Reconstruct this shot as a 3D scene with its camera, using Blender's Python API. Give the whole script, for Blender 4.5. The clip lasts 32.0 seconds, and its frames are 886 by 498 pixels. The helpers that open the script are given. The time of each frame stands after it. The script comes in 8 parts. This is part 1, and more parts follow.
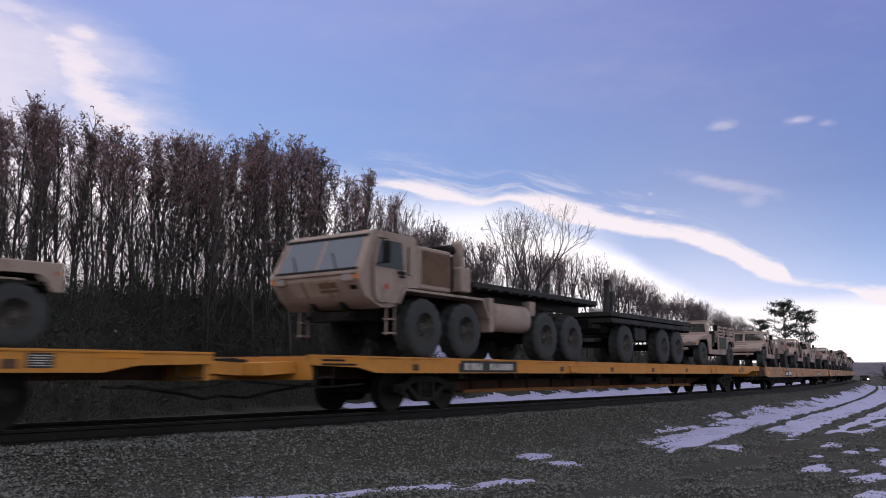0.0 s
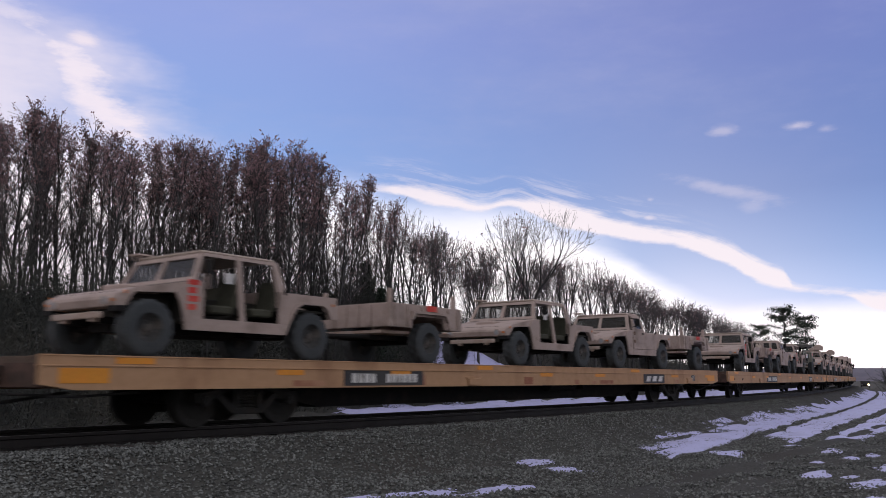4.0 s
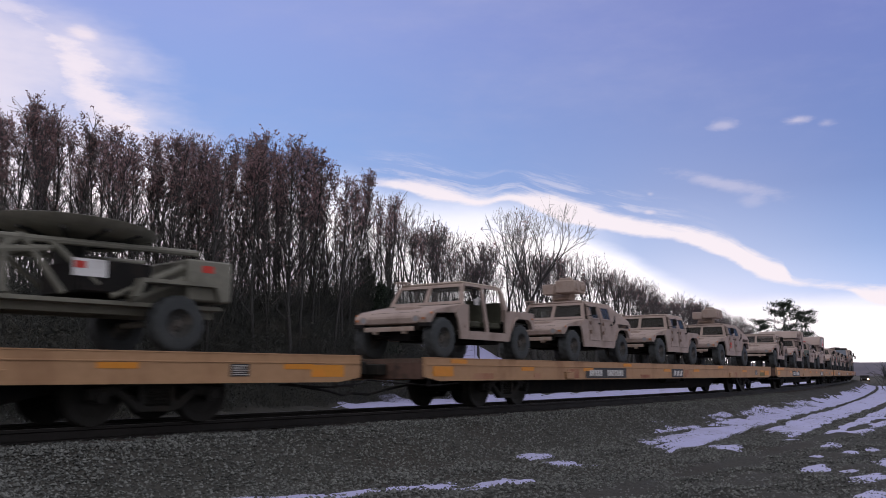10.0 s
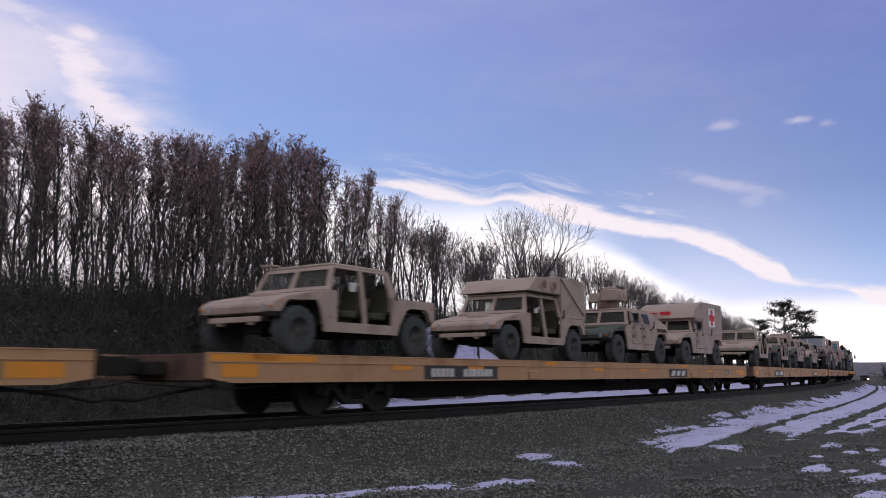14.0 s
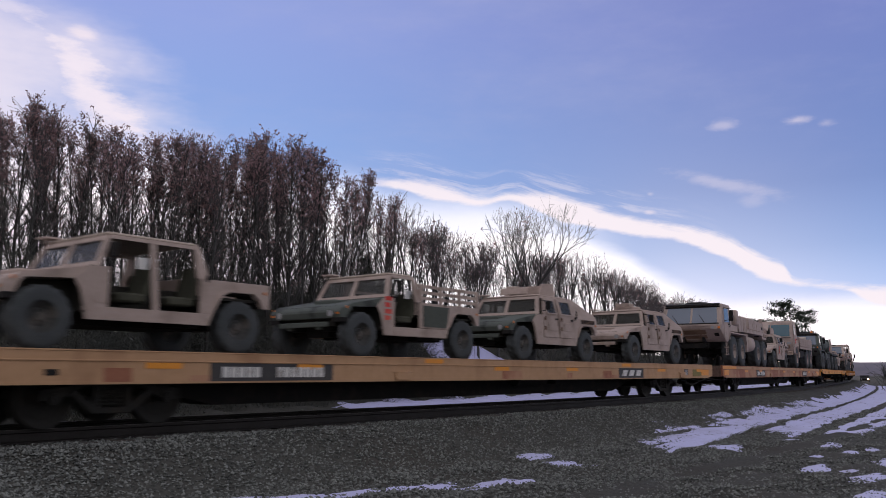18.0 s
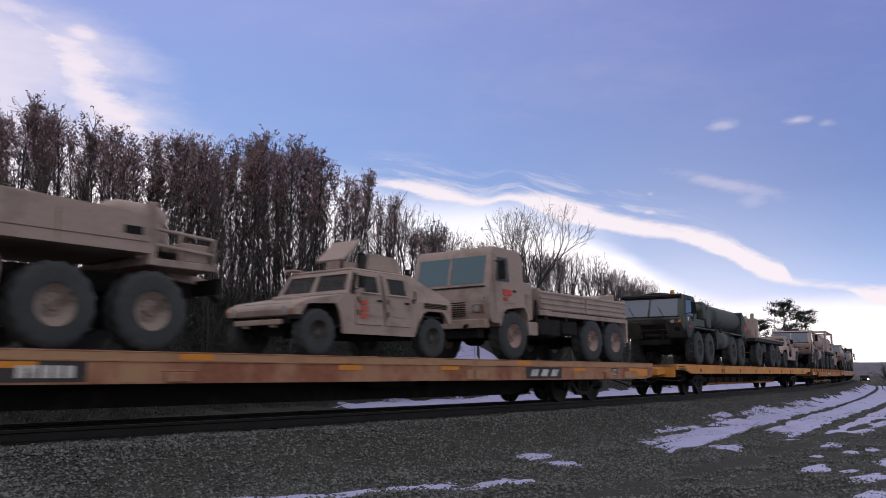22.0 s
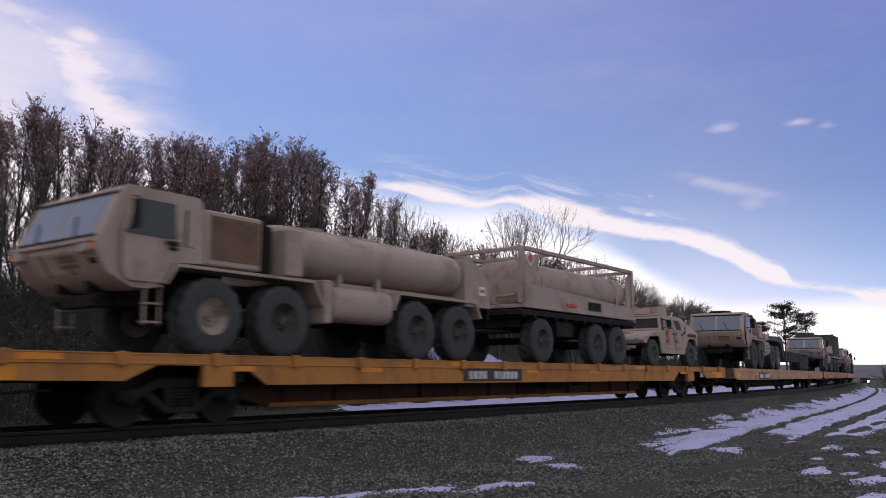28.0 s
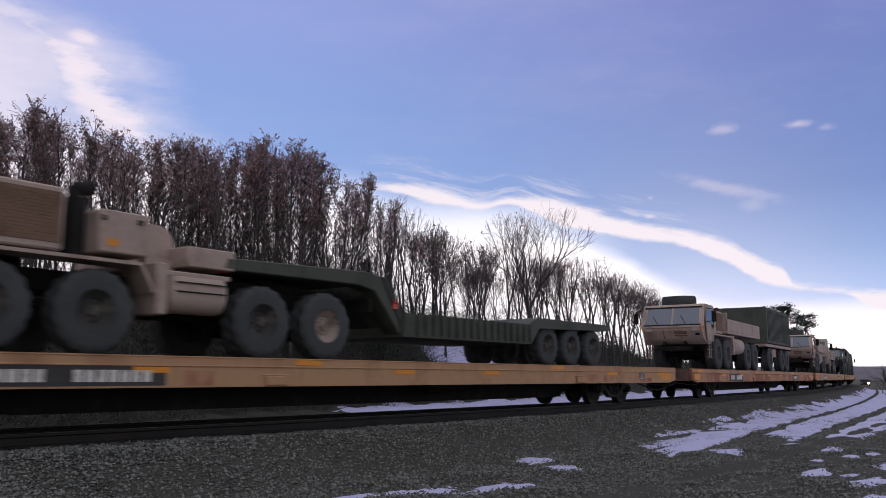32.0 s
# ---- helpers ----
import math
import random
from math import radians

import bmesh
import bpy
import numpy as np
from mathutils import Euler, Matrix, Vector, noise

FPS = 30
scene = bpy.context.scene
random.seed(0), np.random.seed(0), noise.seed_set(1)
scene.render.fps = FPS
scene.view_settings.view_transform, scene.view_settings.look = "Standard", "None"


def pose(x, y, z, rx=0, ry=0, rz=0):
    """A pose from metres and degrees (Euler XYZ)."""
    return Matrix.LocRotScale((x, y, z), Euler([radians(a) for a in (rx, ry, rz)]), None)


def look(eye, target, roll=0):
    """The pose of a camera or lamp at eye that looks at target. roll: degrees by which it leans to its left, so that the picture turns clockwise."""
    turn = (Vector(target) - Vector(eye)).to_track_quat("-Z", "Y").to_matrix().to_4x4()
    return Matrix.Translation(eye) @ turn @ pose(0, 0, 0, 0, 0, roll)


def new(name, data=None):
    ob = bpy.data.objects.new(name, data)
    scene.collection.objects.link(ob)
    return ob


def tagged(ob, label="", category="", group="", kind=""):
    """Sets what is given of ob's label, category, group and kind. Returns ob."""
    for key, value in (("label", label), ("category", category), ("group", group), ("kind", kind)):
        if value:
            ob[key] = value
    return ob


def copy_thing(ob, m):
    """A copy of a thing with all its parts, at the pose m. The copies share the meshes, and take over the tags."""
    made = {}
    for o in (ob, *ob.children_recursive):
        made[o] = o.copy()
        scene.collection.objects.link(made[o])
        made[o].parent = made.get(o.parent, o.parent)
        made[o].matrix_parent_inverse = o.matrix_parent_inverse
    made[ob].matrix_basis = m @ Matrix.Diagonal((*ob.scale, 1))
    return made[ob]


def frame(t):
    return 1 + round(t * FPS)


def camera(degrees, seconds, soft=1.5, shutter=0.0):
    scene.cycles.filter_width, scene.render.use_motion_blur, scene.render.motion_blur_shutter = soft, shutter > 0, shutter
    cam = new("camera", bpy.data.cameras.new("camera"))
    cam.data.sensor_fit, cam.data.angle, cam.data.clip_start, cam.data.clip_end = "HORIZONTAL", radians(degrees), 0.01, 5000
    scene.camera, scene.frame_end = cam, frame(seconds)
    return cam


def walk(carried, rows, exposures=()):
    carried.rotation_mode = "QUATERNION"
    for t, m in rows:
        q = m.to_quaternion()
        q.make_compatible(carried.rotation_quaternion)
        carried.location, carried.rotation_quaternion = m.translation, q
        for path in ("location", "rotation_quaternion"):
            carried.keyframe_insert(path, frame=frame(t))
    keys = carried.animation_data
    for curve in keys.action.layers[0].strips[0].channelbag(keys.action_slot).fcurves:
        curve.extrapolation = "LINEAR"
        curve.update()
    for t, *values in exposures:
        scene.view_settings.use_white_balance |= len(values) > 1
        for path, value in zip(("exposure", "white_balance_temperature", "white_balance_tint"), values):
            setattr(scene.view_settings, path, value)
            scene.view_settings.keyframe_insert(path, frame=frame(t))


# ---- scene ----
# ---------------------------------------------------------------- camera
EYE = (0.0, 0.0, 0.712)
YAW, PITCH, ROLL = 40.833, 8.458, 0.061
# small lifts of the tripod head on the way: seconds and degrees
TILT = ((0.0, 0.0), (0.5, 0.077), (1.0, 0.134), (1.5, 0.249), (2.0, 0.306), (2.5, 0.345), (3.0, 0.383), (3.5, 0.383),
        (4.5, 0.36), (5.5, 0.306), (5.75, 0.16), (6.0, 0.0), (7.0, 0.0), (16.0, 0.0), (24.5, 0.0), (25.5, 0.0), (27.5, 0.115), (28.0, 0.153),
        (28.5, 0.191), (29.0, 0.153), (29.5, 0.153), (30.0, 0.096), (30.5, 0.153), (31.0, 0.191), (31.5, 0.268), (32.0, 0.268))
cam = camera(55.287, 32.0, soft=0.9, shutter=0.42)


def aim(lift):
    """The camera's pose with its head raised by lift degrees."""
    p, y = radians(PITCH + lift), radians(YAW)
    way = Vector((math.cos(p) * math.cos(y), math.cos(p) * math.sin(y), math.sin(p)))
    return look(EYE, Vector(EYE) + way, -ROLL)


walk(cam, [(t, aim(lift)) for t, lift in TILT])

# ---------------------------------------------------------------- the line of the track
# u: metres along the track from abeam of the camera; q: metres to its far side; z = 0 on top of the rails
TRACK_Y = 12.368
STEP = 0.5
BEND_AT = (-90, -45, 5, 30, 70, 130, 190, 420)
BEND = (0.0, 0.0045, 0.00454, 0.00386, 0.00066, 0.0009, 0.0045, 0.0045)
LINE_U = np.arange(-330, 500, STEP)
_turn = np.cumsum(np.interp(LINE_U, BEND_AT, BEND)) * STEP
LINE_H = _turn - np.interp(0, LINE_U, _turn)
_x = np.concatenate([[0], np.cumsum(np.cos((LINE_H[1:] + LINE_H[:-1]) / 2)) * STEP])
_y = np.concatenate([[0], np.cumsum(np.sin((LINE_H[1:] + LINE_H[:-1]) / 2)) * STEP])
LINE_X = _x - np.interp(0, LINE_U, _x)
LINE_Y = _y - np.interp(0, LINE_U, _y) + TRACK_Y


def along(u, q=0.0):
    """x, y at u along the track and q to its far side (numbers or arrays)."""
    h = np.interp(u, LINE_U, LINE_H)
    return np.interp(u, LINE_U, LINE_X) - q * np.sin(h), np.interp(u, LINE_U, LINE_Y) + q * np.cos(h)


def heading(u):
    return float(np.interp(u, LINE_U, LINE_H))


# the train: w is a place on it, which is at u = w - gone(t)
SPEED, CHANGE = 8.3868, -0.00054


def gone(t):
    return SPEED * (t - 16) + CHANGE * (t - 16) ** 2


def car_pose(w, t):
    """Where a flatcar whose middle is at w stands: on its two bogies, 10 m before and behind."""
    a, b = (Vector((*map(float, along(w + d - gone(t))), 0)) for d in (-10.0, 10.0))
    way = b - a
    return Matrix.Translation((a + b) / 2) @ Matrix.Rotation(math.atan2(way.y, way.x), 4, "Z")


MOVERS = []          # (thing, w of its car, its pose on the car)
WHEELSETS = []       # (wheelset, its place in the bogie)


def motions():
    seconds = [float(i) for i in range(33)]
    for ob, w, m in MOVERS:
        walk(ob, [(t, car_pose(w, t) @ m) for t in seconds])
    turns = [(i / 15, -gone(i / 15) / WHEEL_R) for i in range(481)]
    for ob, x in WHEELSETS:
        walk(ob, [(t, Matrix.Translation((x, 0, WHEEL_R)) @ Matrix.Rotation(a, 4, "Y")) for t, a in turns])


WHEEL_R = 0.42
DECK = 1.044

# ---------------------------------------------------------------- light
world = bpy.data.worlds.new("dusk_sky")
scene.world = world
world.use_nodes = True
wn, wl = world.node_tree.nodes, world.node_tree.links
wn.clear()
SUN_AZ, SUN_EL = 24.0, 5.0       # degrees from +x towards +y, and above the horizon


def wmath(op, a, b=0.0, clamp=False):
    n = wn.new("ShaderNodeMath")
    n.operation, n.use_clamp = op, clamp
    for i, v in enumerate((a, b)):
        if isinstance(v, (int, float)):
            n.inputs[i].default_value = v
        else:
            wl.new(v, n.inputs[i])
    return n.outputs[0]


def wramp(value, low, high):
    n = wn.new("ShaderNodeMapRange")
    n.interpolation_type = "SMOOTHSTEP"
    wl.new(value, n.inputs["Value"])
    n.inputs["From Min"].default_value, n.inputs["From Max"].default_value = low, high
    return n.outputs["Result"]


def wmix(factor, a, b):
    n = wn.new("ShaderNodeMix")
    n.data_type = "RGBA"
    for i, v in ((0, factor), (6, a), (7, b)):
        if isinstance(v, (int, float)):
            n.inputs[i].default_value = v
        elif isinstance(v, tuple):
            n.inputs[i].default_value = (*v, 1)
        else:
            wl.new(v, n.inputs[i])
    return n.outputs[2]


def wnoise(vector, scale, detail=4.0, rough=0.55):
    n = wn.new("ShaderNodeTexNoise")
    wl.new(vector, n.inputs["Vector"])
    n.inputs["Scale"].default_value, n.inputs["Detail"].default_value, n.inputs["Roughness"].default_value = scale, detail, rough
    return n.outputs["Fac"]


sky = wn.new("ShaderNodeTexSky")
sky.sky_type, sky.sun_disc = "NISHITA", False
sky.sun_elevation, sky.sun_rotation = radians(SUN_EL), radians(90 - SUN_AZ)
sky.air_density, sky.dust_density, sky.ozone_density = 1.0, 0.5, 3.0
coord = wn.new("ShaderNodeTexCoord").outputs["Generated"]
split = wn.new("ShaderNodeSeparateXYZ")
wl.new(coord, split.inputs[0])
dx, dy, dz = split.outputs
azimuth = wmath("MULTIPLY", wmath("ARCTAN2", dy, dx), 180 / math.pi)      # degrees, as SUN_AZ
height = wmath("MULTIPLY", wmath("ARCSINE", dz), 180 / math.pi)
flat = wn.new("ShaderNodeCombineXYZ")
wl.new(wmath("MULTIPLY", azimuth, 0.35), flat.inputs[0])
wl.new(height, flat.inputs[1])
flat = flat.outputs[0]
ragged = wmath("SUBTRACT", wnoise(flat, 0.35, 6.0, 0.6), 0.5)
# clear sky: blue-violet ahead, paler over the wood; bright fill overcast added overhead and behind


def wcurve(value, top, points, scale):
    n = wn.new("ShaderNodeFloatCurve")
    wl.new(wmath("DIVIDE", value, top, True), n.inputs["Value"])
    p = n.mapping.curves[0].points
    p[0].location, p[1].location = (0, points[0][1] / scale), (1, points[-1][1] / scale)
    for a, h in points[1:-1]:
        p.new(a / top, h / scale)
    n.mapping.update()
    return wmath("MULTIPLY", n.outputs[0], scale)


def wgradient(stops):
    n = wn.new("ShaderNodeValToRGB")
    wl.new(wmath("DIVIDE", height, 40.0, True), n.inputs[0])
    e = n.color_ramp.elements
    e[0].position, e[0].color = stops[0][0], (*stops[0][1], 1)
    e[1].position, e[1].color = stops[-1][0], (*stops[-1][1], 1)
    for at, colour in stops[1:-1]:
        e.new(at).color = (*colour, 1)
    return n.outputs[0]


right = wgradient(((0.0, (0.50, 0.52, 0.78)), (0.13, (0.22, 0.37, 0.78)), (0.20, (0.14, 0.26, 0.62)), (0.30, (0.102, 0.18, 0.49)), (0.42, (0.122, 0.18, 0.48)), (0.56, (0.155, 0.187, 0.49)), (1.0, (0.28, 0.27, 0.50))))
left = wgradient(((0.0, (0.60, 0.62, 0.85)), (0.20, (0.38, 0.53, 0.88)), (0.32, (0.265, 0.405, 0.76)), (0.45, (0.26, 0.365, 0.72)), (0.58, (0.285, 0.35, 0.71)), (1.0, (0.36, 0.34, 0.55))))
day = wmix(wramp(azimuth, 14.0, 62.0), right, left)
day = wmix(0.03, day, sky.outputs[0])
# white glow low down, higher behind the trees
edge = wcurve(azimuth, 90.0, ((0.0, 4.5), (13.1, 4.5), (18.4, 4.5), (21.8, 4.6), (23.5, 5.0), (25.2, 5.8), (27.0, 6.8), (28.8, 8.1), (30.6, 8.9), (32.5, 9.7), (36.3, 10.2), (44.1, 10.7), (48.0, 11.8), (56.0, 12.3), (69.0, 12.2), (90.0, 9.0)), 20.0)
under = wmath("SUBTRACT", wmath("ADD", edge, wmath("MULTIPLY", ragged, 1.2)), height)
glow = wmath("MAXIMUM", wramp(under, -0.7, 1.3), wmath("MULTIPLY", wmath("MULTIPLY", wramp(under, -2.6, 0.4), 0.75), wramp(azimuth, 27.0, 36.0)))
day = wmix(wmath("MULTIPLY", glow, 0.96), day, (1.25, 1.18, 1.21))
# overcast added out of sight, overhead and behind, as a neutral fill light
cover = wmath("MAXIMUM", wramp(height, 27.0, 55.0), wramp(wmath("ABSOLUTE", wmath("SUBTRACT", azimuth, 41.0)), 40.0, 95.0))
fill_overcast = wmix(wnoise(coord, 2.2, 5.0), (0.575, 0.562, 0.615), (0.79, 0.772, 0.845))
day = wmix(cover, day, fill_overcast)
# the long bright cloud band
below = wcurve(azimuth, 60.0, ((0.0, 3.4), (13.2, 4.07), (14.3, 4.53), (15.2, 5.08), (16.8, 5.32), (18.4, 5.59), (19.7, 5.89), (20.7, 6.36), (21.7, 7.13), (23.4, 7.93), (25.1, 8.63), (26.9, 8.99), (28.8, 9.36), (30.6, 9.68), (32.5, 10.1), (34.4, 10.9), (36.3, 11.7), (37.9, 11.35), (40.2, 11.63), (41.8, 11.86), (44.1, 12.49), (60.0, 13.0)), 20.0)
above = wcurve(azimuth, 60.0, ((0.0, 4.6), (13.1, 5.15), (14.2, 5.2), (15.2, 5.35), (16.7, 5.55), (18.2, 5.9), (18.7, 6.85), (19.6, 7.28), (20.6, 7.8), (21.6, 8.46), (23.3, 9.2), (25.1, 9.66), (26.9, 10.03), (28.7, 10.48), (30.6, 11.15), (32.5, 11.74), (34.4, 12.1), (36.3, 12.2), (37.9, 11.9), (40.2, 12.5), (41.8, 13.0), (44.1, 13.1), (60.0, 13.3)), 20.0)
band = wmath("MULTIPLY", wmath("ADD", below, above), 0.5)
wispy = wmath("SUBTRACT", wnoise(flat, 1.5, 7.0, 0.68), 0.5)
slant = wn.new("ShaderNodeCombineXYZ")
wl.new(wmath("MULTIPLY", azimuth, 0.16), slant.inputs[0])
wl.new(wmath("MULTIPLY", wmath("SUBTRACT", height, band), 1.3), slant.inputs[1])
fibres = wmath("SUBTRACT", wnoise(slant.outputs[0], 1.6, 6.0, 0.65), 0.5)
ruffle = wmath("ADD", wmath("MULTIPLY", ragged, 0.45), wmath("MULTIPLY", wispy, 0.55))
off = wmath("ADD", wmath("SUBTRACT", height, below), ruffle)
rise = wmath("SUBTRACT", wmath("SUBTRACT", height, above), wmath("ADD", ruffle, wmath("MULTIPLY", fibres, 0.9)))
streak = wmath("MULTIPLY", wramp(off, -0.12, 0.22), wramp(rise, 0.30, -0.35))
thin = wmath("MULTIPLY", wmath("MULTIPLY", wramp(rise, -0.6, 0.1), wramp(rise, 2.2, 0.3)), wramp(fibres, -0.06, 0.16))
streak = wmath("MAXIMUM", streak, wmath("MULTIPLY", wmath("MULTIPLY", thin, 0.36), wramp(azimuth, 21.0, 29.0)))
streak = wmath("MULTIPLY", streak, wramp(azimuth, 47.5, 44.0))
day = wmix(wmath("MULTIPLY", streak, 0.95), day, (0.98, 0.88, 0.93))
# ragged cloud over the wood
lean = wmath("SUBTRACT", azimuth, wmath("ADD", wmath("MULTIPLY", height, 1.15), 44.0))
lumpy = wmath("ADD", wmath("MULTIPLY", ragged, 5.0), wmath("MULTIPLY", wispy, 1.6))
broad = wmath("SUBTRACT", wnoise(flat, 0.16, 5.0, 0.6), 0.5)
core = wramp(wmath("SUBTRACT", wmath("ABSOLUTE", wmath("ADD", lean, wmath("MULTIPLY", broad, 9.0))), wmath("MULTIPLY", lumpy, 1.5)), 3.2, -0.3)
haze = wmath("MULTIPLY", wramp(wmath("ADD", lean, wmath("ADD", lumpy, wmath("MULTIPLY", broad, 26.0))), -7.5, 5.0), 0.72)
lump = wmath("MULTIPLY", wmath("MAXIMUM", wmath("MULTIPLY", core, 0.92), haze), wramp(height, 25.0, 20.0))
day = wmix(lump, day, (0.96, 0.85, 0.92))
# puffs and veils
for a, h, wide, tall, amount in ((17.4, 15.75, 1.1, 0.36, 0.40), (21.9, 15.9, 1.0, 0.45, 0.30), (15.7, 15.4, 0.7, 0.3, 0.22), (26.86, 10.63, 0.5, 0.22, 0.42), (26.8, 11.8, 0.35, 0.2, 0.3), (20.3, 11.0, 0.9, 0.4, 0.16), (22.4, 12.3, 4.3, 0.55, 0.26), (65.0, 21.0, 1.0, 0.5, 0.7)):
    ex = wmath("DIVIDE", wmath("SUBTRACT", azimuth, a), wide)
    ey = wmath("DIVIDE", wmath("SUBTRACT", wmath("SUBTRACT", height, h), wmath("MULTIPLY", wmath("SUBTRACT", azimuth, a), 0.28 if wide > 2 else 0.0)), tall)
    r = wmath("ADD", wmath("SQRT", wmath("ADD", wmath("MULTIPLY", ex, ex), wmath("MULTIPLY", ey, ey))), wmath("ADD", wmath("MULTIPLY", ragged, 1.6), wmath("MULTIPLY", wispy, 1.4)))
    day = wmix(wmath("MULTIPLY", wramp(r, 1.15, 0.1), amount), day, (1.0, 0.86, 0.9))
veil = wmath("MULTIPLY", wramp(wnoise(flat, 0.12, 7.0, 0.64), 0.42, 0.78), wramp(height, 9.0, 17.0))
day = wmix(wmath("MULTIPLY", veil, 0.32), day, (0.47, 0.48, 0.72))
bg = wn.new("ShaderNodeBackground")
bg.inputs["Strength"].default_value = 1.0
out = wn.new("ShaderNodeOutputWorld")
wl.new(day, bg.inputs["Color"])
wl.new(bg.outputs[0], out.inputs["Surface"])
sun = new("sun", bpy.data.lights.new("sun", "SUN"))
sun.data.energy, sun.data.angle, sun.data.color = 0.4, radians(14), (1.0, 0.87, 0.76)
sun.matrix_world = look((0, 0, 0), (-math.cos(radians(SUN_AZ)), -math.sin(radians(SUN_AZ)), -math.tan(radians(SUN_EL + 2))))

# ---------------------------------------------------------------- materials
def surface(name, colour, second=None, rough=0.75, metal=0.0, grain=30.0, stains=1.2, bump=0.2, third=None, patch=(0.5, 0.62), space="Object", vary=0.0, spec=0.4, stretch=None):
    """A painted, weathered or natural surface: colour with a second tone in fine grain, and a third in larger patches."""
    m = bpy.data.materials.new(name)
    m.use_nodes = True
    n, l = m.node_tree.nodes, m.node_tree.links
    b = n["Principled BSDF"]
    b.inputs["Roughness"].default_value, b.inputs["Metallic"].default_value = rough, metal
    b.inputs["Specular IOR Level"].default_value = spec
    co = n.new("ShaderNodeTexCoord").outputs[space]
    fine, big = n.new("ShaderNodeTexNoise"), n.new("ShaderNodeTexNoise")
    for tex, scale, detail in ((fine, grain, 4.0), (big, stains, 6.0)):
        if stretch and tex is big:
            s = n.new("ShaderNodeVectorMath")
            s.operation = "MULTIPLY"
            s.inputs[1].default_value = stretch
            l.new(co, s.inputs[0])
            l.new(s.outputs[0], tex.inputs["Vector"])
        else:
            l.new(co, tex.inputs["Vector"])
        tex.inputs["Scale"].default_value, tex.inputs["Detail"].default_value = scale, detail
        tex.inputs["Roughness"].default_value = 0.6
    second = second or tuple(c * 0.72 for c in colour)
    third = third or tuple(c * 0.6 for c in colour)

    def mixed(f, a, c):
        x = n.new("ShaderNodeMix")
        x.data_type = "RGBA"
        l.new(f, x.inputs[0])
        for i, v in ((6, a), (7, c)):
            if isinstance(v, tuple):
                x.inputs[i].default_value = (*v, 1)
            else:
                l.new(v, x.inputs[i])
        return x.outputs[2]

    def ranged(v, lo, hi, top=1.0):
        x = n.new("ShaderNodeMapRange")
        l.new(v, x.inputs["Value"])
        x.inputs["From Min"].default_value, x.inputs["From Max"].default_value, x.inputs["To Max"].default_value = lo, hi, top
        return x.outputs["Result"]

    c = mixed(ranged(fine.outputs["Fac"], 0.35, 0.7), colour, second)
    c = mixed(ranged(big.outputs["Fac"], *patch, 0.75), c, third)
    if vary:
        info = n.new("ShaderNodeObjectInfo")
        hsv = n.new("ShaderNodeHueSaturation")
        l.new(ranged(info.outputs["Random"], 0.0, 1.0), hsv.inputs["Fac"])
        hsv.inputs["Value"].default_value = 1.0 + vary
        l.new(c, hsv.inputs["Color"])
        c = hsv.outputs["Color"]
    l.new(c, b.inputs["Base Color"])
    r = n.new("ShaderNodeMapRange")
    l.new(big.outputs["Fac"], r.inputs["Value"])
    r.inputs["To Min"].default_value, r.inputs["To Max"].default_value = max(rough - 0.12, 0.05), min(rough + 0.12, 1.0)
    l.new(r.outputs["Result"], b.inputs["Roughness"])
    if bump:
        bp = n.new("ShaderNodeBump")
        bp.inputs["Strength"].default_value, bp.inputs["Distance"].default_value = bump, 0.02
        l.new(fine.outputs["Fac"], bp.inputs["Height"])
        l.new(bp.outputs["Normal"], b.inputs["Normal"])
    return m


def glass(name, tint, rough=0.05, alpha=0.35, spec=0.3):
    m = bpy.data.materials.new(name)
    m.use_nodes = True
    b = m.node_tree.nodes["Principled BSDF"]
    b.inputs["Base Color"].default_value = (*tint, 1)
    b.inputs["Roughness"].default_value, b.inputs["Alpha"].default_value, b.inputs["IOR"].default_value = rough, alpha, 1.5
    b.inputs["Specular IOR Level"].default_value = spec
    return m


def lit(name, colour, strength):
    m = bpy.data.materials.new(name)
    m.use_nodes = True
    b = m.node_tree.nodes["Principled BSDF"]
    b.inputs["Base Color"].default_value = b.inputs["Emission Color"].default_value = (*colour, 1)
    b.inputs["Emission Strength"].default_value = strength
    return m


TAN = surface("desert_tan_paint", (0.405, 0.320, 0.280), (0.350, 0.274, 0.236), 0.8, grain=14, stains=1.5, bump=0.08, third=(0.20, 0.155, 0.130), patch=(0.5, 0.70), vary=0.0)
TAN_DUST = surface("dusty_tan_paint", (0.40, 0.32, 0.275), (0.34, 0.268, 0.225), 0.85, grain=18, stains=1.6, bump=0.1, third=(0.28, 0.19, 0.14), patch=(0.48, 0.62))
# darker copy of the tan, with the shade of louvres and slots in it
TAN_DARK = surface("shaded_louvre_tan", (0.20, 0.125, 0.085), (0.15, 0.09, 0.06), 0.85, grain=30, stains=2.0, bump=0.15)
GREEN = surface("camouflage_green_paint", (0.076, 0.088, 0.076), (0.064, 0.075, 0.064), 0.75, grain=10, stains=0.7, bump=0.06, third=(0.020, 0.021, 0.022), patch=(0.495, 0.535))
GREEN_PLAIN = surface("olive_green_paint", (0.066, 0.074, 0.060), (0.054, 0.062, 0.05), 0.75, grain=14, stains=1.0, bump=0.08)
CANVAS = surface("faded_tan_canvas", (0.40, 0.335, 0.28), (0.35, 0.29, 0.24), 0.95, grain=60, stains=1.4, bump=0.3, third=(0.30, 0.25, 0.205))
GREEN_CANVAS = surface("dark_green_canvas", (0.075, 0.075, 0.055), (0.06, 0.06, 0.045), 0.95, grain=60, stains=1.4, bump=0.3)
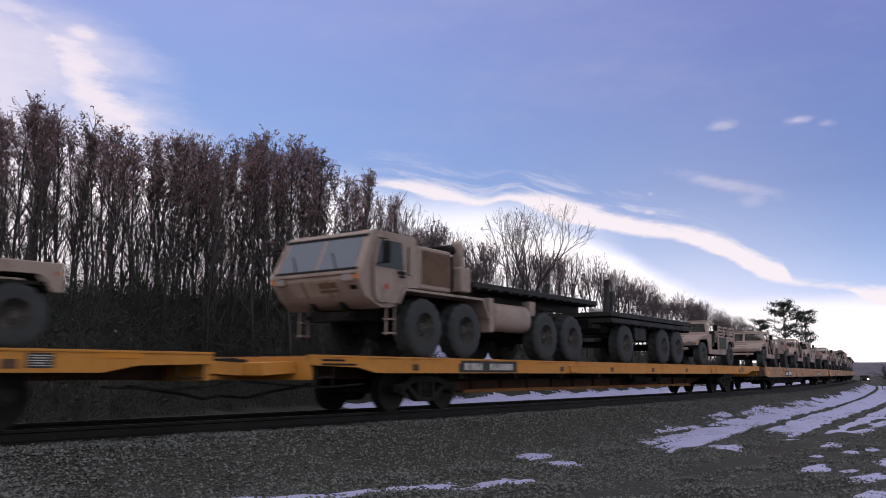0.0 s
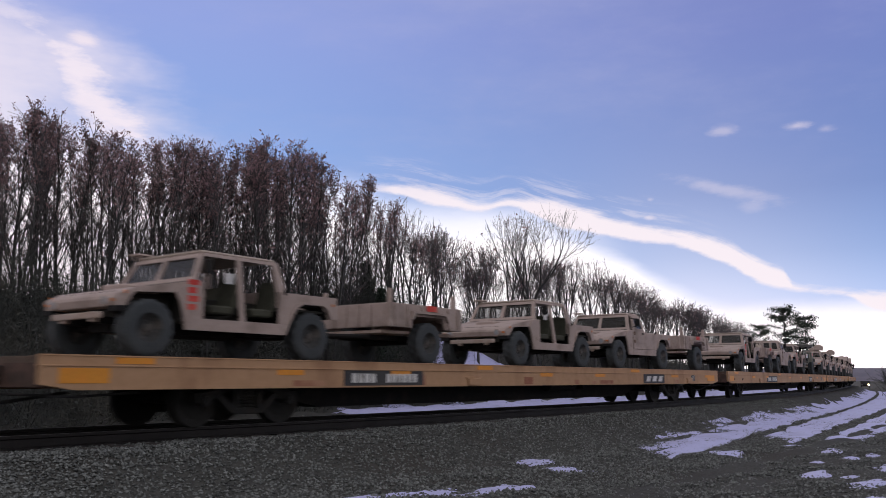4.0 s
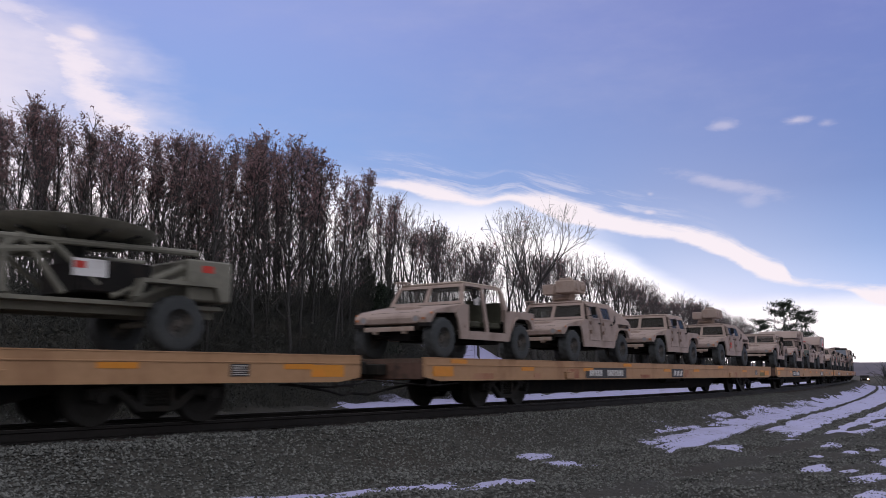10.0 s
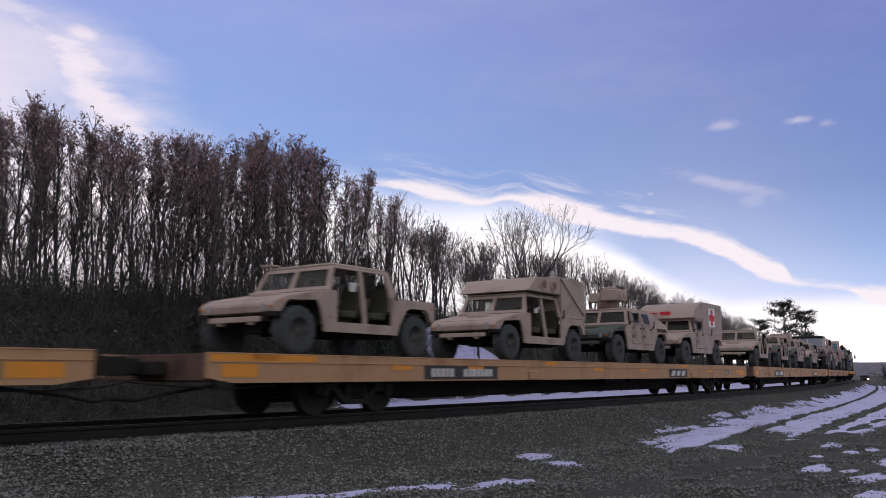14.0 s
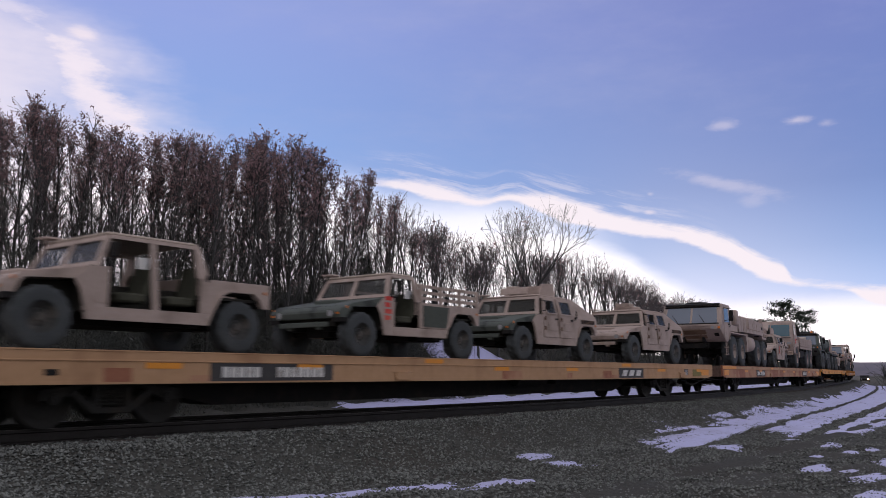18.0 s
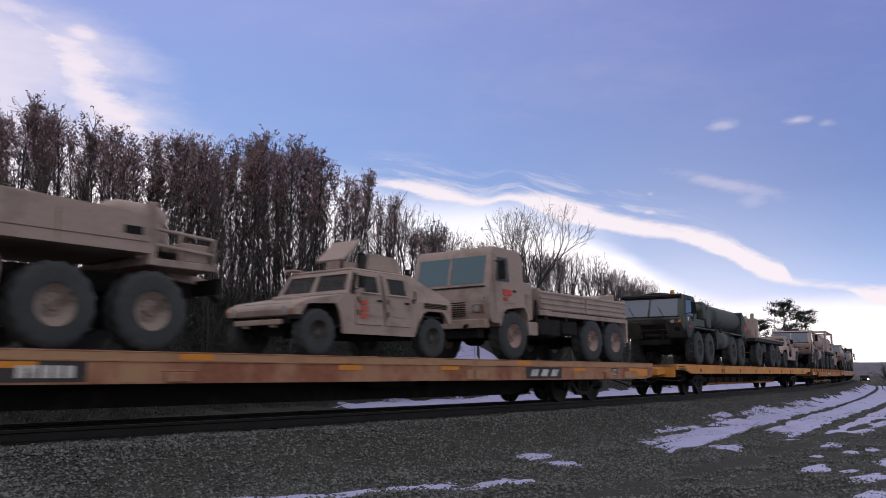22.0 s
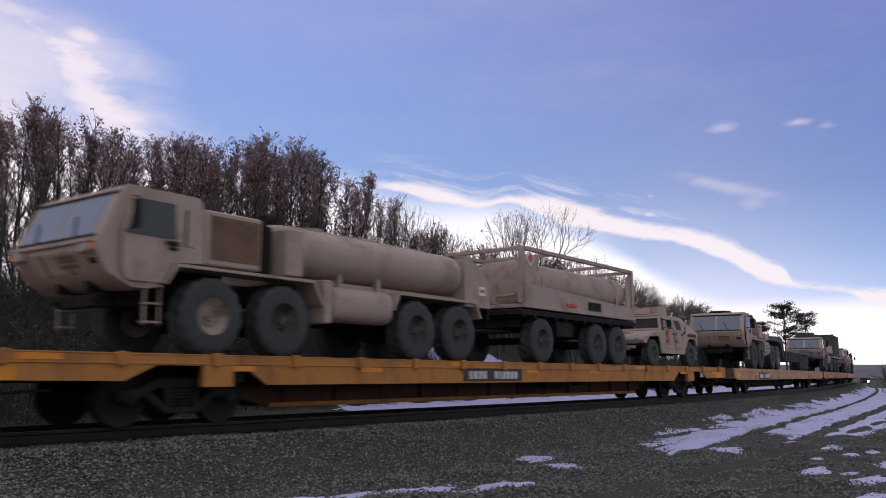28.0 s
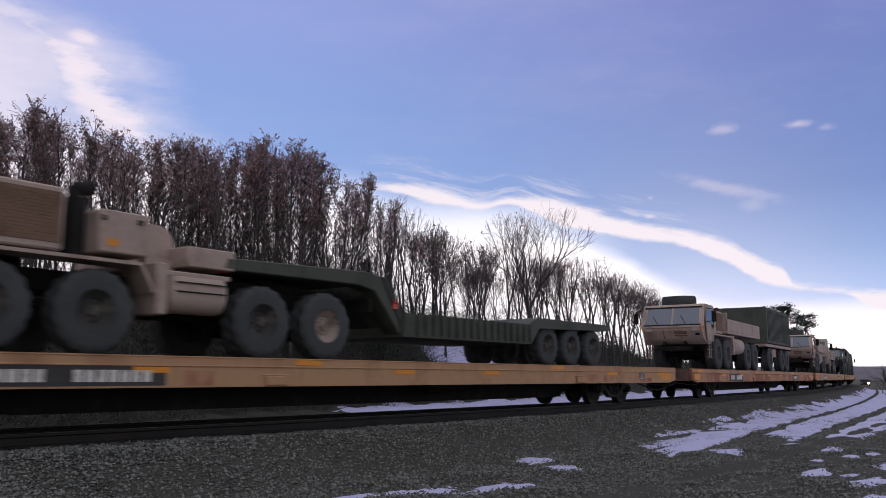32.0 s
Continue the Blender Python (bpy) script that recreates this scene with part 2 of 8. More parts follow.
RUBBER = surface("worn_rubber", (0.050, 0.056, 0.059), (0.034, 0.039, 0.041), 0.85, grain=40, stains=2.4, bump=0.3, third=(0.075, 0.080, 0.080), patch=(0.45, 0.7))
# grimy black parts; also carries the deep shade of undersides, gaps and openings
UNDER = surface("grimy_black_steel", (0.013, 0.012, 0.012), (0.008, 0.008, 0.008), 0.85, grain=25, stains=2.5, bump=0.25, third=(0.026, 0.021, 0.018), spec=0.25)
DECK_BLACK = surface("black_bed_paint", (0.020, 0.022, 0.020), (0.03, 0.03, 0.028), 0.7, grain=16, stains=1.5, bump=0.15)
INSIDE = surface("dull_cabin_lining", (0.035, 0.033, 0.027), (0.025, 0.024, 0.02), 0.9, grain=30, stains=2.0, bump=0.2)
SEAT = surface("green_seat_cloth", (0.065, 0.065, 0.045), (0.05, 0.05, 0.035), 0.95, grain=60, stains=3.0, bump=0.3)
HWINDOW = glass("dusty_dark_windscreen", (0.035, 0.034, 0.030), 0.12, 0.5)
# pale blue-grey base puts the sky's reflection into the dusty pane's colour
WINDOW = glass("dusty_windscreen_glass", (0.14, 0.165, 0.21), 0.1, 0.96, 0.8)
BLUEGLASS = glass("blue_tinted_windscreen", (0.05, 0.12, 0.155), 0.06, 0.96, 0.7)
CABGLASS = glass("dark_cab_glass", (0.018, 0.032, 0.032), 0.06, 0.9, 0.5)
DARKGLASS = glass("thick_side_glass", (0.03, 0.036, 0.032), 0.2, 0.5)
LENS = glass("lamp_lens", (0.34, 0.34, 0.35), 0.15, 0.9)
AMBER = surface("amber_lens", (0.75, 0.22, 0.03), (0.65, 0.18, 0.03), 0.3, grain=20, stains=2, bump=0)
REDPAINT = surface("red_marking_paint", (0.62, 0.055, 0.04), (0.52, 0.05, 0.04), 0.7, grain=20, stains=3, bump=0.0, third=(0.55, 0.16, 0.11))
CROSS = surface("red_cross_paint", (0.60, 0.015, 0.035), (0.55, 0.014, 0.03), 0.6, grain=20, stains=2, bump=0.0, third=(0.5, 0.015, 0.03))
WHITE = surface("white_marking_paint", (0.80, 0.80, 0.80), (0.72, 0.72, 0.72), 0.65, grain=20, stains=2.5, bump=0.0, third=(0.62, 0.60, 0.58))
PALE = surface("worn_white_stencil", (0.66, 0.65, 0.62), (0.5, 0.48, 0.45), 0.75, grain=30, stains=5, bump=0.0, third=(0.3, 0.27, 0.24))
BLACKP = surface("black_panel_paint", (0.025, 0.024, 0.026), (0.035, 0.033, 0.034), 0.6, grain=20, stains=2, bump=0.0, third=(0.05, 0.045, 0.04))
STEEL = surface("dull_steel", (0.32, 0.31, 0.30), (0.22, 0.21, 0.20), 0.5, 0.8, grain=30, stains=3, bump=0.1)
CAR_TAN = surface("faded_ochre_car_paint", (0.435, 0.258, 0.140), (0.385, 0.225, 0.118), 0.75, grain=9, stains=1.3, bump=0.05, third=(0.20, 0.095, 0.05), patch=(0.52, 0.74), stretch=(1.0, 1.0, 0.45))
CAR_YEL = surface("bright_yellow_car_paint", (0.62, 0.275, 0.05), (0.56, 0.24, 0.04), 0.65, grain=9, stains=1.2, bump=0.05, third=(0.24, 0.10, 0.03), patch=(0.56, 0.76), stretch=(1.0, 1.0, 0.45))
CAR_RED = surface("rusty_oxide_car_paint", (0.24, 0.085, 0.05), (0.31, 0.13, 0.07), 0.8, grain=8, stains=1.4, bump=0.1, third=(0.44, 0.25, 0.15), patch=(0.43, 0.57), stretch=(0.8, 1.0, 0.6))
CAR_ORG = surface("weathered_orange_car_paint", (0.45, 0.20, 0.045), (0.38, 0.16, 0.04), 0.75, grain=8, stains=1.5, bump=0.08, third=(0.17, 0.07, 0.04), patch=(0.50, 0.68), stretch=(1.0, 1.0, 0.5))
OLIVE = surface("dull_olive_paint", (0.20, 0.16, 0.045), (0.16, 0.13, 0.04), 0.7, grain=20, stains=3, bump=0.0)
GRIMY_END = surface("grimy_pinkish_end_paint", (0.13, 0.075, 0.055), (0.09, 0.05, 0.038), 0.85, grain=12, stains=2.2, bump=0.15, third=(0.04, 0.03, 0.025))
STRIPE = surface("reflector_orange", (0.68, 0.27, 0.02), (0.60, 0.23, 0.02), 0.5, grain=20, stains=3, bump=0.0, third=(0.7, 0.25, 0.02))
SILL_RED = surface("brown_centre_sill", (0.085, 0.038, 0.022), (0.06, 0.028, 0.018), 0.85, grain=8, stains=1.0, bump=0.12)
WOODDECK = surface("grey_deck_planks", (0.16, 0.12, 0.09), (0.11, 0.08, 0.06), 0.9, grain=14, stains=1.5, bump=0.3, vary=0.3)
# rusty steel taken down to near black, with the under-car shade in it
SHADED_RUST = surface("rusty_bogie_steel", (0.013, 0.012, 0.010), (0.009, 0.008, 0.007), 0.85, grain=18, stains=2.2, bump=0.3, third=(0.022, 0.017, 0.012))
# near-black brown: the shadow along the rail sides is put into the colour
RAILSTEEL = surface("brown_rail_steel", (0.016, 0.013, 0.012), (0.011, 0.010, 0.009), 0.7, 0.3, grain=20, stains=1.5, bump=0.15)
RAILTOP = surface("worn_rail_head", (0.10, 0.095, 0.09), (0.07, 0.066, 0.064), 0.5, 0.6, grain=30, stains=2, bump=0.02)
TIE = surface("creosoted_timber", (0.05, 0.042, 0.036), (0.035, 0.03, 0.026), 0.9, grain=20, stains=3, bump=0.4, vary=0.3)
BARK = surface("grey_brown_bark", (0.076, 0.073, 0.070), (0.050, 0.048, 0.046), 0.95, grain=22, stains=2.5, bump=0.5)
TWIG = surface("dark_twigs", (0.130, 0.116, 0.116), (0.092, 0.082, 0.082), 0.95, grain=12, stains=1.0, bump=0.0)
LEAF = surface("withered_brown_leaves", (0.40, 0.26, 0.265), (0.30, 0.195, 0.195), 0.9, grain=3.0, stains=0.8, bump=0.0, third=(0.12, 0.072, 0.066))


def let_through(m, share):
    """Thin leaves pass on part of the light that falls on their far side."""
    n, l = m.node_tree.nodes, m.node_tree.links
    b, thin, mix = n["Principled BSDF"], n.new("ShaderNodeBsdfTranslucent"), n.new("ShaderNodeMixShader")
    l.new(b.inputs["Base Color"].links[0].from_socket, thin.inputs["Color"])
    mix.inputs[0].default_value = share
    l.new(b.outputs[0], mix.inputs[1])
    l.new(thin.outputs[0], mix.inputs[2])
    l.new(mix.outputs[0], n["Material Output"].inputs["Surface"])


let_through(LEAF, 0.5)
NEEDLE = surface("dark_needles", (0.030, 0.045, 0.028), (0.02, 0.032, 0.02), 0.9, grain=6, stains=1.2, bump=0.0)
BRUSHM = surface("dead_brush", (0.064, 0.068, 0.060), (0.042, 0.045, 0.040), 0.95, grain=5, stains=0.6, bump=0.0, third=(0.105, 0.100, 0.082))
# the blue of dusk shade is put into the old snow's base colour
SNOW = surface("old_snow", (0.46, 0.46, 0.69), (0.40, 0.40, 0.60), 0.7, grain=14, stains=1.2, bump=0.5, third=(0.34, 0.335, 0.47), patch=(0.50, 0.72))


def island_stones():
    m = surface("grey_ballast_stone", (0.152, 0.158, 0.148), (0.104, 0.108, 0.101), 0.9, grain=25, stains=6, bump=0.2, spec=0.12)
    n, l = m.node_tree.nodes, m.node_tree.links
    geo, hsv = n.new("ShaderNodeNewGeometry"), n.new("ShaderNodeHueSaturation")
    b = n["Principled BSDF"]
    was = b.inputs["Base Color"].links[0].from_socket
    mr = n.new("ShaderNodeMapRange")
    l.new(geo.outputs["Random Per Island"], mr.inputs["Value"])
    mr.inputs["To Min"].default_value, mr.inputs["To Max"].default_value = 0.42, 1.55
    l.new(mr.outputs["Result"], hsv.inputs["Value"])
    l.new(was, hsv.inputs["Color"])
    l.new(hsv.outputs["Color"], b.inputs["Base Color"])
    return m


STONE = island_stones()
GROUND = surface("gravel_and_grit", (0.072, 0.071, 0.064), (0.040, 0.040, 0.036), 0.95, grain=16, stains=0.35, bump=0.9, third=(0.050, 0.044, 0.038), patch=(0.45, 0.7), spec=0.08)
HILLM = surface("far_wooded_hill", (0.15, 0.135, 0.16), (0.12, 0.11, 0.14), 1.0, grain=0.05, stains=0.004, bump=0)

# ---------------------------------------------------------------- mesh tools
def part(name, bm, material, parent=None, label="", bevel=0.0, smooth=38):
    """Links a bmesh as one mesh object under a thing or a part."""
    if bevel:
        bmesh.ops.bevel(bm, geom=[e for e in bm.edges if len(e.link_faces) == 2 and e.calc_face_angle(0) > 0.6], offset=bevel, segments=1, affect="EDGES", clamp_overlap=True)
    bmesh.ops.recalc_face_normals(bm, faces=bm.faces)
    me = bpy.data.meshes.new(name)
    bm.to_mesh(me)
    bm.free()
    me.materials.append(material)
    if smooth:
        me.shade_smooth()
        me.set_sharp_from_angle(angle=radians(smooth))
    ob = new(name, me)
    ob.parent = parent
    if label:
        tagged(ob, label)
    return ob


def again(ob, m=None, parent=None):
    """Another object on the same mesh."""
    o = new(ob.name.split(".")[0], ob.data)
    o.parent = parent or ob.parent
    if m is not None:
        o.matrix_basis = m
    if "label" in ob:
        o["label"] = ob["label"]
    return o


def box(bm, x0, x1, y0, y1, z0, z1):
    m = Matrix.Translation(((x0 + x1) / 2, (y0 + y1) / 2, (z0 + z1) / 2)) @ Matrix.Diagonal((abs(x1 - x0), abs(y1 - y0), abs(z1 - z0), 1))
    bmesh.ops.create_cube(bm, size=1, matrix=m)
    return bm


def prism(bm, poly, y0, y1, inset=0.0):
    """A side outline of (x, z) points, drawn from y0 to y1. inset: how much narrower the top is on each side."""
    top = max(z for _, z in poly)
    low = min(z for _, z in poly)

    def y(side, z):
        k = inset * (z - low) / max(top - low, 1e-6)
        return y0 + k if side == 0 else y1 - k

    a = [bm.verts.new((px, y(0, pz), pz)) for px, pz in poly]
    b = [bm.verts.new((px, y(1, pz), pz)) for px, pz in poly]
    bm.faces.new(a)
    bm.faces.new(b[::-1])
    for i in range(len(poly)):
        j = (i + 1) % len(poly)
        bm.faces.new((a[i], b[i], b[j], a[j]))
    return bm


def slab(bm, poly, axis_pts):
    """An outline of (y, z) points drawn from x0 to x1."""
    x0, x1 = axis_pts
    a = [bm.verts.new((x0, py, pz)) for py, pz in poly]
    b = [bm.verts.new((x1, py, pz)) for py, pz in poly]
    bm.faces.new(a)
    bm.faces.new(b[::-1])
    for i in range(len(poly)):
        j = (i + 1) % len(poly)
        bm.faces.new((a[i], b[i], b[j], a[j]))
    return bm


def rod(bm, a, b, r0, r1=None, n=10):
    """A round bar from a to b."""
    a, b = Vector(a), Vector(b)
    d = b - a
    m = Matrix.Translation((a + b) / 2) @ d.to_track_quat("Z", "Y").to_matrix().to_4x4()
    bmesh.ops.create_cone(bm, cap_ends=True, segments=n, radius1=r0, radius2=r0 if r1 is None else r1, depth=d.length, matrix=m)
    return bm


def lathe(bm, profile, n=28):
    """A ring turned about the y axis from (radius, y) points, closed round."""
    rings = []
    for k in range(n):
        a = 2 * math.pi * k / n
        rings.append([bm.verts.new((r * math.cos(a), y, r * math.sin(a))) for r, y in profile])
    for k in range(n):
        p, q = rings[k], rings[(k + 1) % n]
        for i in range(len(profile) - 1):
            bm.faces.new((p[i], p[i + 1], q[i + 1], q[i]))
    return bm


def fresh():
    return bmesh.new()


def raw(name, verts, faces, material, parent=None, smooth=False):
    me = bpy.data.meshes.new(name)
    me.from_pydata(verts, [], faces)
    me.materials.append(material)
    if smooth:
        me.shade_smooth()
    ob = new(name, me)
    ob.parent = parent
    return ob


def wobble(x, y, z=0.0):
    return noise.noise((x, y, z))


# ---------------------------------------------------------------- ground
def smooth(a, b, v):
    t = np.clip((v - a) / (b - a), 0, 1)
    return t * t * (3 - 2 * t)


def land(u, q):
    """The height of the ground (arrays)."""
    near = -0.20 - 0.60 * smooth(1.55, 3.3, -q) - 0.12 * smooth(3.2, 6.0, -q)
    ruts = -0.05 * np.exp(-((-q - 4.6) / 0.22) ** 2) - 0.05 * np.exp(-((-q - 6.4) / 0.25) ** 2)
    far = -0.20 - 0.28 * smooth(1.6, 2.9, q)
    foot = np.interp(u, (8, 18), (6.2, 11.0))
    high = np.interp(u, (-30, 8, 14, 18, 24, 32, 45, 60, 80, 200), (2.3, 2.4, 2.6, 2.9, 3.3, 3.6, 3.2, 3.0, 2.6, 2.0))
    bank = (high + 0.45) * smooth(0, 1, (q - foot) / 5.0)
    return np.where(q < 0, near + ruts * smooth(8, 16, u), far + bank)


def bumpy(u, q):
    rough = np.where(np.abs(q) < 1.5, 0.012, np.where(q > 5, 0.12, 0.03))
    return rough * (np.sin(u * 2.1 + q * 1.3) * np.sin(u * 0.7 - q * 2.4) + 0.2 * np.sin(u * 4.3 + q * 3.1))


def build_ground():
    us = np.concatenate([[-1500, -500, -200], np.arange(-60, 0, 3.0), np.arange(0, 60, 0.4), np.arange(60, 160, 2.0), [170, 200, 240, 300, 380, 480]])
    us = np.clip(us, -329, 499)
    qs = np.concatenate([[-900, -300, -120, -60, -30], np.arange(-16, -6, 1.0), np.arange(-6, 4, 0.25), np.arange(4, 18, 0.6), [19, 22, 30, 60, 150, 400, 1200]])
    us = np.unique(us)
    uu, qq = np.meshgrid(us, qs, indexing="ij")
    zz = land(uu, qq) + bumpy(uu, qq) * (np.abs(qq) < 25)
    xx, yy = along(uu, qq)
    nq = len(qs)
    verts = np.stack([xx, yy, zz], -1).reshape(-1, 3).tolist()
    faces = [(i * nq + j, (i + 1) * nq + j, (i + 1) * nq + j + 1, i * nq + j + 1) for i in range(len(us) - 1) for j in range(nq - 1)]
    ob = raw("ground", verts, faces, GROUND, smooth=True)
    tagged(ob, "grey gravel ground with a brushy bank beyond the track", "ground", kind="structure")
    plain = raw("distant_plain", [(-4000, -4000, -1.2), (4000, -4000, -1.2), (4000, 4000, -1.2), (-4000, 4000, -1.2)], [(0, 1, 2, 3)], GROUND)
    tagged(plain, "dull level land reaching to the horizon", "ground", kind="structure")


build_ground()


def build_hills():
    verts, faces = [], []
    n = 160
    for i in range(n + 1):
        a = radians(-60 + 190 * i / n)
        r = 1500
        h = 24 + 7 * wobble(i * 0.13, 0.3) + 3 * wobble(i * 0.6, 2.0)
        for k, (rr, hh) in enumerate(((r, -3), (r + 120, h * 0.8), (r + 260, h), (r + 700, -3))):
            verts.append((rr * math.cos(a), rr * math.sin(a), hh))
    for i in range(n):
        for k in range(3):
            faces.append((i * 4 + k, i * 4 + 4 + k, i * 4 + 5 + k, i * 4 + 1 + k))
    tagged(raw("backdrop", verts, faces, HILLM, smooth=True), "low dark wooded ridge on the horizon", "hills", kind="structure")


build_hills()


def sweep(name, outline, u0, u1, q, material, parent, step=1.0):
    """A bar of the given (across, up) outline along the track."""
    us = np.arange(u0, u1 + step, step)
    verts, faces = [], []
    n = len(outline)
    for u in us:
        for a, z in outline:
            x, y = along(u, q + a)
            verts.append((float(x), float(y), z))
    for i in range(len(us) - 1):
        for k in range(n):
            j = (k + 1) % n
            faces.append((i * n + k, (i + 1) * n + k, (i + 1) * n + j, i * n + j))
    return raw(name, verts, faces, material, parent, smooth=False)


def build_track():
    track = tagged(new("railway_track"), "dark steel rails on timber ties in grey ballast", "track", kind="structure")
    for q in (-0.753, 0.753):
        rail = sweep("rail", ((-0.035, -0.004), (-0.035, -0.04), (-0.009, -0.055), (-0.009, -0.15), (-0.07, -0.165), (-0.07, -0.18), (0.07, -0.18), (0.07, -0.165), (0.009, -0.15), (0.009, -0.055), (0.035, -0.04), (0.035, -0.004)), -60, 260, q, RAILSTEEL, track)
        sweep("rail_head", ((-0.026, -0.004), (-0.026, 0.0), (0.026, 0.0), (0.026, -0.004)), -60, 260, q, RAILTOP, rail)
    tie = None
    for i in range(150):
        u = -6 + i * 0.53
        x, y = map(float, along(u))
        m = Matrix.Translation((x, y, -0.27 + 0.006 * wobble(i * 3.1, 0.5))) @ Matrix.Rotation(heading(u) + 0.02 * wobble(i * 1.7, 4.0), 4, "Z")
        if tie is None:
            tie = part("tie", box(fresh(), -0.115, 0.115, -1.3, 1.3, -0.09, 0.09), TIE, track, bevel=0.012)
            tie.matrix_basis = m
        else:
            again(tie, m)


    # dark sheet between the rails: the cars' shade laid over grimy ballast
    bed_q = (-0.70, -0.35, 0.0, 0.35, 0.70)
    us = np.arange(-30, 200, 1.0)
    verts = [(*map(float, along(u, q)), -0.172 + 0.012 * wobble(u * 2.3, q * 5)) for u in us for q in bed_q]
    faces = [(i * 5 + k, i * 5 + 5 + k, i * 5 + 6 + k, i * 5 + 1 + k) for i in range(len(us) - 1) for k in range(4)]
    raw("oily_ballast", verts, faces, SHADED_BED, track)


# track grime, with the shade under the train put into its colour
SHADED_BED = surface("oil_stained_ballast", (0.030, 0.027, 0.025), (0.018, 0.016, 0.015), 0.85, grain=22, stains=1.5, bump=0.9)
build_track()


def build_stones():
    """Crushed stone on the shoulder of the line, thinning out with distance."""
    rng = np.random.default_rng(4)
    n = 150000
    u = 4 + 38 * rng.random(n) ** 1.6
    q = np.where(rng.random(n) < 0.84, -0.92 - 10.6 * rng.random(n) ** 1.1, 1.2 + 6 * rng.random(n))
    keep = ~((q < -6.0) & (rng.random(n) < 0.25))
    u, q = u[keep], q[keep]
    n = len(u)
    x, y = along(u, q)
    z = land(u, q) + bumpy(u, q)
    size = 0.013 + 0.018 * rng.random(n) ** 1.6
    corners = np.array([(1, 0, 0), (-1, 0, 0), (0, 1, 0), (0, -1, 0), (0, 0, 1), (0, 0, -1)], float)
    jit = 1 + 0.55 * (rng.random((n, 6, 1)) - 0.5)
    pts = corners[None] * jit * size[:, None, None] * (0.75 + 0.5 * rng.random((n, 1, 3)))
    pts = pts + (rng.random((n, 6, 3)) - 0.5) * size[:, None, None] * 0.6
    a = rng.random(n) * 6.28
    c, s = np.cos(a)[:, None], np.sin(a)[:, None]
    px, py = pts[..., 0] * c - pts[..., 1] * s, pts[..., 0] * s + pts[..., 1] * c
    v = np.stack([px + x[:, None], py + y[:, None], pts[..., 2] * 0.8 + (z + size * 0.35)[:, None]], -1).reshape(-1, 3)
    f = np.array([(0, 2, 4), (2, 1, 4), (1, 3, 4), (3, 0, 4), (2, 0, 5), (1, 2, 5), (3, 1, 5), (0, 3, 5)])
    faces = (f[None] + 6 * np.arange(n)[:, None, None]).reshape(-1, 3)
    ob = raw("ballast_stones", v.tolist(), faces.tolist(), STONE)
    tagged(ob, "loose grey crushed stones on the track shoulder", "gravel", kind="stuff")


build_stones()


def snow_sheet(name, label, u0, u1, q0, q1, du, dq, amount, thick=0.035):
    """Thin melting snow: lies where amount(u, q) is above nought."""
    us, qs = np.arange(u0, u1, du), np.arange(q0, q1, dq)
    uu, qq = np.meshgrid(us, qs, indexing="ij")
    a = amount(uu, qq)
    xx, yy = along(uu, qq)
    zz = land(uu, qq) + bumpy(uu, qq) + np.clip(a, -0.8, 0.8) * thick + 0.003
    nq = len(qs)
    use = {}
    verts, faces = [], []

    def vert(i, j):
        k = (i, j)
        if k not in use:
            use[k] = len(verts)
            verts.append((float(xx[i, j]), float(yy[i, j]), float(zz[i, j])))
        return use[k]

    on = a > 0
    for i in range(len(us) - 1):
        for j in range(nq - 1):
            if on[i, j] or on[i + 1, j] or on[i, j + 1] or on[i + 1, j + 1]:
                if min(a[i, j], a[i + 1, j], a[i, j + 1], a[i + 1, j + 1]) > -0.9:
                    faces.append((vert(i, j), vert(i + 1, j), vert(i + 1, j + 1), vert(i, j + 1)))
    return tagged(raw(name, verts, faces, SNOW, smooth=True), label, "snow", kind="stuff")


def fuzz(uu, qq, su, sq, seed):
    out = np.empty(uu.shape)
    for i in range(uu.shape[0]):
        for j in range(uu.shape[1]):
            out[i, j] = noise.noise((uu[i, j] * su, qq[i, j] * sq, seed)) + 0.5 * noise.noise((uu[i, j] * su * 2.7, qq[i, j] * sq * 2.7, seed + 5))
    return out


def blob(uu, qq, u, q, ru, rq):
    return 1 - np.sqrt(((uu - u) / ru) ** 2 + ((qq - q) / rq) ** 2)


def verge(uu, qq):
    # wheel ruts cut the snow into lanes
    first = np.interp(uu, (17, 19, 24, 33, 49, 108), (-4.75, -4.6, -4.2, -3.7, -3.5, -3.6))
    second = np.interp(uu, (22, 29, 38, 65, 120), (-5.75, -5.3, -5.1, -5.2, -5.5))
    w = fuzz(uu * 0.8 + qq * 1.3, qq, 0.55, 2.6, 1.0)
    g = fuzz(uu, qq, 2.2, 5.5, 4.0)
    upper = np.interp(uu, (17, 18.5, 20, 24, 30, 60), (-3.7, -3.35, -3.1, -2.75, -2.5, -2.45))
    one = np.minimum(np.minimum((upper - qq) / 0.75, (qq - first) / 0.10), (uu - 16.7 - 1.0 * (qq + 4.4)) / 0.9)
    two = np.minimum(np.minimum((first - 0.30 - qq) / 0.12, (qq - second) / 0.12), (uu - 23.5 - 1.5 * (qq + 5)) / 1.6)
    three = np.minimum(np.minimum((second - 0.42 - qq) / 0.15, (qq + 7.1) / 0.4), (uu - 23.6 + 0.8 * (qq + 6)) / 1.6) - 0.3
    four = np.minimum(np.minimum((-7.5 - qq) / 0.4, (qq + 12.5) / 1.5), (uu - 25.0 + 0.4 * (qq + 8)) / 3.0) - 0.42
    a = np.clip(np.maximum(np.maximum(one, two), np.maximum(three, four)), -1.5, 0.75)
    return a + 0.70 * w + 0.34 * g - 0.10


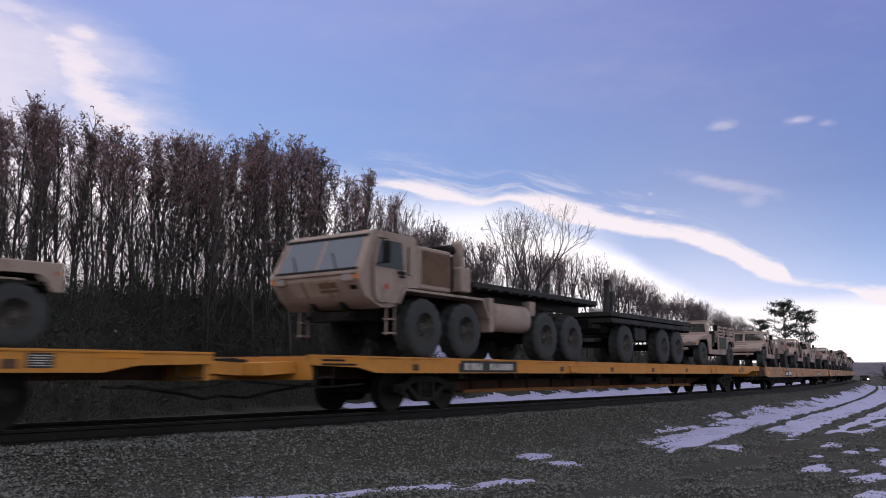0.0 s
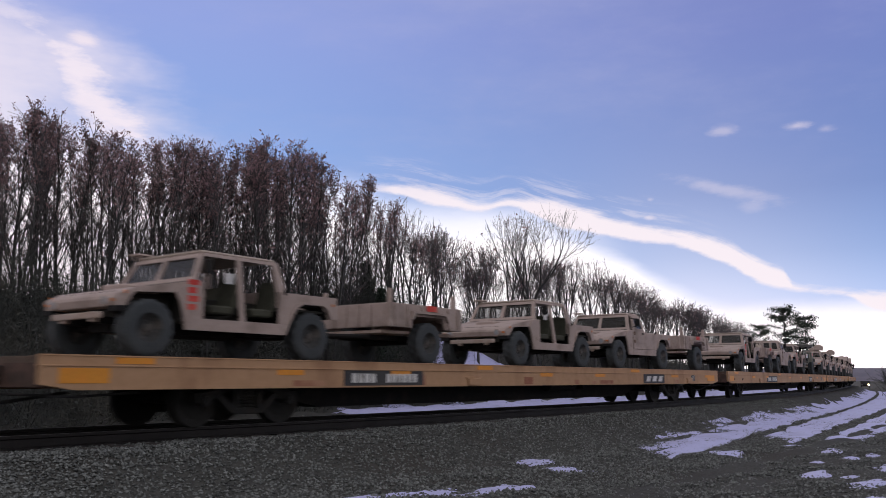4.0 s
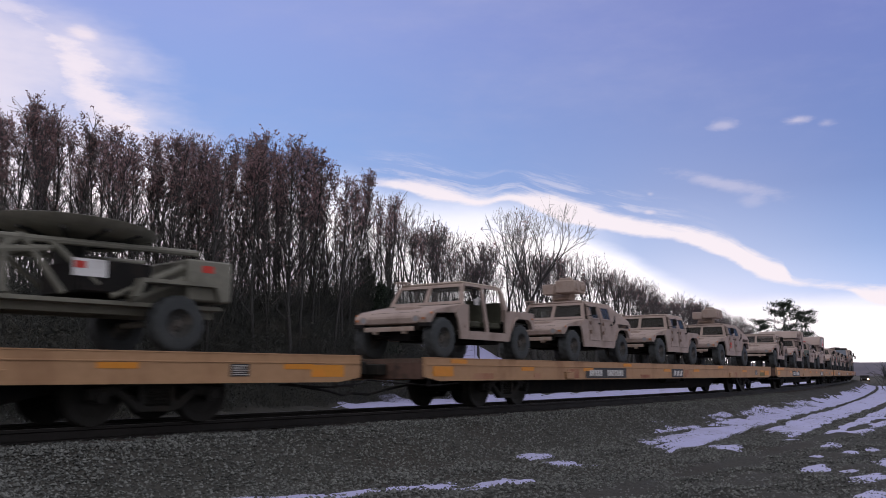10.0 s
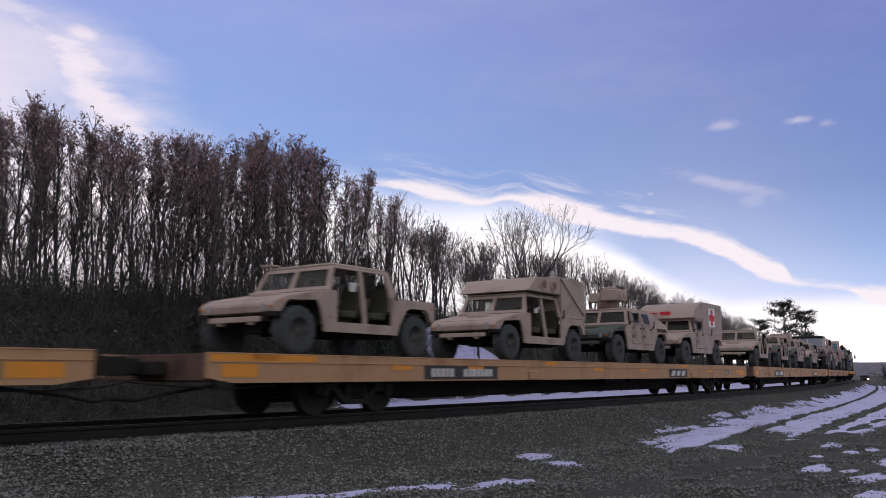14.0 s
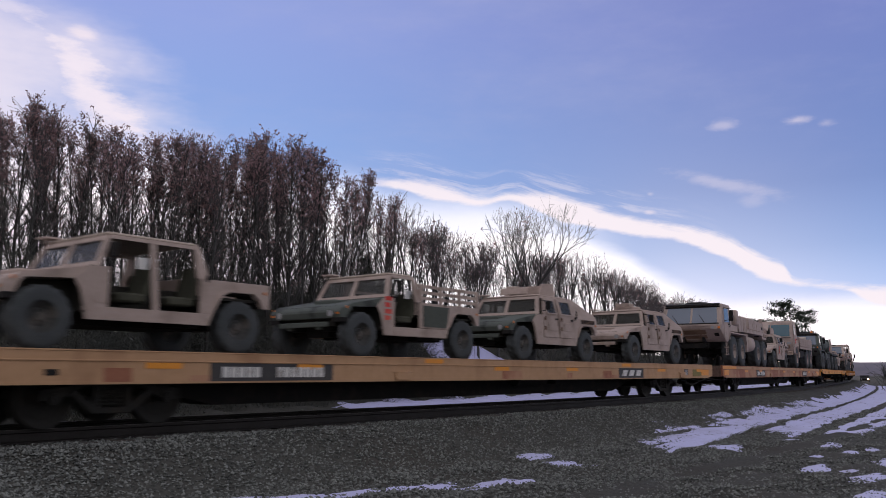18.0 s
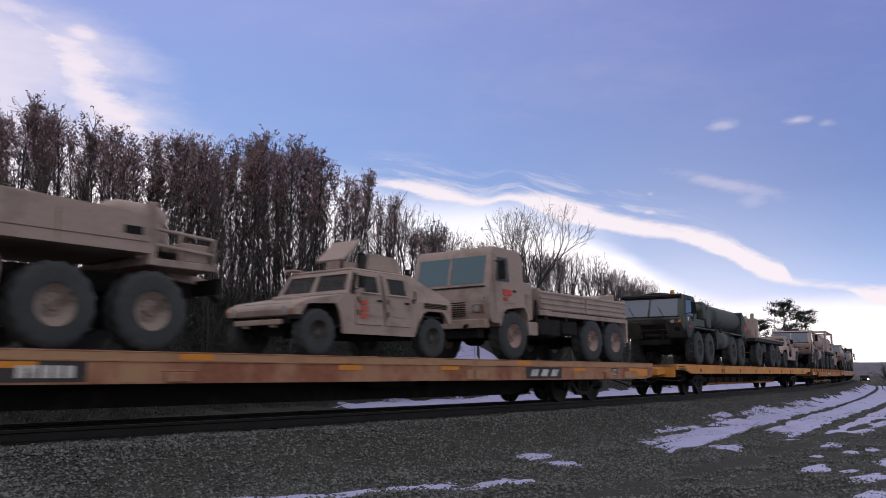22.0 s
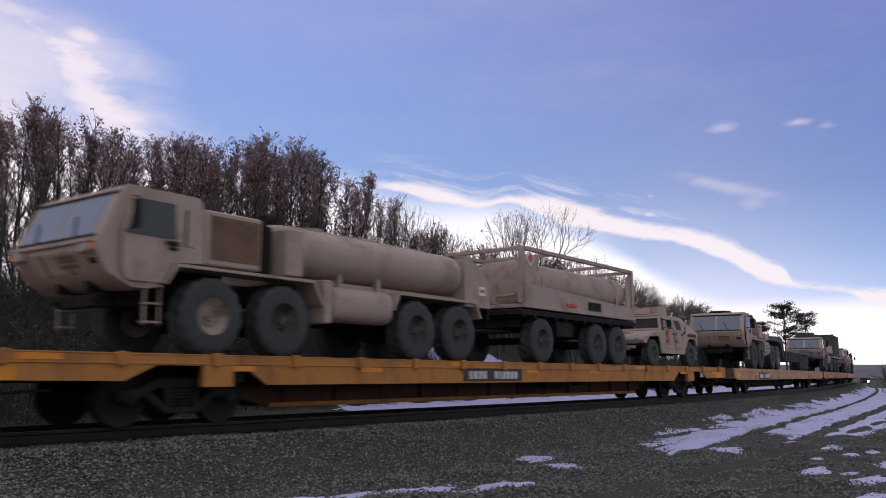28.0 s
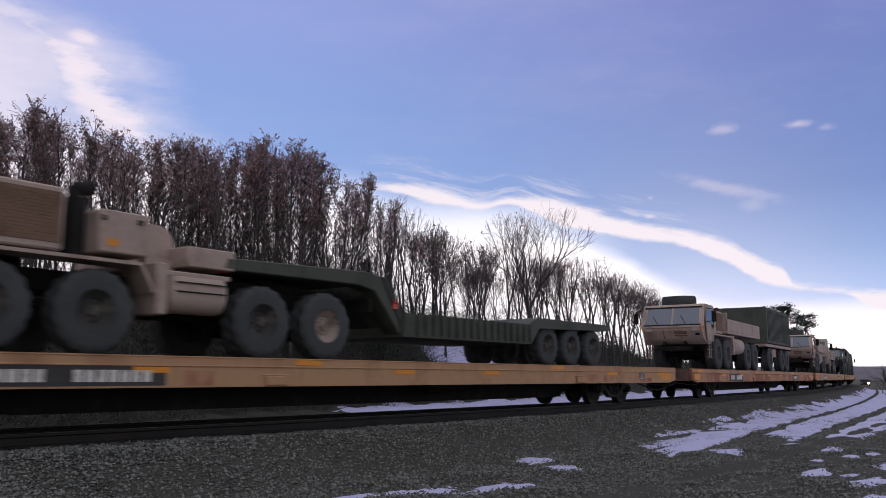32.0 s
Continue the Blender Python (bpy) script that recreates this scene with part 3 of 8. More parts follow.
def near_patches(uu, qq):
    w = fuzz(uu, qq, 1.3, 2.2, 7.0)
    g = fuzz(uu, qq, 4.0, 6.0, 2.0)
    a = np.full(uu.shape, -1.0)
    for u, q, ru, rq in ((6.0, -3.62, 0.8, 0.24), (6.9, -3.86, 0.6, 0.2), (7.7, -4.12, 0.55, 0.2), (8.5, -4.25, 0.45, 0.16), (9.2, -4.4, 0.55, 0.2), (9.9, -4.75, 0.7, 0.17), (10.5, -4.95, 0.4, 0.12), (13.1, -3.6, 0.35, 0.35), (12.8, -4.4, 0.35, 0.42), (18.4, -5.25, 0.75, 0.55), (21.5, -5.8, 0.7, 0.3), (20.4, -7.0, 0.8, 0.35), (17.5, -7.4, 0.7, 0.32), (18.9, -7.7, 0.6, 0.2), (19.8, -8.0, 0.5, 0.25), (15.3, -7.9, 0.5, 0.35), (15.2, -8.45, 0.35, 0.22), (17.2, -8.75, 0.7, 0.35), (14.4, -9.0, 0.9, 0.4), (12.2, -9.4, 0.8, 0.4), (19.3, -9.2, 0.8, 0.3)):
        a = np.maximum(a, blob(uu, qq, u, q, ru * (1.0 if q > -5 else 0.72), rq * (1.0 if q > -5 else 0.72)))
    return a + 0.75 * w + 0.34 * g - 0.05


def strip(uu, qq):
    w = fuzz(uu, qq, 0.25, 0.8, 3.0)
    cut = 1 - 0.9 * np.exp(-((uu - 22.3 - 0.1 * qq) / 0.25) ** 2)
    return (smooth(17.6, 18.6, uu - 0.9 * (qq - 5)) * smooth(4.2, 4.9, qq) * smooth(11.9, 11.0, qq) * 1.6 * cut - 0.5 + 0.5 * w)


def bank_snow(u, q):
    """How far inside the tongue of snow that runs down the bank a place is."""
    upper = np.interp(u, (32, 34, 36, 40, 43), (16.3, 15.7, 15.1, 14.4, 13.4))
    return np.minimum(np.minimum((upper - q) / 0.5, (u - 31.8 - (16.2 - q) * 0.8) / 0.7), np.minimum((q - 12.2) / 0.4, (43.0 - u) / 1.2))


def bank_patch(uu, qq):
    w = fuzz(uu, qq, 0.6, 0.9, 9.0)
    drifts = np.maximum(blob(uu, qq, 27.6, 11.6, 0.9, 0.5), blob(uu, qq, 28.6, 12.6, 0.6, 0.4)) * 1.2 - 0.15
    return np.maximum(drifts, np.clip(bank_snow(uu, qq), -1, 0.8)) + 0.4 * w


snow_sheet("snow_on_verge", "melting lavender-white snow with wheel ruts beside the track", 16, 50.05, -13, -2.0, 0.12, 0.06, verge, 0.045)
snow_sheet("snow_down_the_verge", "melting snow with wheel ruts further along the track", 50, 125, -13, -2.0, 0.4, 0.12, verge, 0.045)
snow_sheet("snow_patches", "small thin patches of melting snow on gravel", 4.5, 22, -10.5, -2.2, 0.06, 0.04, near_patches, 0.035)
snow_sheet("snow_strip", "smooth strip of snow beyond the track", 17, 170, 3.9, 12.2, 0.4, 0.2, strip, 0.05)
snow_sheet("snow_on_bank", "patch of snow on the brushy bank", 27, 44, 10.2, 17.0, 0.16, 0.14, bank_patch, 0.12)


# ---------------------------------------------------------------- trees and brush
def segments(name, segs, material, parent=None, sides=3):
    """Many thin tapered twigs in one mesh: segs of (a, b, radius a, radius b)."""
    s = np.array([(*a, *b, r0, r1) for a, b, r0, r1 in segs], float)
    a, b = s[:, 0:3], s[:, 3:6]
    d = b - a
    d = d / np.maximum(np.linalg.norm(d, axis=1, keepdims=True), 1e-6)
    ref = np.where(np.abs(d[:, 2:3]) > 0.9, np.array([[1.0, 0, 0]]), np.array([[0, 0, 1.0]]))
    e1 = np.cross(d, ref)
    e1 /= np.maximum(np.linalg.norm(e1, axis=1, keepdims=True), 1e-6)
    e2 = np.cross(d, e1)
    rows = []
    for p, r in ((a, s[:, 6]), (b, s[:, 7])):
        for k in range(sides):
            t = 2 * math.pi * k / sides
            rows.append(p + (e1 * math.cos(t) + e2 * math.sin(t)) * r[:, None])
    v = np.stack(rows, 1).reshape(-1, 3)
    f = np.array([(k, (k + 1) % sides, sides + (k + 1) % sides, sides + k) for k in range(sides)])
    faces = (f[None] + 2 * sides * np.arange(len(s))[:, None, None]).reshape(-1, 4)
    return raw(name, v.tolist(), faces.tolist(), material, parent, smooth=True)


def leaves(name, spots, size, material, parent, rng):
    """Small crumpled leaves, two triangles each, near the given spots."""
    p = np.array(spots, float)
    n = len(p)
    d1 = rng.normal(size=(n, 3))
    d1 /= np.linalg.norm(d1, axis=1, keepdims=True)
    d2 = np.cross(d1, rng.normal(size=(n, 3)))
    d2 /= np.linalg.norm(d2, axis=1, keepdims=True)
    sz = size * (0.6 + 0.8 * rng.random((n, 1)))
    v = np.stack([p - d1 * sz, p + d2 * sz * 0.5, p + d1 * sz, p - d2 * sz * 0.5 + np.cross(d1, d2) * sz * 0.2], 1).reshape(-1, 3)
    faces = (np.array([(0, 1, 2), (0, 2, 3)])[None] + 4 * np.arange(n)[:, None, None]).reshape(-1, 3)
    return raw(name, v.tolist(), faces.tolist(), material, parent)


def make_tree(seed, tall, spread, leafy, stems=1, first=0.3, limbs=30, lean=0.03, thick=0.085, steep=(1.1, 2.0), lift=0.10, twiggy=7):
    """A leaf-shedding tree: a tapered trunk, limbs, twigs, and brown leaves left near the tips."""
    rng = np.random.default_rng(seed)
    tree = new("bare_tree")
    wood, twigs, spots = [], [], []

    def shoot(start, way, length, r, bits, out, bend=0.10, up=lift):
        pts = [start]
        for i in range(bits):
            way = way + rng.normal(size=3) * bend + np.array([0, 0, up])
            way = way / np.linalg.norm(way)
            nxt = pts[-1] + way * length / bits
            out.append((pts[-1], nxt, r * (1 - i / bits) + 0.004, r * (1 - (i + 1) / bits) + 0.004))
            pts.append(nxt)
        return np.array(pts)

    def along_it(pts, t):
        k = np.linspace(0, 1, len(pts))
        return np.array([np.interp(t, k, pts[:, c]) for c in range(3)])

    for s in range(stems):
        base = np.array([rng.normal() * 0.02 * (stems > 1), rng.normal() * 0.02 * (stems > 1), -0.25])
        h = tall * (1 - 0.22 * rng.random() * (s > 0))
        pts = shoot(base, np.array([rng.normal() * lean, rng.normal() * lean, 1.0]) + rng.normal(size=3) * 0.10 * (stems > 1), h, thick * h / 9, 9, wood, 0.04, 0.1)
        for k in range(limbs):
            t = first + (1 - first) * ((k + rng.random()) / limbs) ** 0.8
            a = rng.random() * 6.283
            way = np.array([math.cos(a), math.sin(a), rng.uniform(*steep)])
            ln = spread * (1.15 - 0.75 * t) * (0.55 + 0.7 * rng.random())
            lp = shoot(along_it(pts, max(t - 0.02, 0.0)), way / np.linalg.norm(way), ln, 0.028 * (1.2 - t) * h / 9 + 0.006, 4, wood if ln > 1.0 else twigs, 0.16)
            tips = [lp]
            if ln > 1.3:
                for _ in range(3):
                    b = rng.random() * 6.283
                    w2 = np.array([math.cos(b), math.sin(b), rng.uniform(0.5, 1.6)])
                    tips.append(shoot(along_it(lp, 0.3 + 0.5 * rng.random()), w2 / np.linalg.norm(w2), ln * 0.5, 0.012, 3, twigs, 0.18))
            for lp2 in tips:
                for m in range(max(1, round(twiggy * (0.30 + 0.70 * smooth_one(0.45, 0.8, t))))):
                    b = rng.random() * 6.283
                    w2 = np.array([math.cos(b), math.sin(b), rng.uniform(0.4, 1.8)])
                    tw = shoot(along_it(lp2, 0.2 + 0.8 * rng.random()), w2 / np.linalg.norm(w2), 0.25 + 0.45 * rng.random(), 0.008, 2, twigs, 0.25)
                    if rng.random() < leafy * (0.12 + 0.88 * smooth_one(0.55, 0.82, t)):
                        for _ in range(6):
                            spots.append(tw[1] + (tw[-1] - tw[1]) * rng.random() + rng.normal(size=3) * 0.05 - np.array([0, 0, 0.03]))
    segments("trunk", wood, BARK, tree, 5)
    crown = segments("crown", twigs, TWIG, tree, 3)
    if spots:
        leaves("withered_leaves", spots, 0.046, LEAF, crown, rng)
    return tree


def make_forked(seed, tall, thick, bole, depth, spread, ways, leafy=0.0):
    """A leafless tree that forks again and again into a rounded fan of fine twigs."""
    rng = np.random.default_rng(seed)
    tree = new("bare_tree")
    wood, twigs, spots = [], [], []
    first = tall * 0.30

    def grow(p, way, length, r, left):
        bits = 3
        end = r * 0.72
        for i in range(bits):
            way = way + rng.normal(size=3) * 0.07 + np.array([0, 0, 0.05])
            way = way / np.linalg.norm(way)
            nxt = p + way * length / bits
            (wood if r > 0.018 else twigs).append((p, nxt, r + (end - r) * i / bits, r + (end - r) * (i + 1) / bits))
            p = nxt
            if left < depth and rng.random() < 0.55:
                side = rng.normal(size=3) * 0.6 + way
                side = side / np.linalg.norm(side)
                tip = p + side * (0.25 + 0.5 * rng.random()) * (0.6 + 0.12 * left)
                twigs.append((p, tip, min(max(end * 0.5, 0.008), 0.016), 0.005))
                if left > 1:
                    twigs.append(((p + tip) / 2, (p + tip) / 2 + rng.normal(size=3) * 0.16 + np.array([0, 0, 0.2]), 0.007, 0.003))
                if rng.random() < leafy:
                    spots.extend(tip + rng.normal(size=3) * 0.06 for _ in range(3))
        if left == 0:
            if rng.random() < leafy:
                spots.extend(p + rng.normal(size=3) * 0.06 for _ in range(3))
            return
        n = ways if left > depth - 2 or rng.random() < 0.35 else 2
        turn = rng.random() * 6.283
        a = np.cross(way, (0.31, 0.95, 0.1))
        a = a / np.linalg.norm(a)
        b = np.cross(way, a)
        for k in range(n):
            t = turn + 6.283 * k / n + rng.normal() * 0.25
            w = way + (a * math.cos(t) + b * math.sin(t)) * spread * (0.7 + 0.6 * rng.random()) + np.array([0, 0, 0.10])
            grow(p, w / np.linalg.norm(w), length * (0.70 + 0.24 * rng.random()), max(end * (0.86 if n == 2 else 0.76), 0.009), left - 1)

    trunk = np.array([0.0, 0.0, -0.25])
    up = trunk + np.array([rng.normal() * 0.06, rng.normal() * 0.06, tall * bole + 0.25])
    wood.append((trunk, up, thick * 1.2, thick))
    grow(up, np.array([rng.normal() * 0.05, rng.normal() * 0.05, 1.0]), first * 0.7, thick * 0.95, depth)
    segments("trunk", wood, BARK, tree, 6)
    crown = segments("crown", twigs, TWIG, tree, 3)
    if spots:
        leaves("withered_leaves", spots, 0.05, LEAF, crown, rng)
    return tree


def smooth_one(a, b, v):
    t = min(max((v - a) / (b - a), 0), 1)
    return t * t * (3 - 2 * t)


def plant():
    kinds = [make_tree(11, 7.0, 1.7, 1.0, 1, 0.26, 31, 0.06, 0.082, (1.6, 3.2), 0.12, 6), make_tree(12, 6.8, 1.5, 1.0, 1, 0.32, 29, 0.06, 0.074, (1.5, 3.0), 0.12, 6), make_tree(13, 7.2, 1.8, 0.95, 1, 0.24, 31, 0.06, 0.088, (1.4, 3.0), 0.12, 6),
             make_tree(14, 6.7, 1.5, 0.95, 2, 0.28, 19, 0.07, 0.07, (1.6, 3.2), 0.12, 6), make_tree(15, 7.0, 1.4, 1.0, 1, 0.32, 30, 0.05, 0.074, (1.6, 3.2), 0.12, 6), make_tree(16, 7.1, 1.9, 0.9, 1, 0.22, 31, 0.07, 0.09, (1.3, 2.8), 0.12, 6)]
    fan = make_forked(21, 9.5, 0.20, 0.16, 6, 0.42, 3)
    open_kinds = [make_forked(22, 6.2, 0.085, 0.12, 5, 0.24, 2, 0.12), make_forked(23, 5.6, 0.07, 0.10, 5, 0.26, 3, 0.15), make_forked(24, 6.4, 0.085, 0.18, 5, 0.22, 2, 0.1), make_forked(25, 5.2, 0.065, 0.08, 5, 0.28, 3, 0.12),
                  make_forked(26, 6.0, 0.08, 0.12, 5, 0.24, 2, 0.08)]
    rng = random.Random(5)
    used = set()
    height = {}
    for t in kinds + open_kinds + [fan]:
        height[t.name] = max(v.co.z for c in t.children for v in c.data.vertices)

    def put(kind, u, q, top, group, label, wide=1.0):
        """Plants a tree whose crown ends top metres over the rails."""
        x, y = map(float, along(u, q))
        z = float(land(np.array(u), np.array(q)))
        m = Matrix.Translation((x, y, z - 0.05)) @ Matrix.Rotation(rng.uniform(0, 6.28), 4, "Z")
        scale = max(top - z, 1.5) / height[kind.name]
        if kind.name in used:
            ob = copy_thing(kind, m)
        else:
            used.add(kind.name)
            ob = kind
            ob.matrix_basis = m
        ob.scale = (scale * wide * rng.uniform(0.9, 1.1),) * 2 + (scale,)
        tagged(ob, label, "tree", group)

    wood = "slender grey trunk topped with withered red-brown leaves"

    # crown tops in metres, worked out to meet the skyline as seen from EYE
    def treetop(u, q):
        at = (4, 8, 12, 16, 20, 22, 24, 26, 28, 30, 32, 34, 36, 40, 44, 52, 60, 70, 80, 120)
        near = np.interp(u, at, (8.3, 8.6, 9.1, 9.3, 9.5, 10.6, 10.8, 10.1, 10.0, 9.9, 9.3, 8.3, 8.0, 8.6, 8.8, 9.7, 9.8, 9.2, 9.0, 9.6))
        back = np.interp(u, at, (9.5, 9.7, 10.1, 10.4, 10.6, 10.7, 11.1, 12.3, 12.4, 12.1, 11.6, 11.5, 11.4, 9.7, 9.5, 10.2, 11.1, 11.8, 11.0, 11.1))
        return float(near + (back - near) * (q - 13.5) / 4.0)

    # the close wood on the bank
    n = 112
    for i in range(n):
        u = 4.0 + 23.5 * (i + rng.random()) / n
        q = 13.0 + 5.2 * ((i * 0.618) % 1.0)
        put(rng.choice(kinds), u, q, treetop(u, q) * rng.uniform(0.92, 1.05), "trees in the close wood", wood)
    for i in range(11):
        u = 27.5 + 6.5 * (i + rng.random()) / 11
        q = 14.0 + 2.6 * ((i * 0.618) % 1.0)
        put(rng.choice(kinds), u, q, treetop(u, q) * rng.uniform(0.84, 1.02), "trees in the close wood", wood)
    for i in range(14):
        put(rng.choice(kinds), rng.uniform(-14, 4), rng.uniform(13, 16), rng.uniform(7.0, 7.8), "trees in the close wood", wood)
    # thinner growth further along
    line = "leafless branching tree in the line beyond the railway"
    put(fan, 46.6, 13.8, 12.1, "bare trees along the line", "tall leafless tree with a wide fan of branches", 1.05)
    put(open_kinds[0], 43.4, 14.2, 11.0, "bare trees along the line", "leafless tree beside the tall fan-crowned one", 1.0)
    for i in range(22):
        u, q = 5 + 21 * (i + rng.random()) / 22, 13.4 + 4.0 * rng.random()
        put(rng.choice(open_kinds), u, q, float(land(np.array(u), np.array(q))) + rng.uniform(2.2, 3.8), "saplings in the close wood", "thin leafless sapling among the trunks")
    for i in range(9):
        u = 33.5 + 10 * (i + rng.random()) / 9
        q = 15.2 + rng.uniform(-0.8, 1.6)
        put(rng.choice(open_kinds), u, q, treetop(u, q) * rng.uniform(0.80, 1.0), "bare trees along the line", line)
    n = 110
    for i in range(n):
        u = 34 + 105 * ((i + rng.random()) / n) ** 1.25
        q = 14.6 + rng.uniform(-1.0, 2.6) - 0.012 * (u - 35)
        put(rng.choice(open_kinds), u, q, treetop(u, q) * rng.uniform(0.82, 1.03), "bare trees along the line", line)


plant()


def make_pine():
    rng = np.random.default_rng(31)
    pine = new("pine_tree")
    wood, spots = [], []
    top = 12.5
    wood.append((np.array([0, 0, -0.3]), np.array([0.2, 0, top * 0.6]), 0.22, 0.13))
    wood.append((np.array([0.2, 0, top * 0.6]), np.array([0.1, 0.1, top]), 0.13, 0.03))
    for k in range(44):
        t = 0.48 + 0.52 * rng.random()
        a = rng.random() * 6.283
        ln = 3.3 * math.sqrt(max(1 - ((t - 0.74) / 0.32) ** 2, 0.05)) * (0.45 + 0.65 * rng.random())
        p0 = np.array([0.2 * min(t / 0.6, 1), 0, top * t])
        p1 = p0 + np.array([math.cos(a) * ln, math.sin(a) * ln, 0.35 * ln])
        wood.append((p0, p1, 0.05, 0.012))
        for _ in range(110):
            v = 0.35 + 0.7 * rng.random()
            spots.append(p0 + (p1 - p0) * v + rng.normal(size=3) * np.array([0.32, 0.32, 0.2]))
    trunk = segments("trunk", wood, BARK, pine, 6)
    leaves("crown", spots, 0.13, NEEDLE, pine, rng)
    return pine


for k, (u, q, s) in enumerate(((150, 8.5, 0.95), (156, 5.2, 0.86), (143, 12.0, 0.7))):
    pine = make_pine() if k == 0 else copy_thing(pine, Matrix())
    x, y = map(float, along(u, q))
    pine.matrix_basis = Matrix.Translation((x, y, 0.3)) @ Matrix.Rotation(k * 2.0, 4, "Z")
    pine.scale = (s, s, s)
    tagged(pine, "dark evergreen with an open ragged crown", "tree", "evergreens down the line")


def make_cedar(seed, tall, wide):
    """A dense dark evergreen shrub, ragged and conical."""
    rng = np.random.default_rng(seed)
    cedar = new("evergreen_shrub")
    wood, spots = [(np.array([0, 0, -0.3]), np.array([0, 0, tall]), 0.06, 0.01)], []
    for k in range(120):
        t = rng.random() ** 1.2
        a = rng.random() * 6.283
        ln = wide * (1.05 - t) * (0.5 + 0.6 * rng.random())
        p0 = np.array([0, 0, tall * (0.03 + 0.97 * t)])
        p1 = p0 + np.array([math.cos(a) * ln, math.sin(a) * ln, 0.5 * ln])
        wood.append((p0, p1, 0.014, 0.006))
        for _ in range(40):
            spots.append(p0 + (p1 - p0) * (0.25 + 0.8 * rng.random()) + rng.normal(size=3) * 0.09)
    segments("trunk", wood, BARK, cedar, 4)
    leaves("foliage", spots, 0.055, NEEDLE, cedar, rng)
    return cedar


for k, (u, q, tall, wide) in enumerate(((29.0, 13.2, 3.6, 1.1), (30.2, 13.7, 2.9, 1.0), (31.0, 15.6, 3.0, 1.0))):
    cedar = make_cedar(60 + k, tall, wide)
    x, y = map(float, along(u, q))
    cedar.matrix_basis = Matrix.Translation((x, y, float(land(np.array(u), np.array(q)))))
    tagged(cedar, "dense dark evergreen shrub on the bank", "shrub", "evergreen shrubs on the bank")


def build_brush():
    """Tangled dead stems and grass on the bank and beyond the track."""
    rng = np.random.default_rng(8)
    segs = []
    n = 25000
    u = np.where(rng.random(n) < 0.70, 6 + 28 * rng.random(n), 30 + 90 * rng.random(n) ** 1.3)
    foot = np.interp(u, (8, 18), (6.2, 11.0))
    q = foot + 0.1 + 5.2 * rng.random(n) ** 0.75
    # a thicker hedge above the snow bank
    extra = 9000
    u = np.concatenate([u, 28.5 + 46 * rng.random(extra) ** 1.4])
    q = np.concatenate([q, 15.0 + 2.2 * rng.random(extra)])
    more = 9000
    u = np.concatenate([u, 3 + 28.5 * rng.random(more)])
    q = np.concatenate([q, 12.6 + 4.6 * rng.random(more)])
    foot = np.interp(u, (8, 18), (6.2, 11.0))
    n += extra + more
    x, y = along(u, q)
    z = land(u, q) + bumpy(u, q)
    snowy = (bank_snow(u, q + 0.25) > -0.3) & (rng.random(n) < 0.985)
    for i in range(n):
        if snowy[i]:
            continue
        h = (0.30 + 0.85 * rng.random() ** 2) * (0.75 + 1.3 * max(wobble(u[i] * 0.55, q[i] * 0.7, 3.0) + 0.25 * wobble(u[i] * 1.7, q[i] * 1.9, 8.0), -0.3)) * (1.15 if q[i] > foot[i] + 2.6 and u[i] < 34 else 1.0) * (1.7 if q[i] > 12.6 and u[i] < 31.5 else 1.0) * (1.5 if u[i] > 36 else 1.0)
        a = np.array([x[i], y[i], z[i] - 0.05])
        w = rng.normal(size=3) * 0.65 + np.array([0, 0, 0.9])
        b = a + w * h * 0.6
        c = b + (w * 0.7 + rng.normal(size=3) * 0.7 - np.array([0, 0, 0.55])) * h * 0.7
        r = 0.007 + 0.010 * rng.random() ** 2
        segs.append((a, b, r, r * 0.8))
        segs.append((b, c, r * 0.8, 0.003))
        for _ in range(3):
            t = rng.random()
            s = b + (c - b) * t
            segs.append((s, s + rng.normal(size=3) * np.array([0.2, 0.2, 0.15]) + np.array([0, 0, 0.08]), 0.005, 0.002))
    pick = rng.integers(0, len(segs), 52000)
    spots = [segs[k][1] + rng.normal(size=3) * 0.05 for k in pick]
    litter = leaves("brush_leaves", spots, 0.05, BRUSHM, None, rng)
    tagged(litter, "dull dead leaves caught in the brush", "leaves", kind="stuff")
    tagged(segments("brush", segs, BRUSHM), "tangled dead brush covering the bank", "brush", kind="stuff")


build_brush()


def build_grass():
    """Dry blades on the far shoulder of the line."""
    rng = np.random.default_rng(18)
    segs = []
    for i in range(2600):
        u, q = 3 + 26 * rng.random(), 2.4 + 4.2 * rng.random()
        x, y = map(float, along(u, q))
        z = float(land(np.array(u), np.array(q)))
        a = np.array([x, y, z])
        b = a + np.array([rng.normal() * 0.07, rng.normal() * 0.07, 0.06 + 0.16 * rng.random()])
        segs.append((a, b, 0.004, 0.001))
    tagged(segments("dry_grass", segs, DRY), "sparse dry yellow grass on gravel", "grass", kind="stuff")


DRY = surface("straw_grass", (0.30, 0.24, 0.13), (0.22, 0.17, 0.09), 0.9, grain=4, stains=1.0, bump=0)
build_grass()


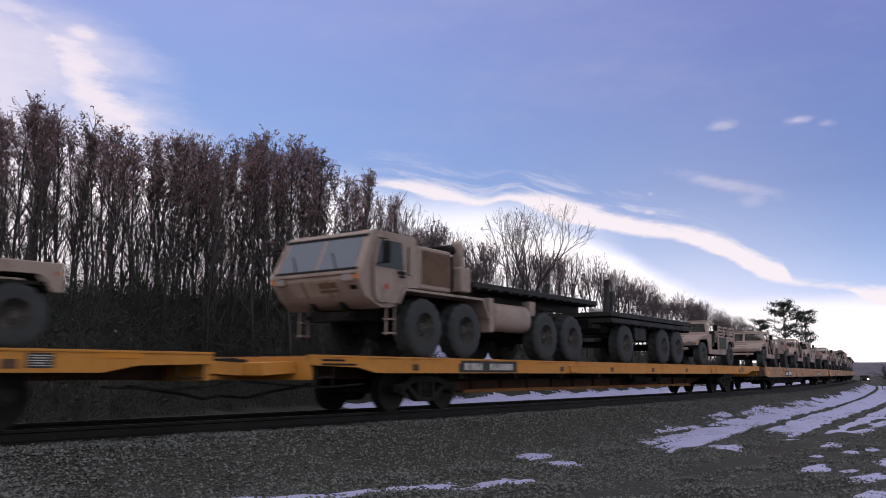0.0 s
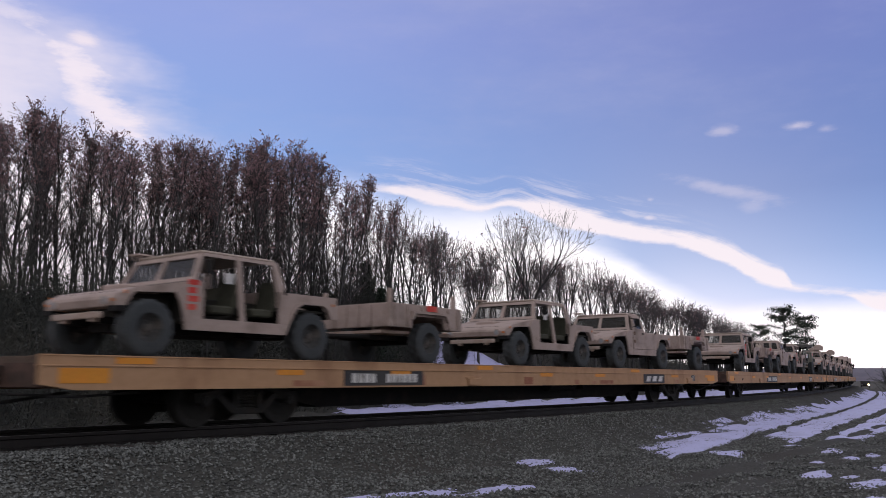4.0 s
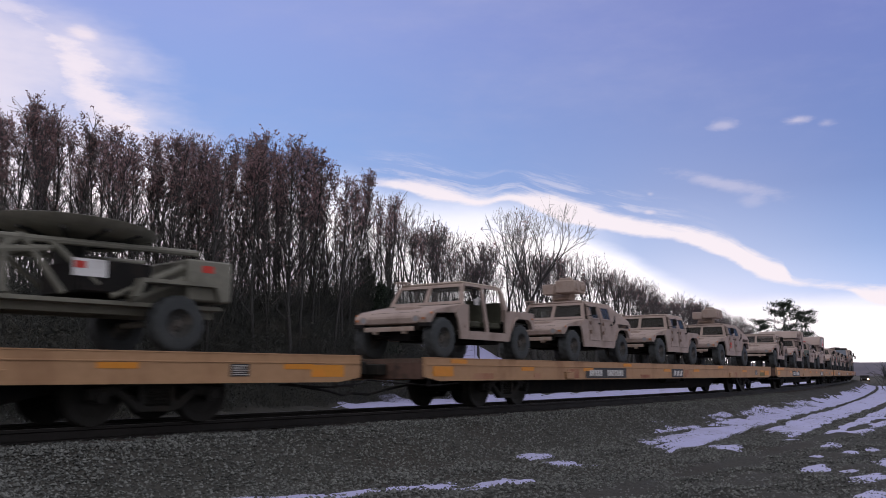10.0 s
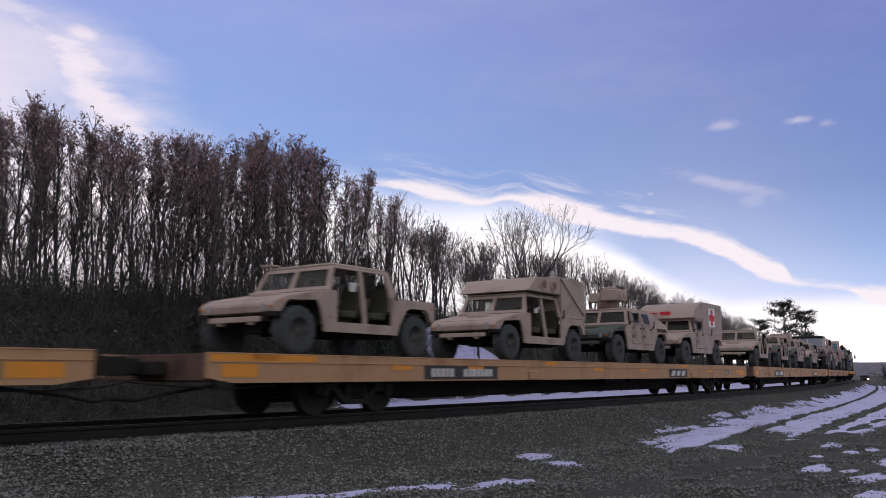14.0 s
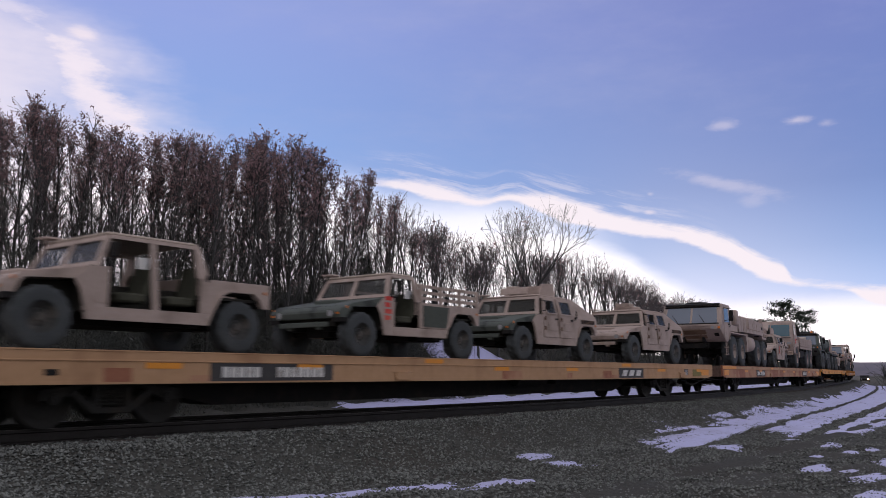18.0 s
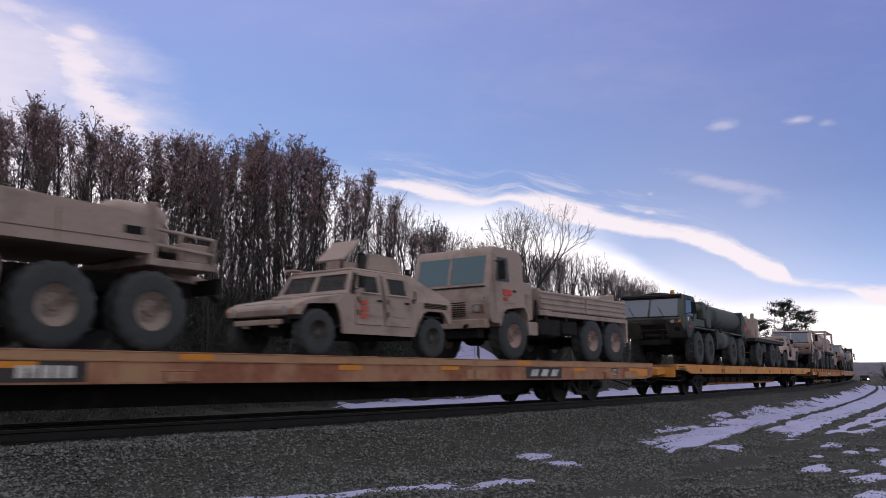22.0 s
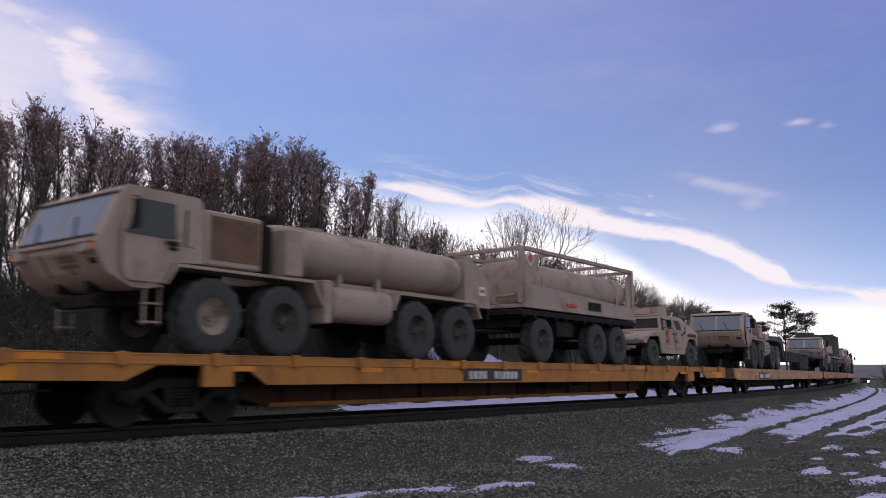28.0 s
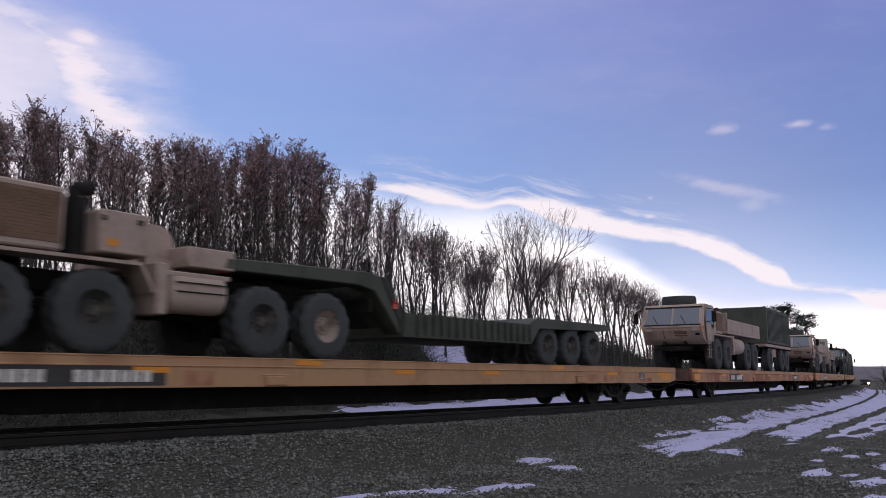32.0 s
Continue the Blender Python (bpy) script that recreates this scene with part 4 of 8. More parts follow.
def build_far_verge():
    """A dark bush and a waiting car with one lit lamp, far along the verge."""
    rng = np.random.default_rng(77)
    x, y = map(float, along(92, -6.2))
    bush = tagged(new("dark_bush"), "dark leafless bush at the edge of the verge", "bush")
    segs = []
    for i in range(260):
        a = np.array([x + rng.normal() * 0.7, y + rng.normal() * 0.7, -0.9])
        b = a + rng.normal(size=3) * np.array([0.5, 0.5, 0.3]) + np.array([0, 0, 1.6])
        segs.append((a, b, 0.03, 0.015))
        for _ in range(4):
            segs.append((b, b + rng.normal(size=3) * np.array([0.6, 0.6, 0.5]) + np.array([0, 0, 0.4]), 0.015, 0.006))
    segments("stems", segs, BRUSHM, bush, 3)
    cx, cy = 188.5, 49.1
    ob = tagged(new("parked_car"), "dark parked car with a bright lamp", "car")
    ob.matrix_basis = Matrix.Translation((cx, cy, -0.92)) @ Matrix.Rotation(math.atan2(cy, cx), 4, "Z")
    bm = fresh()
    prism(bm, [(-2.1, 0.35), (-2.15, 0.75), (-1.1, 0.9), (-0.6, 1.4), (1.1, 1.42), (1.7, 0.95), (2.2, 0.9), (2.2, 0.35)], -0.85, 0.85)
    part("body", bm, UNDER, ob, bevel=0.05)
    for x0 in (-1.35, 1.35):
        for s0 in (-0.75, 0.75):
            bm = fresh()
            rod(bm, (x0, s0 - 0.1, 0.32), (x0, s0 + 0.1, 0.32), 0.32, n=16)
            part("tyre", bm, RUBBER, ob)
    for s0 in (-0.6, 0.6):
        bm = fresh()
        rod(bm, (-2.12, s0, 0.68), (-2.2, s0, 0.68), 0.12 if s0 > 0 else 0.2, n=12)
        part("headlight", bm, HEADLAMP if s0 < 0 else LENS, ob)


HEADLAMP = lit("lit_headlamp", (1.0, 0.62, 0.30), 9.0)
build_far_verge()

# ---------------------------------------------------------------- flatcars
def make_wheelset():
    bm = fresh()
    for s in (-1, 1):
        w = fresh()
        prof = [(0.06, 0.0), (0.30, 0.015), (0.36, -0.03), (0.42, -0.045), (0.42, 0.07), (0.445, 0.085), (0.445, 0.115), (0.35, 0.11), (0.30, 0.08), (0.06, 0.09)]
        lathe(w, prof, 26)
        for v in w.verts:
            v.co.y = s * (0.66 + 0.155 - 0.02 - v.co.y) if s > 0 else -(0.66 + 0.155 - 0.02 - v.co.y)
        me = bpy.data.meshes.new("tmp")
        w.to_mesh(me)
        w.free()
        bm.from_mesh(me)
        bpy.data.meshes.remove(me)
    rod(bm, (0, -0.95, 0), (0, 0.95, 0), 0.075, n=12)
    return bm


def make_bogie(parent, x):
    """Two wheelsets in cast side frames, with springs and brake gear."""
    bm = fresh()
    box(bm, -0.22, 0.22, -1.0, 1.0, 0.42, 0.66)
    rod(bm, (0, 0, 0.6), (0, 0, 0.74), 0.3, n=16)
    bogie = part("bogie", bm, SHADED_RUST, parent, "grimy two-axle freight bogie", bevel=0.02)
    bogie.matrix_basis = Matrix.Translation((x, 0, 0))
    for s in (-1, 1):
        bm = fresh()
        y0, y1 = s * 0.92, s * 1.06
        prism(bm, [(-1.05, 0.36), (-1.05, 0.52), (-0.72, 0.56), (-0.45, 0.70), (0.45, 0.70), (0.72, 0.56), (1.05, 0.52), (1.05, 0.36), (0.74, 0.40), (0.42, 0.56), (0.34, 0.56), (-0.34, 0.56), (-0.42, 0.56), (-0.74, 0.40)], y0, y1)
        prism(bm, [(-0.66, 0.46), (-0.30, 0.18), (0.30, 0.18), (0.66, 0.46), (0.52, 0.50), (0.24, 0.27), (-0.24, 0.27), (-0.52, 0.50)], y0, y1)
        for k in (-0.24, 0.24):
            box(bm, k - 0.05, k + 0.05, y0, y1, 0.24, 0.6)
        part("side_frame", bm, SHADED_RUST, bogie, bevel=0.012)
        for kx in (-0.12, 0.0, 0.12):
            bm = fresh()
            rings = []
            for kz in range(11):
                r = 0.055 if kz % 2 else 0.038
                rings.append([bm.verts.new((kx + r * math.cos(k * 0.7854), s * 0.99 + r * math.sin(k * 0.7854), 0.28 + kz * 0.025)) for k in range(8)])
            for p, q in zip(rings, rings[1:]):
                for k in range(8):
                    bm.faces.new((p[k], p[(k + 1) % 8], q[(k + 1) % 8], q[k]))
            part("spring", bm, SHADED_RUST, bogie)
        for kx in (-0.875, 0.875):
            bm = fresh()
            rod(bm, (kx, s * 0.90, 0.42), (kx, s * 1.10, 0.42), 0.10, n=12)
            rod(bm, (kx, s * 1.10, 0.42), (kx, s * 1.13, 0.42), 0.06, n=8)
            part("axle_box", bm, SHADED_RUST, bogie)
    for kx in (-0.875, 0.875):
        ws = part("wheelset", make_wheelset(), SHADED_RUST, bogie, "worn steel wheels on an axle")
        ws.matrix_basis = Matrix.Translation((kx, 0, WHEEL_R))
        WHEELSETS.append((ws, kx))
    return bogie


def lettering(parent, x0, x1, z0, z1, y, groups=((0.06, 0.40), (0.50, 0.94)), fill=0.76, slant=0.0):
    """Marks that cannot be read, or are not to be, as plain bars of their size."""
    h = z1 - z0
    for g0, g1 in groups:
        a, b = x0 + (x1 - x0) * g0, x0 + (x1 - x0) * g1
        n = max(2, round((b - a) / (h * 0.62))) if not slant else 3
        w = (b - a) / n
        for i in range(n):
            c, d = a + i * w + w * (1 - fill) / 2, a + (i + 1) * w - w * (1 - fill) / 2
            lo, hi = z0 + h * 0.20, z1 - h * 0.20
            part("mark", prism(fresh(), [(c, lo), (d, lo), (d + slant, hi), (c + slant, hi)], y - 0.004, y + 0.004), PALE, parent)


def hose(bm, pts, r=0.025):
    for a, b in zip(pts, pts[1:]):
        rod(bm, a, b, r, n=7)


def make_flatcar(kind, w0, w1, seed, front, rear):
    """A long flatcar from its leading deck end w0 to its trailing one w1."""
    rng = random.Random(seed)
    half, mid = (w1 - w0) / 2, (w0 + w1) / 2
    paint, label = {"tan": (CAR_TAN, "long faded ochre steel flatcar carrying army vehicles"), "yellow": (CAR_YEL, "long bright yellow steel flatcar carrying army vehicles"),
                    "red": (CAR_RED, "long rusty oxide and ochre flatcar carrying army vehicles"), "orange": (CAR_ORG, "weathered orange flatcar with stake posts along its sides")}[kind]
    car = tagged(new("flatcar"), label, "flatcar", "cars of the train")
    deep = 0.30 if kind == "yellow" else 0.455
    low = DECK - deep
    # deck
    bm = fresh()
    box(bm, -half, half, -1.30, 1.30, DECK - 0.10, DECK - 0.012)
    deck = part("deck", bm, WOODDECK, car, "worn grey deck")
    # side sills with a top flange
    for s in (-1, 1):
        bm = fresh()
        if kind == "yellow":
            poly = [(-half, DECK - 0.17), (-half, DECK), (half, DECK), (half, DECK - 0.17), (half - 1.2, DECK - 0.2), (half - 1.7, low), (-half + 1.7, low), (-half + 1.2, DECK - 0.2)]
        elif kind == "orange":
            poly = [(-half, DECK - 0.36), (-half, DECK), (half, DECK), (half, DECK - 0.36), (half - 2.0, DECK - 0.38), (half - 2.5, DECK - 0.16), (half - 4.6, DECK - 0.16), (half - 5.1, low),
                    (-half + 5.1, low), (-half + 4.6, DECK - 0.16), (-half + 3.0, DECK - 0.16), (-half + 2.5, DECK - 0.38)]
        else:
            poly = [(-half, low + 0.08), (-half, DECK), (half, DECK), (half, low + 0.08), (half - 0.5, low), (-half + 0.5, low)]
        prism(bm, poly, s * 1.315, s * 1.375)
        sill = part("side_sill", bm, paint, car, bevel=0.008)
        bm = fresh()
        box(bm, -half, half, s * 1.27, s * 1.392, DECK - 0.145 if kind != "yellow" else DECK - 0.03, DECK - 0.125 if kind != "yellow" else DECK + 0.006)
        if kind != "yellow":
            box(bm, -half, half, s * 1.30, s * 1.385, DECK - 0.012, DECK + 0.01)
        part("flange", bm, paint, sill, bevel=0.004)
        if kind == "red":
            part("top_band", box(fresh(), -half + 0.02, half - 0.02, s * 1.376, s * 1.3785, DECK - 0.122, DECK - 0.016), CAR_TAN, sill, "salmon-ochre band along the top")
        if kind != "yellow":
            for x in (-half + 0.62, half - 0.75):
                bm = fresh()
                box(bm, x - 0.36, x + 0.36, s * 1.376, s * 1.3825, low + 0.09, low + 0.29)
                part("orange_panel", bm, STRIPE, sill, "orange painted square")
            if seed in (4, 7, 9):
                part("olive_panel", box(fresh(), half - 1.92, half - 1.16, s * 1.376, s * 1.3825, low + 0.06, low + 0.29), OLIVE, sill, "dull olive painted square")
            if seed in (8, 10):
                part("reflector_strip", box(fresh(), -half + 0.05, -half + 2.3, s * 1.376, s * 1.3835, DECK - 0.12, DECK - 0.014), STRIPE, sill, "long orange strip")
        strip0 = part("reflector_strip", box(fresh(), -0.30, 0.30, s * 1.376, s * 1.3835, -0.09, -0.005), STRIPE, sill)
        n = 9
        for i in range(n):
            x = -half + 1.3 + (2 * half - 2.6) * i / (n - 1) + rng.uniform(-0.3, 0.3)
            top = DECK - 0.15 if (i % 3 and kind != "yellow") else DECK - 0.012
            m = Matrix.Translation((x, 0, top))
            if i:
                again(strip0, m)
            else:
                strip0.matrix_basis = m
        if kind == "yellow":
            # slits drawn as black strips in place of shaded openings
            for z in (DECK - 0.10, DECK - 0.17):
                part("slot", box(fresh(), -half + 0.25, -half + 1.15, s * 1.376, s * 1.380, z, z + 0.035), UNDER, sill, "dark slot")
            for i in range(8):
                x = -half + 2.9 + (2 * half - 5.8) * i / 7
                part("tie_down_pocket", box(fresh(), x - 0.10, x + 0.10, s * 1.376, s * 1.382, low + 0.05, low + 0.17), GRIMY_END, sill, "rusty tie-down pocket")
        if kind == "orange":
            for i in range(17):
                x = -half + 0.8 + (2 * half - 1.6) * i / 16
                bm = fresh()
                box(bm, x - 0.07, x + 0.07, s * 1.376, s * 1.45, DECK - 0.17, DECK + 0.03)
                part("stake_pocket", bm, paint, sill, bevel=0.01)
            for x in (-half + 4.1, half - 3.6):
                bm = fresh()
                prism(bm, [(x - 0.28, DECK - 0.16), (x - 0.28, low - 0.02), (x + 0.28, low - 0.02), (x + 0.28, DECK - 0.16)], s * 1.30, s * 1.40)
                part("jacking_pad", bm, paint, sill, bevel=0.015)
        else:
            for x in (-half + 6.3, half - 6.3):
                if any(a - mid - 0.4 < x < b - mid + 0.4 for a, b in (front, rear)):
                    x += 3.4
                bm = fresh()
                box(bm, x - 0.22, x + 0.22, s * 1.376, s * 1.42, low + 0.02, low + 0.17)
                box(bm, x - 0.30, x + 0.30, s * 1.376, s * 1.40, low + 0.17, low + 0.20)
                part("tie_down_bracket", bm, paint, sill, bevel=0.01)
            if kind == "red" or (kind == "tan" and seed % 2):
                for i in range(7):
                    x = rng.uniform(-half + 1, half - 1)
                    ww = rng.uniform(0.12, 0.45)
                    part("repaint_patch", box(fresh(), x - ww, x + ww, s * 1.376, s * 1.3795, low + 0.03, low + rng.uniform(0.10, 0.28)), CAR_TAN if kind == "red" else CAR_RED, sill, "patchy repaint")
            if seed % 3 == 0:
                for x in (-half + 1.0, -half + 2.6):
                    part("hand_hold", box(fresh(), x - 0.09, x + 0.09, s * 1.376, s * 1.382, low + 0.12, low + 0.20), UNDER, sill)
        # number panel near the leading end, owner panel near the trailing end
        for a, b, grp in [p for p in ((*front, ((0.08, 0.38), (0.50, 0.92))), (*rear, ((0.06, 0.90),))) if p[0] != p[1] and s < 0]:
            zz = (low + 0.03, DECK - 0.15) if kind != "yellow" else (low + 0.02, DECK - 0.04)
            a, b, mt = a - mid, b - mid, BLACKP
            bm = fresh()
            box(bm, a, b, s * 1.376, s * 1.3812, zz[0], zz[1])
            panel = part("number_panel", bm, mt, car, "black panel with worn white marks")
            if len(grp) == 1:
                lettering(panel, a, b, zz[0], zz[1], s * 1.3835, grp, 0.62, 0.10)
            else:
                lettering(panel, a, b, zz[0], zz[1], s * 1.3835, grp)
        bm = fresh()
        x = half - 2.4
        z0, z1 = (low + 0.10, DECK - 0.16) if kind != "yellow" else (low + 0.06, DECK - 0.05)
        box(bm, x - 0.30, x + 0.05, s * 1.376, s * 1.381, z0, z1)
        stencil = part("stencil_plate", bm, BLACKP, car, "black and white data plate")
        for i in range(5 if s < 0 else 0):
            zz = z0 + (z1 - z0) * (0.12 + 0.17 * i)
            part("mark", box(fresh(), x - 0.26, x + 0.02 - 0.05 * (i % 2), s * 1.3795, s * 1.3835, zz, zz + (z1 - z0) * 0.07), PALE, stencil)
    # centre sill and cross bearers
    bm = fresh()
    deep_mid = 0.22 if kind != "yellow" else 0.33
    prism(bm, [(-half + 0.2, DECK - 0.10), (half - 0.2, DECK - 0.10), (half - 0.2, DECK - 0.40), (half - 4.2, DECK - 0.42), (half - 6.0, deep_mid), (-half + 6.0, deep_mid), (-half + 4.2, DECK - 0.42), (-half + 0.2, DECK - 0.40)], -0.33, 0.33)
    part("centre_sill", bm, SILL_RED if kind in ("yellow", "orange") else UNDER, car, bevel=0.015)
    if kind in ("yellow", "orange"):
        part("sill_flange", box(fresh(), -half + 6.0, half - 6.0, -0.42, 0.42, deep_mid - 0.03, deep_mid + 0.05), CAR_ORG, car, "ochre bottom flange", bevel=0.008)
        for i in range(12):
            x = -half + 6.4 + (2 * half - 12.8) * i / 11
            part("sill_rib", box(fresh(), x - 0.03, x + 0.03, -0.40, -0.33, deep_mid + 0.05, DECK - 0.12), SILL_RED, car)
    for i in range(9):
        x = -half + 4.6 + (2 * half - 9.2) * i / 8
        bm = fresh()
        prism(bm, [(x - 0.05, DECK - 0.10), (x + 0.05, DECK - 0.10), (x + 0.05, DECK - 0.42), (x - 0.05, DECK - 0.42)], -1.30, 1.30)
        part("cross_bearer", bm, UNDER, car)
    # brake gear below
    bm = fresh()
    rod(bm, (1.2, -0.75, 0.60), (2.6, -0.75, 0.60), 0.17, n=14)
    box(bm, 3.0, 3.4, -0.9, -0.6, 0.48, 0.75)
    rod(bm, (-half + 4, -0.55, 0.62), (half - 4, -0.55, 0.62), 0.025, n=6)
    part("brake_gear", bm, UNDER, car)
    # ends
    for e in (-1, 1):
        bm = fresh()
        box(bm, e * (half - 0.12), e * half, -1.30, 1.30, DECK - 0.42, DECK - 0.01)
        part("end_sill", bm, paint if kind == "yellow" else GRIMY_END, car, bevel=0.01)
        bm = fresh()
        box(bm, e * half, e * (half + 0.28), -0.42, 0.42, DECK - 0.34, DECK - 0.12)
        box(bm, e * (half + 0.28), e * (half + 0.62), -0.13, 0.13, 0.72, 0.98)
        prism(bm, [(e * (half + 0.60), 0.70), (e * (half + 0.60), 1.0), (e * (half + 0.82), 0.98), (e * (half + 0.86), 0.72)], -0.22, 0.22)
        part("coupler", bm, SHADED_RUST, car, "rusty knuckle coupler", bevel=0.02)
        bm = fresh()
        hose(bm, [(e * (half - 0.9), -0.5, 0.55), (e * (half + 0.05), -0.45, 0.42), (e * (half + 0.5), -0.35, 0.33), (e * (half + 0.9), -0.15, 0.37)])
        hose(bm, [(e * (half - 1.6), -1.15, 0.55), (e * (half - 0.6), -1.2, 0.50), (e * (half + 0.3), -1.0, 0.55), (e * (half + 0.85), -0.6, 0.62)], 0.018)
        part("air_hose", bm, UNDER, car)
        if kind == "yellow":
            bm = fresh()
            prism(bm, [(e * half, DECK - 0.30), (e * half, DECK - 0.10), (e * (half + 0.75), DECK - 0.14), (e * (half + 0.75), DECK - 0.34)], -1.0, 1.0)
            part("end_platform", bm, paint, car, bevel=0.01)
        bm = fresh()
        for z in (0.50, 0.66):
            box(bm, e * (half - 0.55), e * (half - 0.15), -1.36, -1.33, z, z + 0.025)
        for x in (0.55, 0.15):
            box(bm, e * (half - x) - 0.012, e * (half - x) + 0.012, -1.36, -1.33, 0.48, DECK - 0.2)
        part("step", bm, UNDER, car)
        make_bogie(car, e * (half - 3.7))
    c = (w0 + w1) / 2
    MOVERS.append((car, c, Matrix()))
    return c


# leading and trailing deck ends, and where the number and owner panels are
TRAIN = [("yellow", -153.9, -126.9, (-149, -147), (0, 0)), ("yellow", -125.1, -97.7, (-120.7, -118.3), (0, 0)), ("tan", -96.0, -70.5, (-90.4, -88.1), (-77.2, -75.55)),
         ("tan", -69.4, -39.85, (-61.5, -58.8), (-47.9, -46.8)), ("tan", -38.1, -11.2, (-30.8, -28.05), (-24.2, -23.1)), ("tan", -9.6, 17.55, (-4.25, -1.5), (9.0, 10.65)),
         ("tan", 19.1, 46.2, (24.2, 26.85), (38.5, 40.2)), ("red", 47.6, 73.9, (53.9, 55.85), (66.85, 68.5)), ("yellow", 75.9, 102.5, (0, 0), (0, 0)), ("orange", 104.0, 131.6, (114.6, 117.0), (0, 0)),
         ("tan", 133.2, 159.6, (137.9, 140.8), (0, 0)), ("red", 161.2, 187.6, (166.5, 168.8), (180.5, 182)), ("tan", 189.4, 216.2, (195, 197.5), (209, 210.5)), ("tan", 217.9, 244.8, (223, 225.5), (238, 239.5)),
         ("yellow", 246.5, 273.4, (251, 253), (0, 0))]
CARS = []
for i, (k, a, b, p, r) in enumerate(TRAIN):
    CARS.append((a, b, make_flatcar(k, a, b, i + 3, p, r)))


def aboard(thing, w, turn=0.0, y=0.0):
    """Stands a vehicle on the flatcar that is at w."""
    c = [c for a, b, c in CARS if a - 1.6 <= w][-1]
    thing.matrix_basis = Matrix()
    MOVERS.append((thing, c, Matrix.Translation((w - c, y, DECK)) @ Matrix.Rotation(radians(turn), 4, "Z")))
    return thing

# ---------------------------------------------------------------- army vehicles
# each is built with its front towards -x, its front axle at x = 0 and its tyres on z = 0
RIM = surface("dusty_dark_rim", (0.040, 0.040, 0.038), (0.028, 0.028, 0.027), 0.8, grain=25, stains=4, bump=0.15, third=(0.12, 0.105, 0.09))
RIM_TAN = surface("dusty_tan_rim", (0.32, 0.26, 0.225), (0.24, 0.195, 0.165), 0.85, grain=25, stains=4, bump=0.15, third=(0.09, 0.075, 0.065))
RIM_PINK = surface("dusty_pinkish_rim", (0.36, 0.255, 0.225), (0.28, 0.20, 0.175), 0.85, grain=25, stains=4, bump=0.15, third=(0.13, 0.10, 0.09))
WHEELS = {}


def wheel(parent, x, y, r, wide, rim_r, rim_mat=None, name="wheel"):
    """A tyre with tread blocks on a dished rim; y is the middle of the tyre."""
    rim_mat = rim_mat or RIM
    key = (r, wide, rim_r, rim_mat.name, y < 0)
    s = -1 if y < 0 else 1
    if key not in WHEELS:
        bm = fresh()
        h = wide / 2
        lathe(bm, [(rim_r, -h * 0.85), (rim_r + 0.02, -h), (r * 0.80, -h * 1.03), (r * 0.93, -h * 0.95), (r, -h * 0.72), (r, -h * 0.08), (r * 0.965, 0.0), (r, h * 0.08), (r, h * 0.72), (r * 0.93, h * 0.95), (r * 0.80, h * 1.03), (rim_r + 0.02, h), (rim_r, h * 0.85)], 64)
        for i, v in enumerate(bm.verts):
            k, j = divmod(i, 13)
            low = (k // 2) % 2 == (0 if j < 6 else 1)
            if low and j in (3, 4, 5, 7, 8, 9):
                v.co.x *= 0.962
                v.co.z *= 0.962
        tyre = part("tyre", bm, RUBBER)
        bm = fresh()
        o = s * h
        lathe(bm, [(0.001, o * 0.62), (rim_r * 0.22, o * 0.62), (rim_r * 0.30, o * 0.45), (rim_r * 0.62, o * 0.38), (rim_r * 0.72, o * 0.55), (rim_r * 0.93, o * 0.70), (rim_r * 1.04, o * 0.98), (rim_r * 1.0, o * 0.75), (rim_r * 0.98, -o * 0.85), (rim_r * 0.5, -o * 0.5), (0.001, -o * 0.5)], 24)
        for k in range(10):
            a = 2 * math.pi * k / 10
            rod(bm, (rim_r * 0.47 * math.cos(a), o * 0.40, rim_r * 0.47 * math.sin(a)), (rim_r * 0.47 * math.cos(a), o * 0.52, rim_r * 0.47 * math.sin(a)), rim_r * 0.06, n=6)
        rim = part("wheel", bm, rim_mat)
        tyre.parent = rim
        WHEELS[key] = (rim, tyre)
        rim.parent = parent
        rim.matrix_basis = Matrix.Translation((x, y, r))
        return rim
    rim, tyre = WHEELS[key]
    o = again(rim, Matrix.Translation((x, y, r)), parent)
    again(tyre, Matrix(), o)
    return o


def tumble(bm, at=1.16, rate=0.24):
    """Leans the upper sides of a body inwards."""
    for v in bm.verts:
        if v.co.z > at:
            v.co.y *= 1 - rate * (v.co.z - at)
    return bm


def bars(bm, x0, x1, y0, y1, z0, z1, n, axis="x", fill=0.5):
    for i in range(n):
        if axis == "x":
            w = (x1 - x0) / n
            box(bm, x0 + i * w, x0 + (i + fill) * w, y0, y1, z0, z1)
        elif axis == "y":
            w = (y1 - y0) / n
            box(bm, x0, x1, y0 + i * w, y0 + (i + fill) * w, z0, z1)
        else:
            w = (z1 - z0) / n
            box(bm, x0, x1, y0, y1, z0 + i * w, z0 + (i + fill) * w)
    return bm


